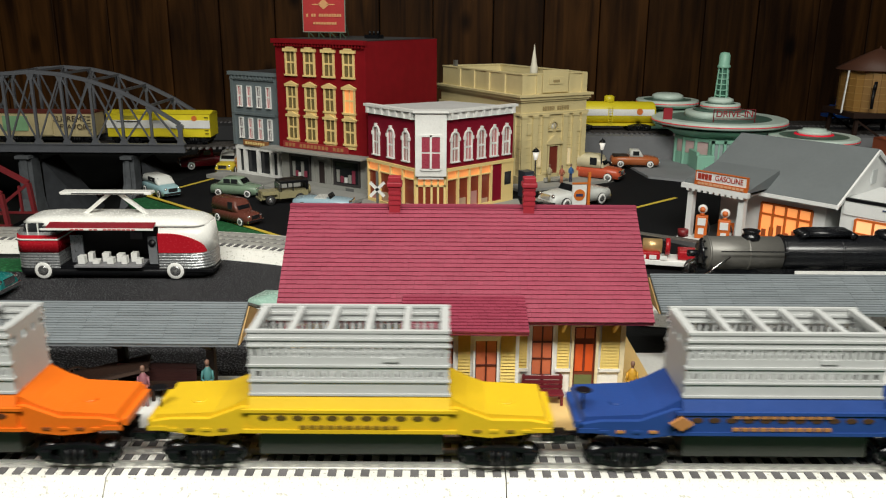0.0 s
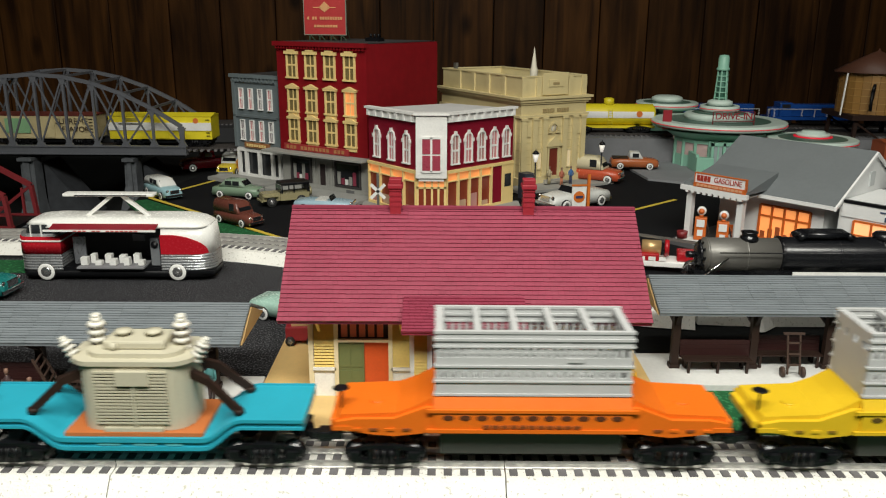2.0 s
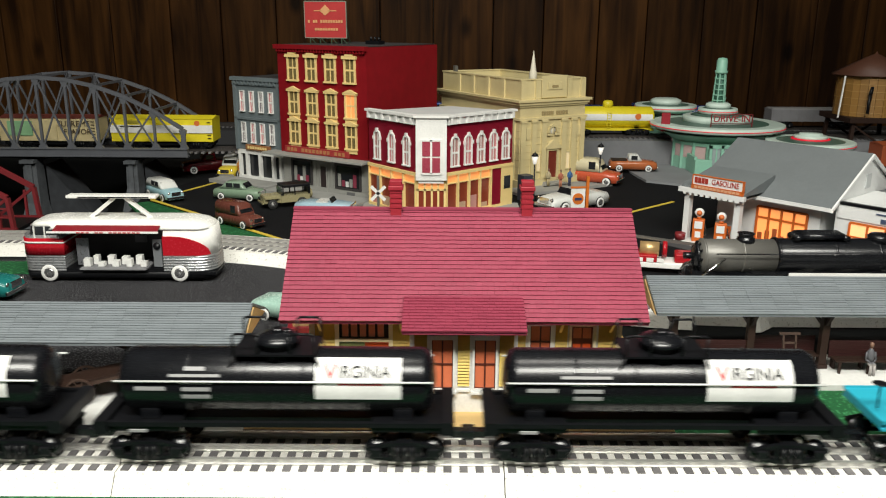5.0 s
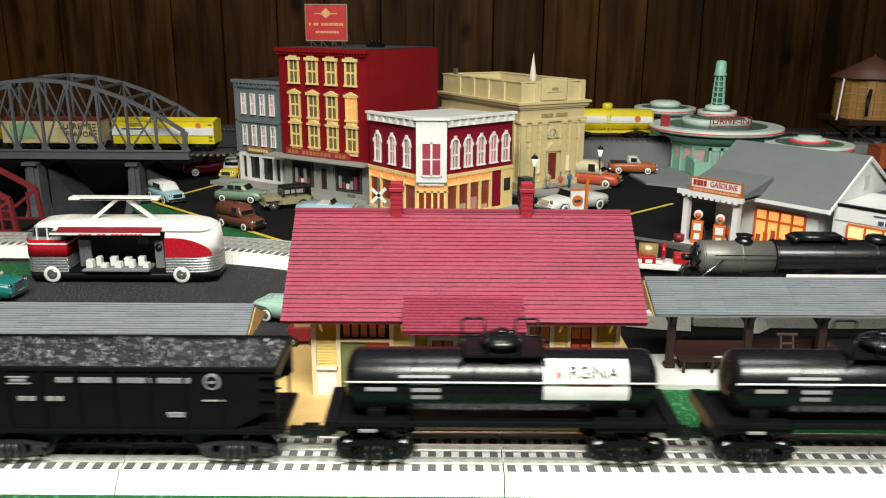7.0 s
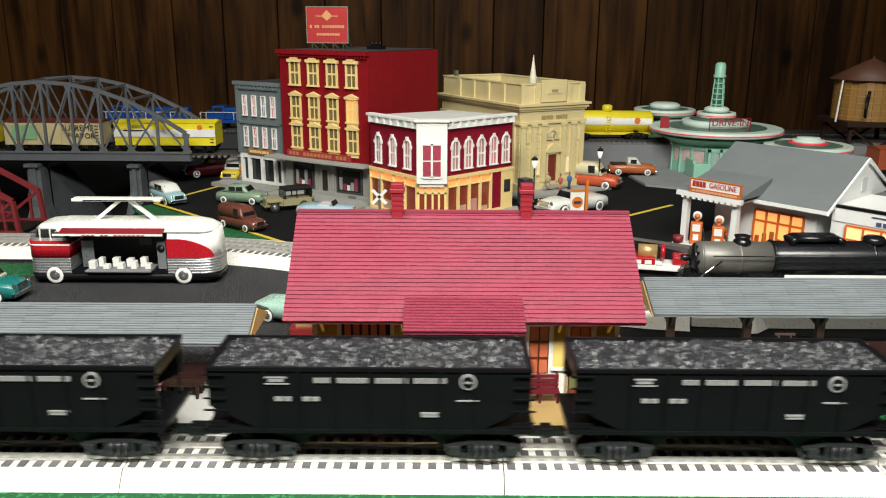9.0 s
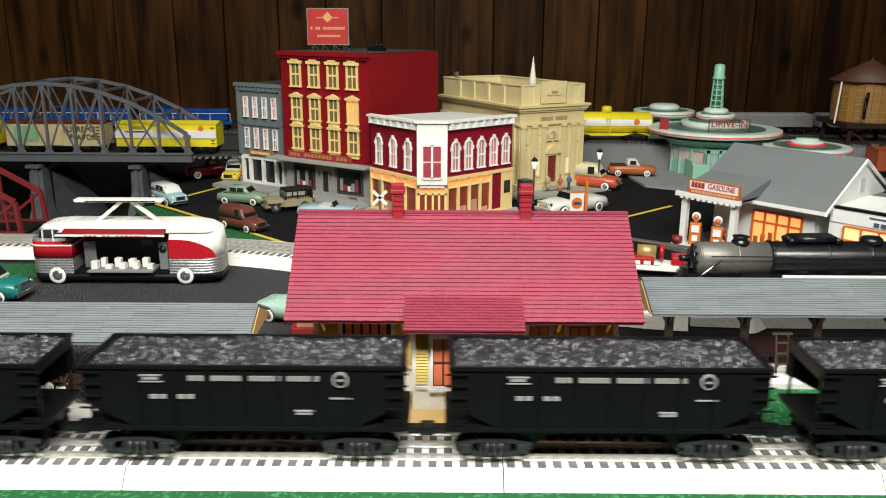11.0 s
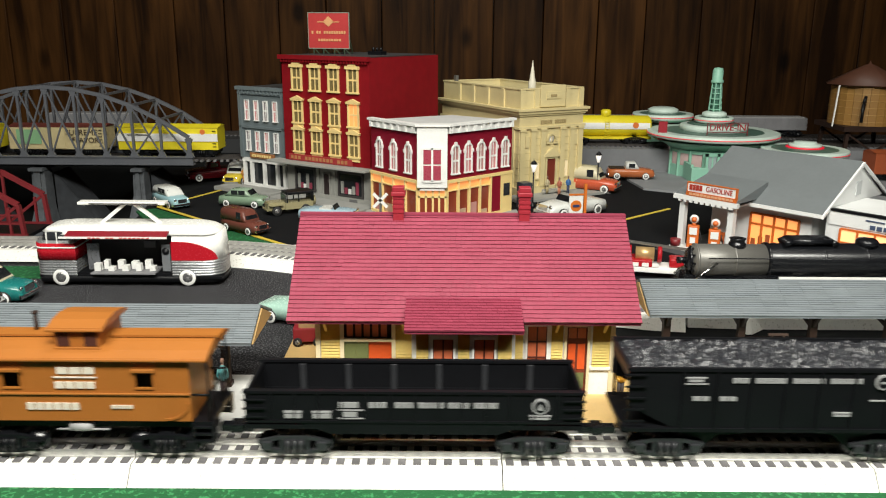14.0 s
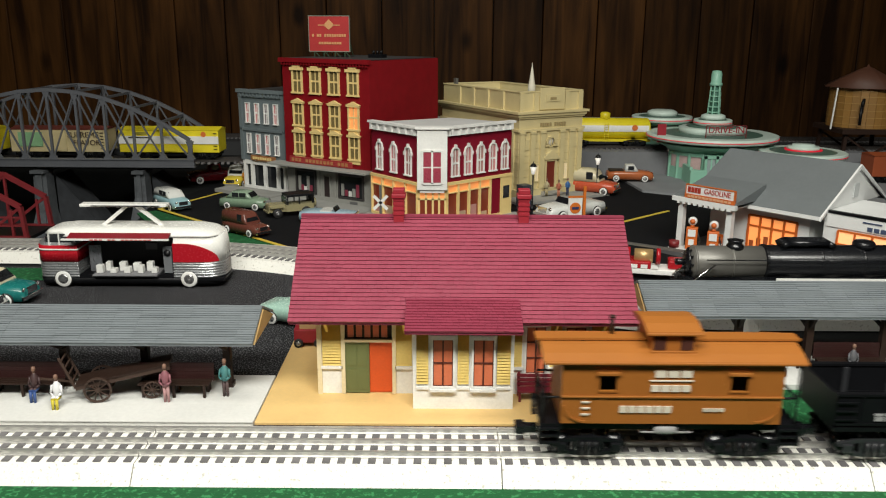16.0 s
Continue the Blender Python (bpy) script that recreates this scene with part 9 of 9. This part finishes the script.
def two_tone(name, lower, upper, split, head):
    """Paint that changes at the waist and neck of a figurine."""
    m = mat(name, upper, 0.55, var=0.05)
    n, l = m.node_tree.nodes, m.node_tree.links
    b = n["Principled BSDF"]
    tc = n.new("ShaderNodeTexCoord")
    sp = n.new("ShaderNodeSeparateXYZ")
    l.new(tc.outputs["Object"], sp.inputs[0])
    r = n.new("ShaderNodeValToRGB")
    r.color_ramp.interpolation = "CONSTANT"
    k = n.new("ShaderNodeMath")
    k.operation = "MULTIPLY"
    k.inputs[1].default_value = 25.0
    l.new(sp.outputs["Z"], k.inputs[0])
    l.new(k.outputs[0], r.inputs["Fac"])
    r.color_ramp.elements[0].color = (*lower, 1)
    r.color_ramp.elements[1].position, r.color_ramp.elements[1].color = split * 25, (*upper, 1)
    e = r.color_ramp.elements.new(head * 25)
    e.color = (0.20, 0.11, 0.075, 1)
    l.new(r.outputs[0], b.inputs["Base Color"])
    return m


figurine("seated figurine in yellow trousers and white shirt", pose(-0.2935, 0.058, 0.0118), two_tone("yellow_white_cloth", (0.50, 0.42, 0.03), (0.75, 0.75, 0.76), 0.0103, 0.0222), True)
figurine("seated figurine in blue trousers and dark shirt", pose(-0.316, 0.070, 0.0130), two_tone("blue_dark_cloth", (0.03, 0.07, 0.22), (0.05, 0.025, 0.025), 0.0103, 0.0222), True)
figurine("standing figurine in a dusky pink dress", pose(-0.2135, 0.067, 0.0130), two_tone("pink_cloth", (0.42, 0.24, 0.24), (0.24, 0.09, 0.11), 0.0135, 0.0262))
figurine("standing figurine in a green-blue coat", pose(-0.1705, 0.078, 0.0130), two_tone("teal_coat", (0.08, 0.05, 0.05), (0.06, 0.20, 0.20), 0.0135, 0.0262))
figurine("standing figurine in yellow jacket by the station door", pose(0.1395, 0.080, 0.0130), two_tone("yellow_jacket", (0.05, 0.04, 0.04), (0.60, 0.32, 0.03), 0.0135, 0.0262))
figurine("seated figurine in grey on the bench", pose(0.356, 0.146, 0.0060), two_tone("grey_cloth", (0.30, 0.28, 0.27), (0.09, 0.09, 0.10), 0.0103, 0.0222), True)
figurine("standing figurine in orange at the camper van", pose(-0.375, 1.01, 0.0075), two_tone("orange_cloth", (0.60, 0.22, 0.02), (0.62, 0.25, 0.03), 0.0135, 0.0262))
figurine("standing figurine in blue before the bank", pose(0.2230, 0.935, 0.0060), two_tone("blue_cloth", (0.04, 0.05, 0.10), (0.04, 0.13, 0.32), 0.0135, 0.0262))
figurine("standing figurine in coral before the bank", pose(0.2050, 0.920, 0.0060), two_tone("coral_cloth", (0.45, 0.18, 0.10), (0.40, 0.12, 0.07), 0.0135, 0.0262))
figurine("standing figurine in tan at the bank door", pose(0.1850, 0.930, 0.0060), two_tone("tan_cloth", (0.40, 0.33, 0.18), (0.42, 0.36, 0.22), 0.0135, 0.0262))


def spoked(parent, x, y, z, r, m):
    bm = B()
    for k in range(22):
        a0, a1 = k * math.tau / 22, (k + 1.15) * math.tau / 22
        beam(bm, (x + r * 0.92 * math.cos(a0), y, z + r * 0.92 * math.sin(a0)), (x + r * 0.92 * math.cos(a1), y, z + r * 0.92 * math.sin(a1)), 0.0014, r * 0.14, (math.cos(a0), 0, math.sin(a0)))
    for k in range(10):
        a = k * math.tau / 10
        beam(bm, (x, y, z), (x + r * 0.9 * math.cos(a), y, z + r * 0.9 * math.sin(a)), 0.0008, 0.0007)
    tube(bm, (x, y - 0.001, z), (x, y + 0.001, z), r * 0.16, seg=8)
    part("wheel", bm, m, parent)


def baggage_cart(label, at, m):
    c = thing("baggage_cart", label, "baggage cart", at)
    bm = B()
    beam(bm, (-0.030, 0, 0.014), (0.040, 0, 0.026), 0.022, 0.002)
    part("deck", bm, BROWN, c)
    # deck takes the darkest brown to show it shaded by the shelter
    for y in (-0.010, 0.010):
        bm = B()
        beam(bm, (-0.030, y, 0.012), (0.040, y, 0.024), 0.002, 0.003)
        beam(bm, (-0.030, y, 0.012), (-0.040, y, 0.038), 0.0016, 0.0016)
        part("side_rail", bm, m, c)
    for k in range(4):
        bm = B()
        beam(bm, (-0.032 - k * 0.0022, -0.010, 0.018 + k * 0.0056), (-0.032 - k * 0.0022, 0.010, 0.018 + k * 0.0056), 0.0012, 0.0012)
        part("rung", bm, m, c)
    for y in (-0.0125, 0.0125):
        spoked(c, -0.014, y, 0.0105, 0.0105, m)
        spoked(c, 0.026, y, 0.0072, 0.0072, m)
    bm = B()
    beam(bm, (-0.030, 0, 0.013), (-0.056, -0.004, 0.020), 0.0014, 0.0014)
    part("handle", bm, m, c)


# cart brown, darkened to hold the shade of the shelter roof
CARTBROWN = mat("worn_brown_wood", (0.050, 0.027, 0.018), 0.6)
baggage_cart("dark brown baggage cart with spoked wheels and raised bed", pose(-0.2545, 0.080, 0.013, 0, 0, 12), CARTBROWN)
t = thing("hand_truck", "brown two-wheeled hand truck standing upright", "hand truck", pose(0.2860, 0.136, 0.006, -14, 0, 0))
for s in (-1, 1):
    bm = B()
    beam(bm, (s * 0.0050, 0, 0.003), (s * 0.0050, 0, 0.036), 0.0014, 0.0014)
    part("rail", bm, CARTBROWN, t)
    bm = B()
    lathe(bm, [(0.0, -0.001), (0.0045, -0.001), (0.0045, 0.001), (0.0, 0.001)], (s * 0.0082, 0.002, 0.0048), "x", 14)
    part("wheel", bm, CARTBROWN, t)
for z in (0.010, 0.019, 0.028):
    part("rung", boxed(-0.0050, 0.0050, -0.0007, 0.0007, z, z + 0.0016), CARTBROWN, t)
part("grip", boxed(-0.0085, 0.0085, -0.0010, 0.0010, 0.0355, 0.0375), CARTBROWN, t)
c = thing("mail_wagon", "dark red mail wagon with wooden crate on the station base", "wagon", pose(-0.1225, 0.190, 0.013, 0, 0, 4))
part("bed", boxed(-0.013, 0.013, -0.008, 0.008, 0.0040, 0.0165, bevel=0.0008), mat("wagon_red", (0.26, 0.014, 0.024), 0.4), c)
part("crate", boxed(-0.008, 0.008, -0.005, 0.006, 0.0165, 0.0245), mat("crate_tan", (0.48, 0.32, 0.15), 0.6), c, "tan wooden crate")
for x in (-0.009, 0.009):
    for y in (-0.0090, 0.0090):
        wheel_on(c, x, y, 0.0042, 0.002)
s = thing("station_bench", "maroon slatted bench against the station wall", "bench", pose(0.0740, 0.074, 0.013))
MRB = mat("maroon_bench", (0.14, 0.010, 0.020), 0.4)
for k in range(3):
    part("seat_slat", boxed(-0.0150, 0.0150, -0.004 + k * 0.0035, -0.0012 + k * 0.0035, 0.0078, 0.0090), MRB, s)
for k in range(3):
    part("back_slat", boxed(-0.0150, 0.0150, 0.0062, 0.0072, 0.0095 + k * 0.0036, 0.0122 + k * 0.0036), MRB, s)
for x in (-0.0135, 0.0, 0.0135):
    bm = boxed(x - 0.0009, x + 0.0009, -0.0035, -0.0015, 0, 0.0078)
    box(bm, x - 0.0009, x + 0.0009, 0.0072, 0.0084, 0, 0.0200)
    part("leg", bm, MRB, s)


def street_lamp(label, at, h, m, globe):
    l = thing("street_lamp", label, "street lamp", at, "street lamps")
    bm = B()
    lathe(bm, [(0.0050, 0.0), (0.0050, 0.003), (0.0026, 0.006), (0.0014, 0.010), (0.0012, h)], (0, 0, 0), "z", 14)
    part("pole", bm, m, l)
    bm = B()
    lathe(bm, [(0.0022, h), (0.0052, h + 0.012), (0.0046, h + 0.0135), (0.0, h + 0.014)], (0, 0, 0), "z", 12)
    part("globe", bm, globe, l, "white glowing globe")
    bm = B()
    lathe(bm, [(0.0062, h + 0.0130), (0.0034, h + 0.0175), (0.0010, h + 0.0185), (0.0, h + 0.0225)], (0, 0, 0), "z", 12)
    part("cap", bm, m, l)


GLOBE = mat("frosted_globe", (0.9, 0.86, 0.78), 0.3, emit=0.6)
street_lamp("black street lamp with lit lantern before the bank", pose(0.1490, 0.832, 0.0018), 0.060, BLACK, GLOBE)
street_lamp("black street lamp with lit globe by the bank van", pose(0.2800, 0.962, 0.0018), 0.056, BLACK, GLOBE)

s = thing("gas_sign", "orange bracket sign with white panel and orange disc", "sign", pose(0.2100, 0.748, 0.0018, 0, 0, 8))
OSG = mat("sign_orange", (0.62, 0.16, 0.02), 0.45)
part("post", boxed(0.010, 0.0142, -0.002, 0.002, 0, 0.056), OSG, s)
part("arm", boxed(-0.014, 0.010, -0.0015, 0.0015, 0.0380, 0.0405), OSG, s)
part("panel", boxed(-0.0135, 0.0085, -0.0012, 0.0012, 0.006, 0.0370), WHITE, s)
bm = B()
tube(bm, (-0.0025, -0.0018, 0.0215), (-0.0025, -0.0010, 0.0215), 0.0088, seg=24)
part("disc", bm, OSG, s, "orange disc emblem")
bars("brand_bar", [(-0.0080, 0.0030, 0.0195, 0.0235)], s, mat("sign_navy", (0.03, 0.04, 0.12), 0.5), -0.0020)

s = thing("crossing_sign", "white railway crossbuck sign on a grey post", "sign", pose(-0.0960, 0.712, 0.0018))
part("post", boxed(-0.0018, 0.0018, -0.0018, 0.0018, 0, 0.062), GUN, s)
for k in (-1, 1):
    bm = B()
    beam(bm, (-0.0105, -0.0026, 0.036 - k * 0.0105), (0.0105, -0.0026, 0.036 + k * 0.0105), 0.0012, 0.0046)
    part("blade", bm, WHITE, s)
b = thing("phone_booth", "dark phone booth with pale glass beside the corner store", "phone booth", pose(0.1350, 0.835, 0.0018, 0, 0, 30))
part("frame", boxed(-0.009, 0.009, -0.009, 0.009, 0, 0.042), mat("booth_dark", (0.04, 0.045, 0.06), 0.4), b)
# glass in a pale blue-grey, no emission
part("glass", boxed(-0.006, 0.006, -0.0098, -0.0088, 0.010, 0.036), mat("booth_glass", (0.25, 0.28, 0.33), 0.2), b)


# ---- the far train that runs along the back wall ----
FAR_Z, FAR_Y = 0.038, 1.52
BLU = paint("royal_blue", (0.010, 0.060, 0.26))


def diesel():
    d = thing("diesel_engine", "royal blue diesel engine with hand rails", "diesel engine", pose(0, FAR_Y, FAR_Z), "cars of the far train")
    part("frame", boxed(-0.112, 0.112, -0.024, 0.024, 0.014, 0.0215), BLU, d)
    part("hood", boxed(-0.075, 0.100, -0.015, 0.015, 0.0215, 0.0500, bevel=0.002), BLU, d)
    part("cab", boxed(-0.082, -0.052, -0.021, 0.021, 0.0215, 0.0545, bevel=0.0015), BLU, d)
    part("nose", boxed(-0.100, -0.082, -0.015, 0.015, 0.0215, 0.0420, bevel=0.002), BLU, d)
    part("cab_window", boxed(-0.078, -0.058, -0.0216, -0.0206, 0.0420, 0.0510), GLASS, d)
    for x in (-0.110, -0.096, -0.03, 0.0, 0.03, 0.06, 0.109):
        bm = B()
        beam(bm, (x, -0.0235, 0.0215), (x, -0.0235, 0.0400), 0.0012, 0.0012)
        part("stanchion", bm, WHITE, d)
    bm = B()
    beam(bm, (-0.110, -0.0235, 0.0400), (0.109, -0.0235, 0.0400), 0.0010, 0.0010)
    part("hand_rail", bm, WHITE, d)
    part("fuel_tank", boxed(-0.025, 0.025, -0.018, 0.018, 0.004, 0.014), BLACK, d)
    truck(d, -0.075)
    truck(d, 0.075)
    return d


def far_gondola():
    g = thing("far_gondola", "grey low-sided gondola car on the back track", "freight car", pose(0, FAR_Y, FAR_Z), "cars of the far train")
    GR = mat("pale_grey_car", (0.20, 0.20, 0.21), 0.5)
    part("body", boxed(-0.102, 0.102, -0.024, 0.024, 0.016, 0.0450, bevel=0.0008), GR, g)
    for k in range(11):
        part("rib", boxed(-0.098 + k * 0.0193, -0.096 + k * 0.0193, -0.0252, -0.024, 0.018, 0.0440), GR, g)
    part("load", boxed(-0.098, 0.098, -0.020, 0.020, 0.0450, 0.0470), mat("grey_load", (0.28, 0.28, 0.28), 0.7), g)
    truck(g, -0.07)
    truck(g, 0.07)
    return g


FAR = []
e0 = diesel()
FAR += [(e0, 0.92 + 0.115), (copy_thing(e0, pose(0, FAR_Y, FAR_Z)), 0.92 + 0.357), (copy_thing(e0, pose(0, FAR_Y, FAR_Z)), 0.92 + 0.598)]
g0 = far_gondola()
for k, x in enumerate((-0.572, 0.500, 0.722, 1.075)):
    FAR.append((g0 if k == 0 else copy_thing(g0, pose(0, FAR_Y, FAR_Z)), x + 0.195 * 12.5))


# ---- what moves ----
def motions():
    for ob, off in TRAIN:
        walk(ob, [(0.5 * k, pose(off + x, 0, CAR_Z)) for k, x in enumerate(RUN)])
    for ob, x in FAR:
        walk(ob, [(2.0 * k, pose(x - 0.39 * k, FAR_Y, FAR_Z)) for k in range(9)])


motions()
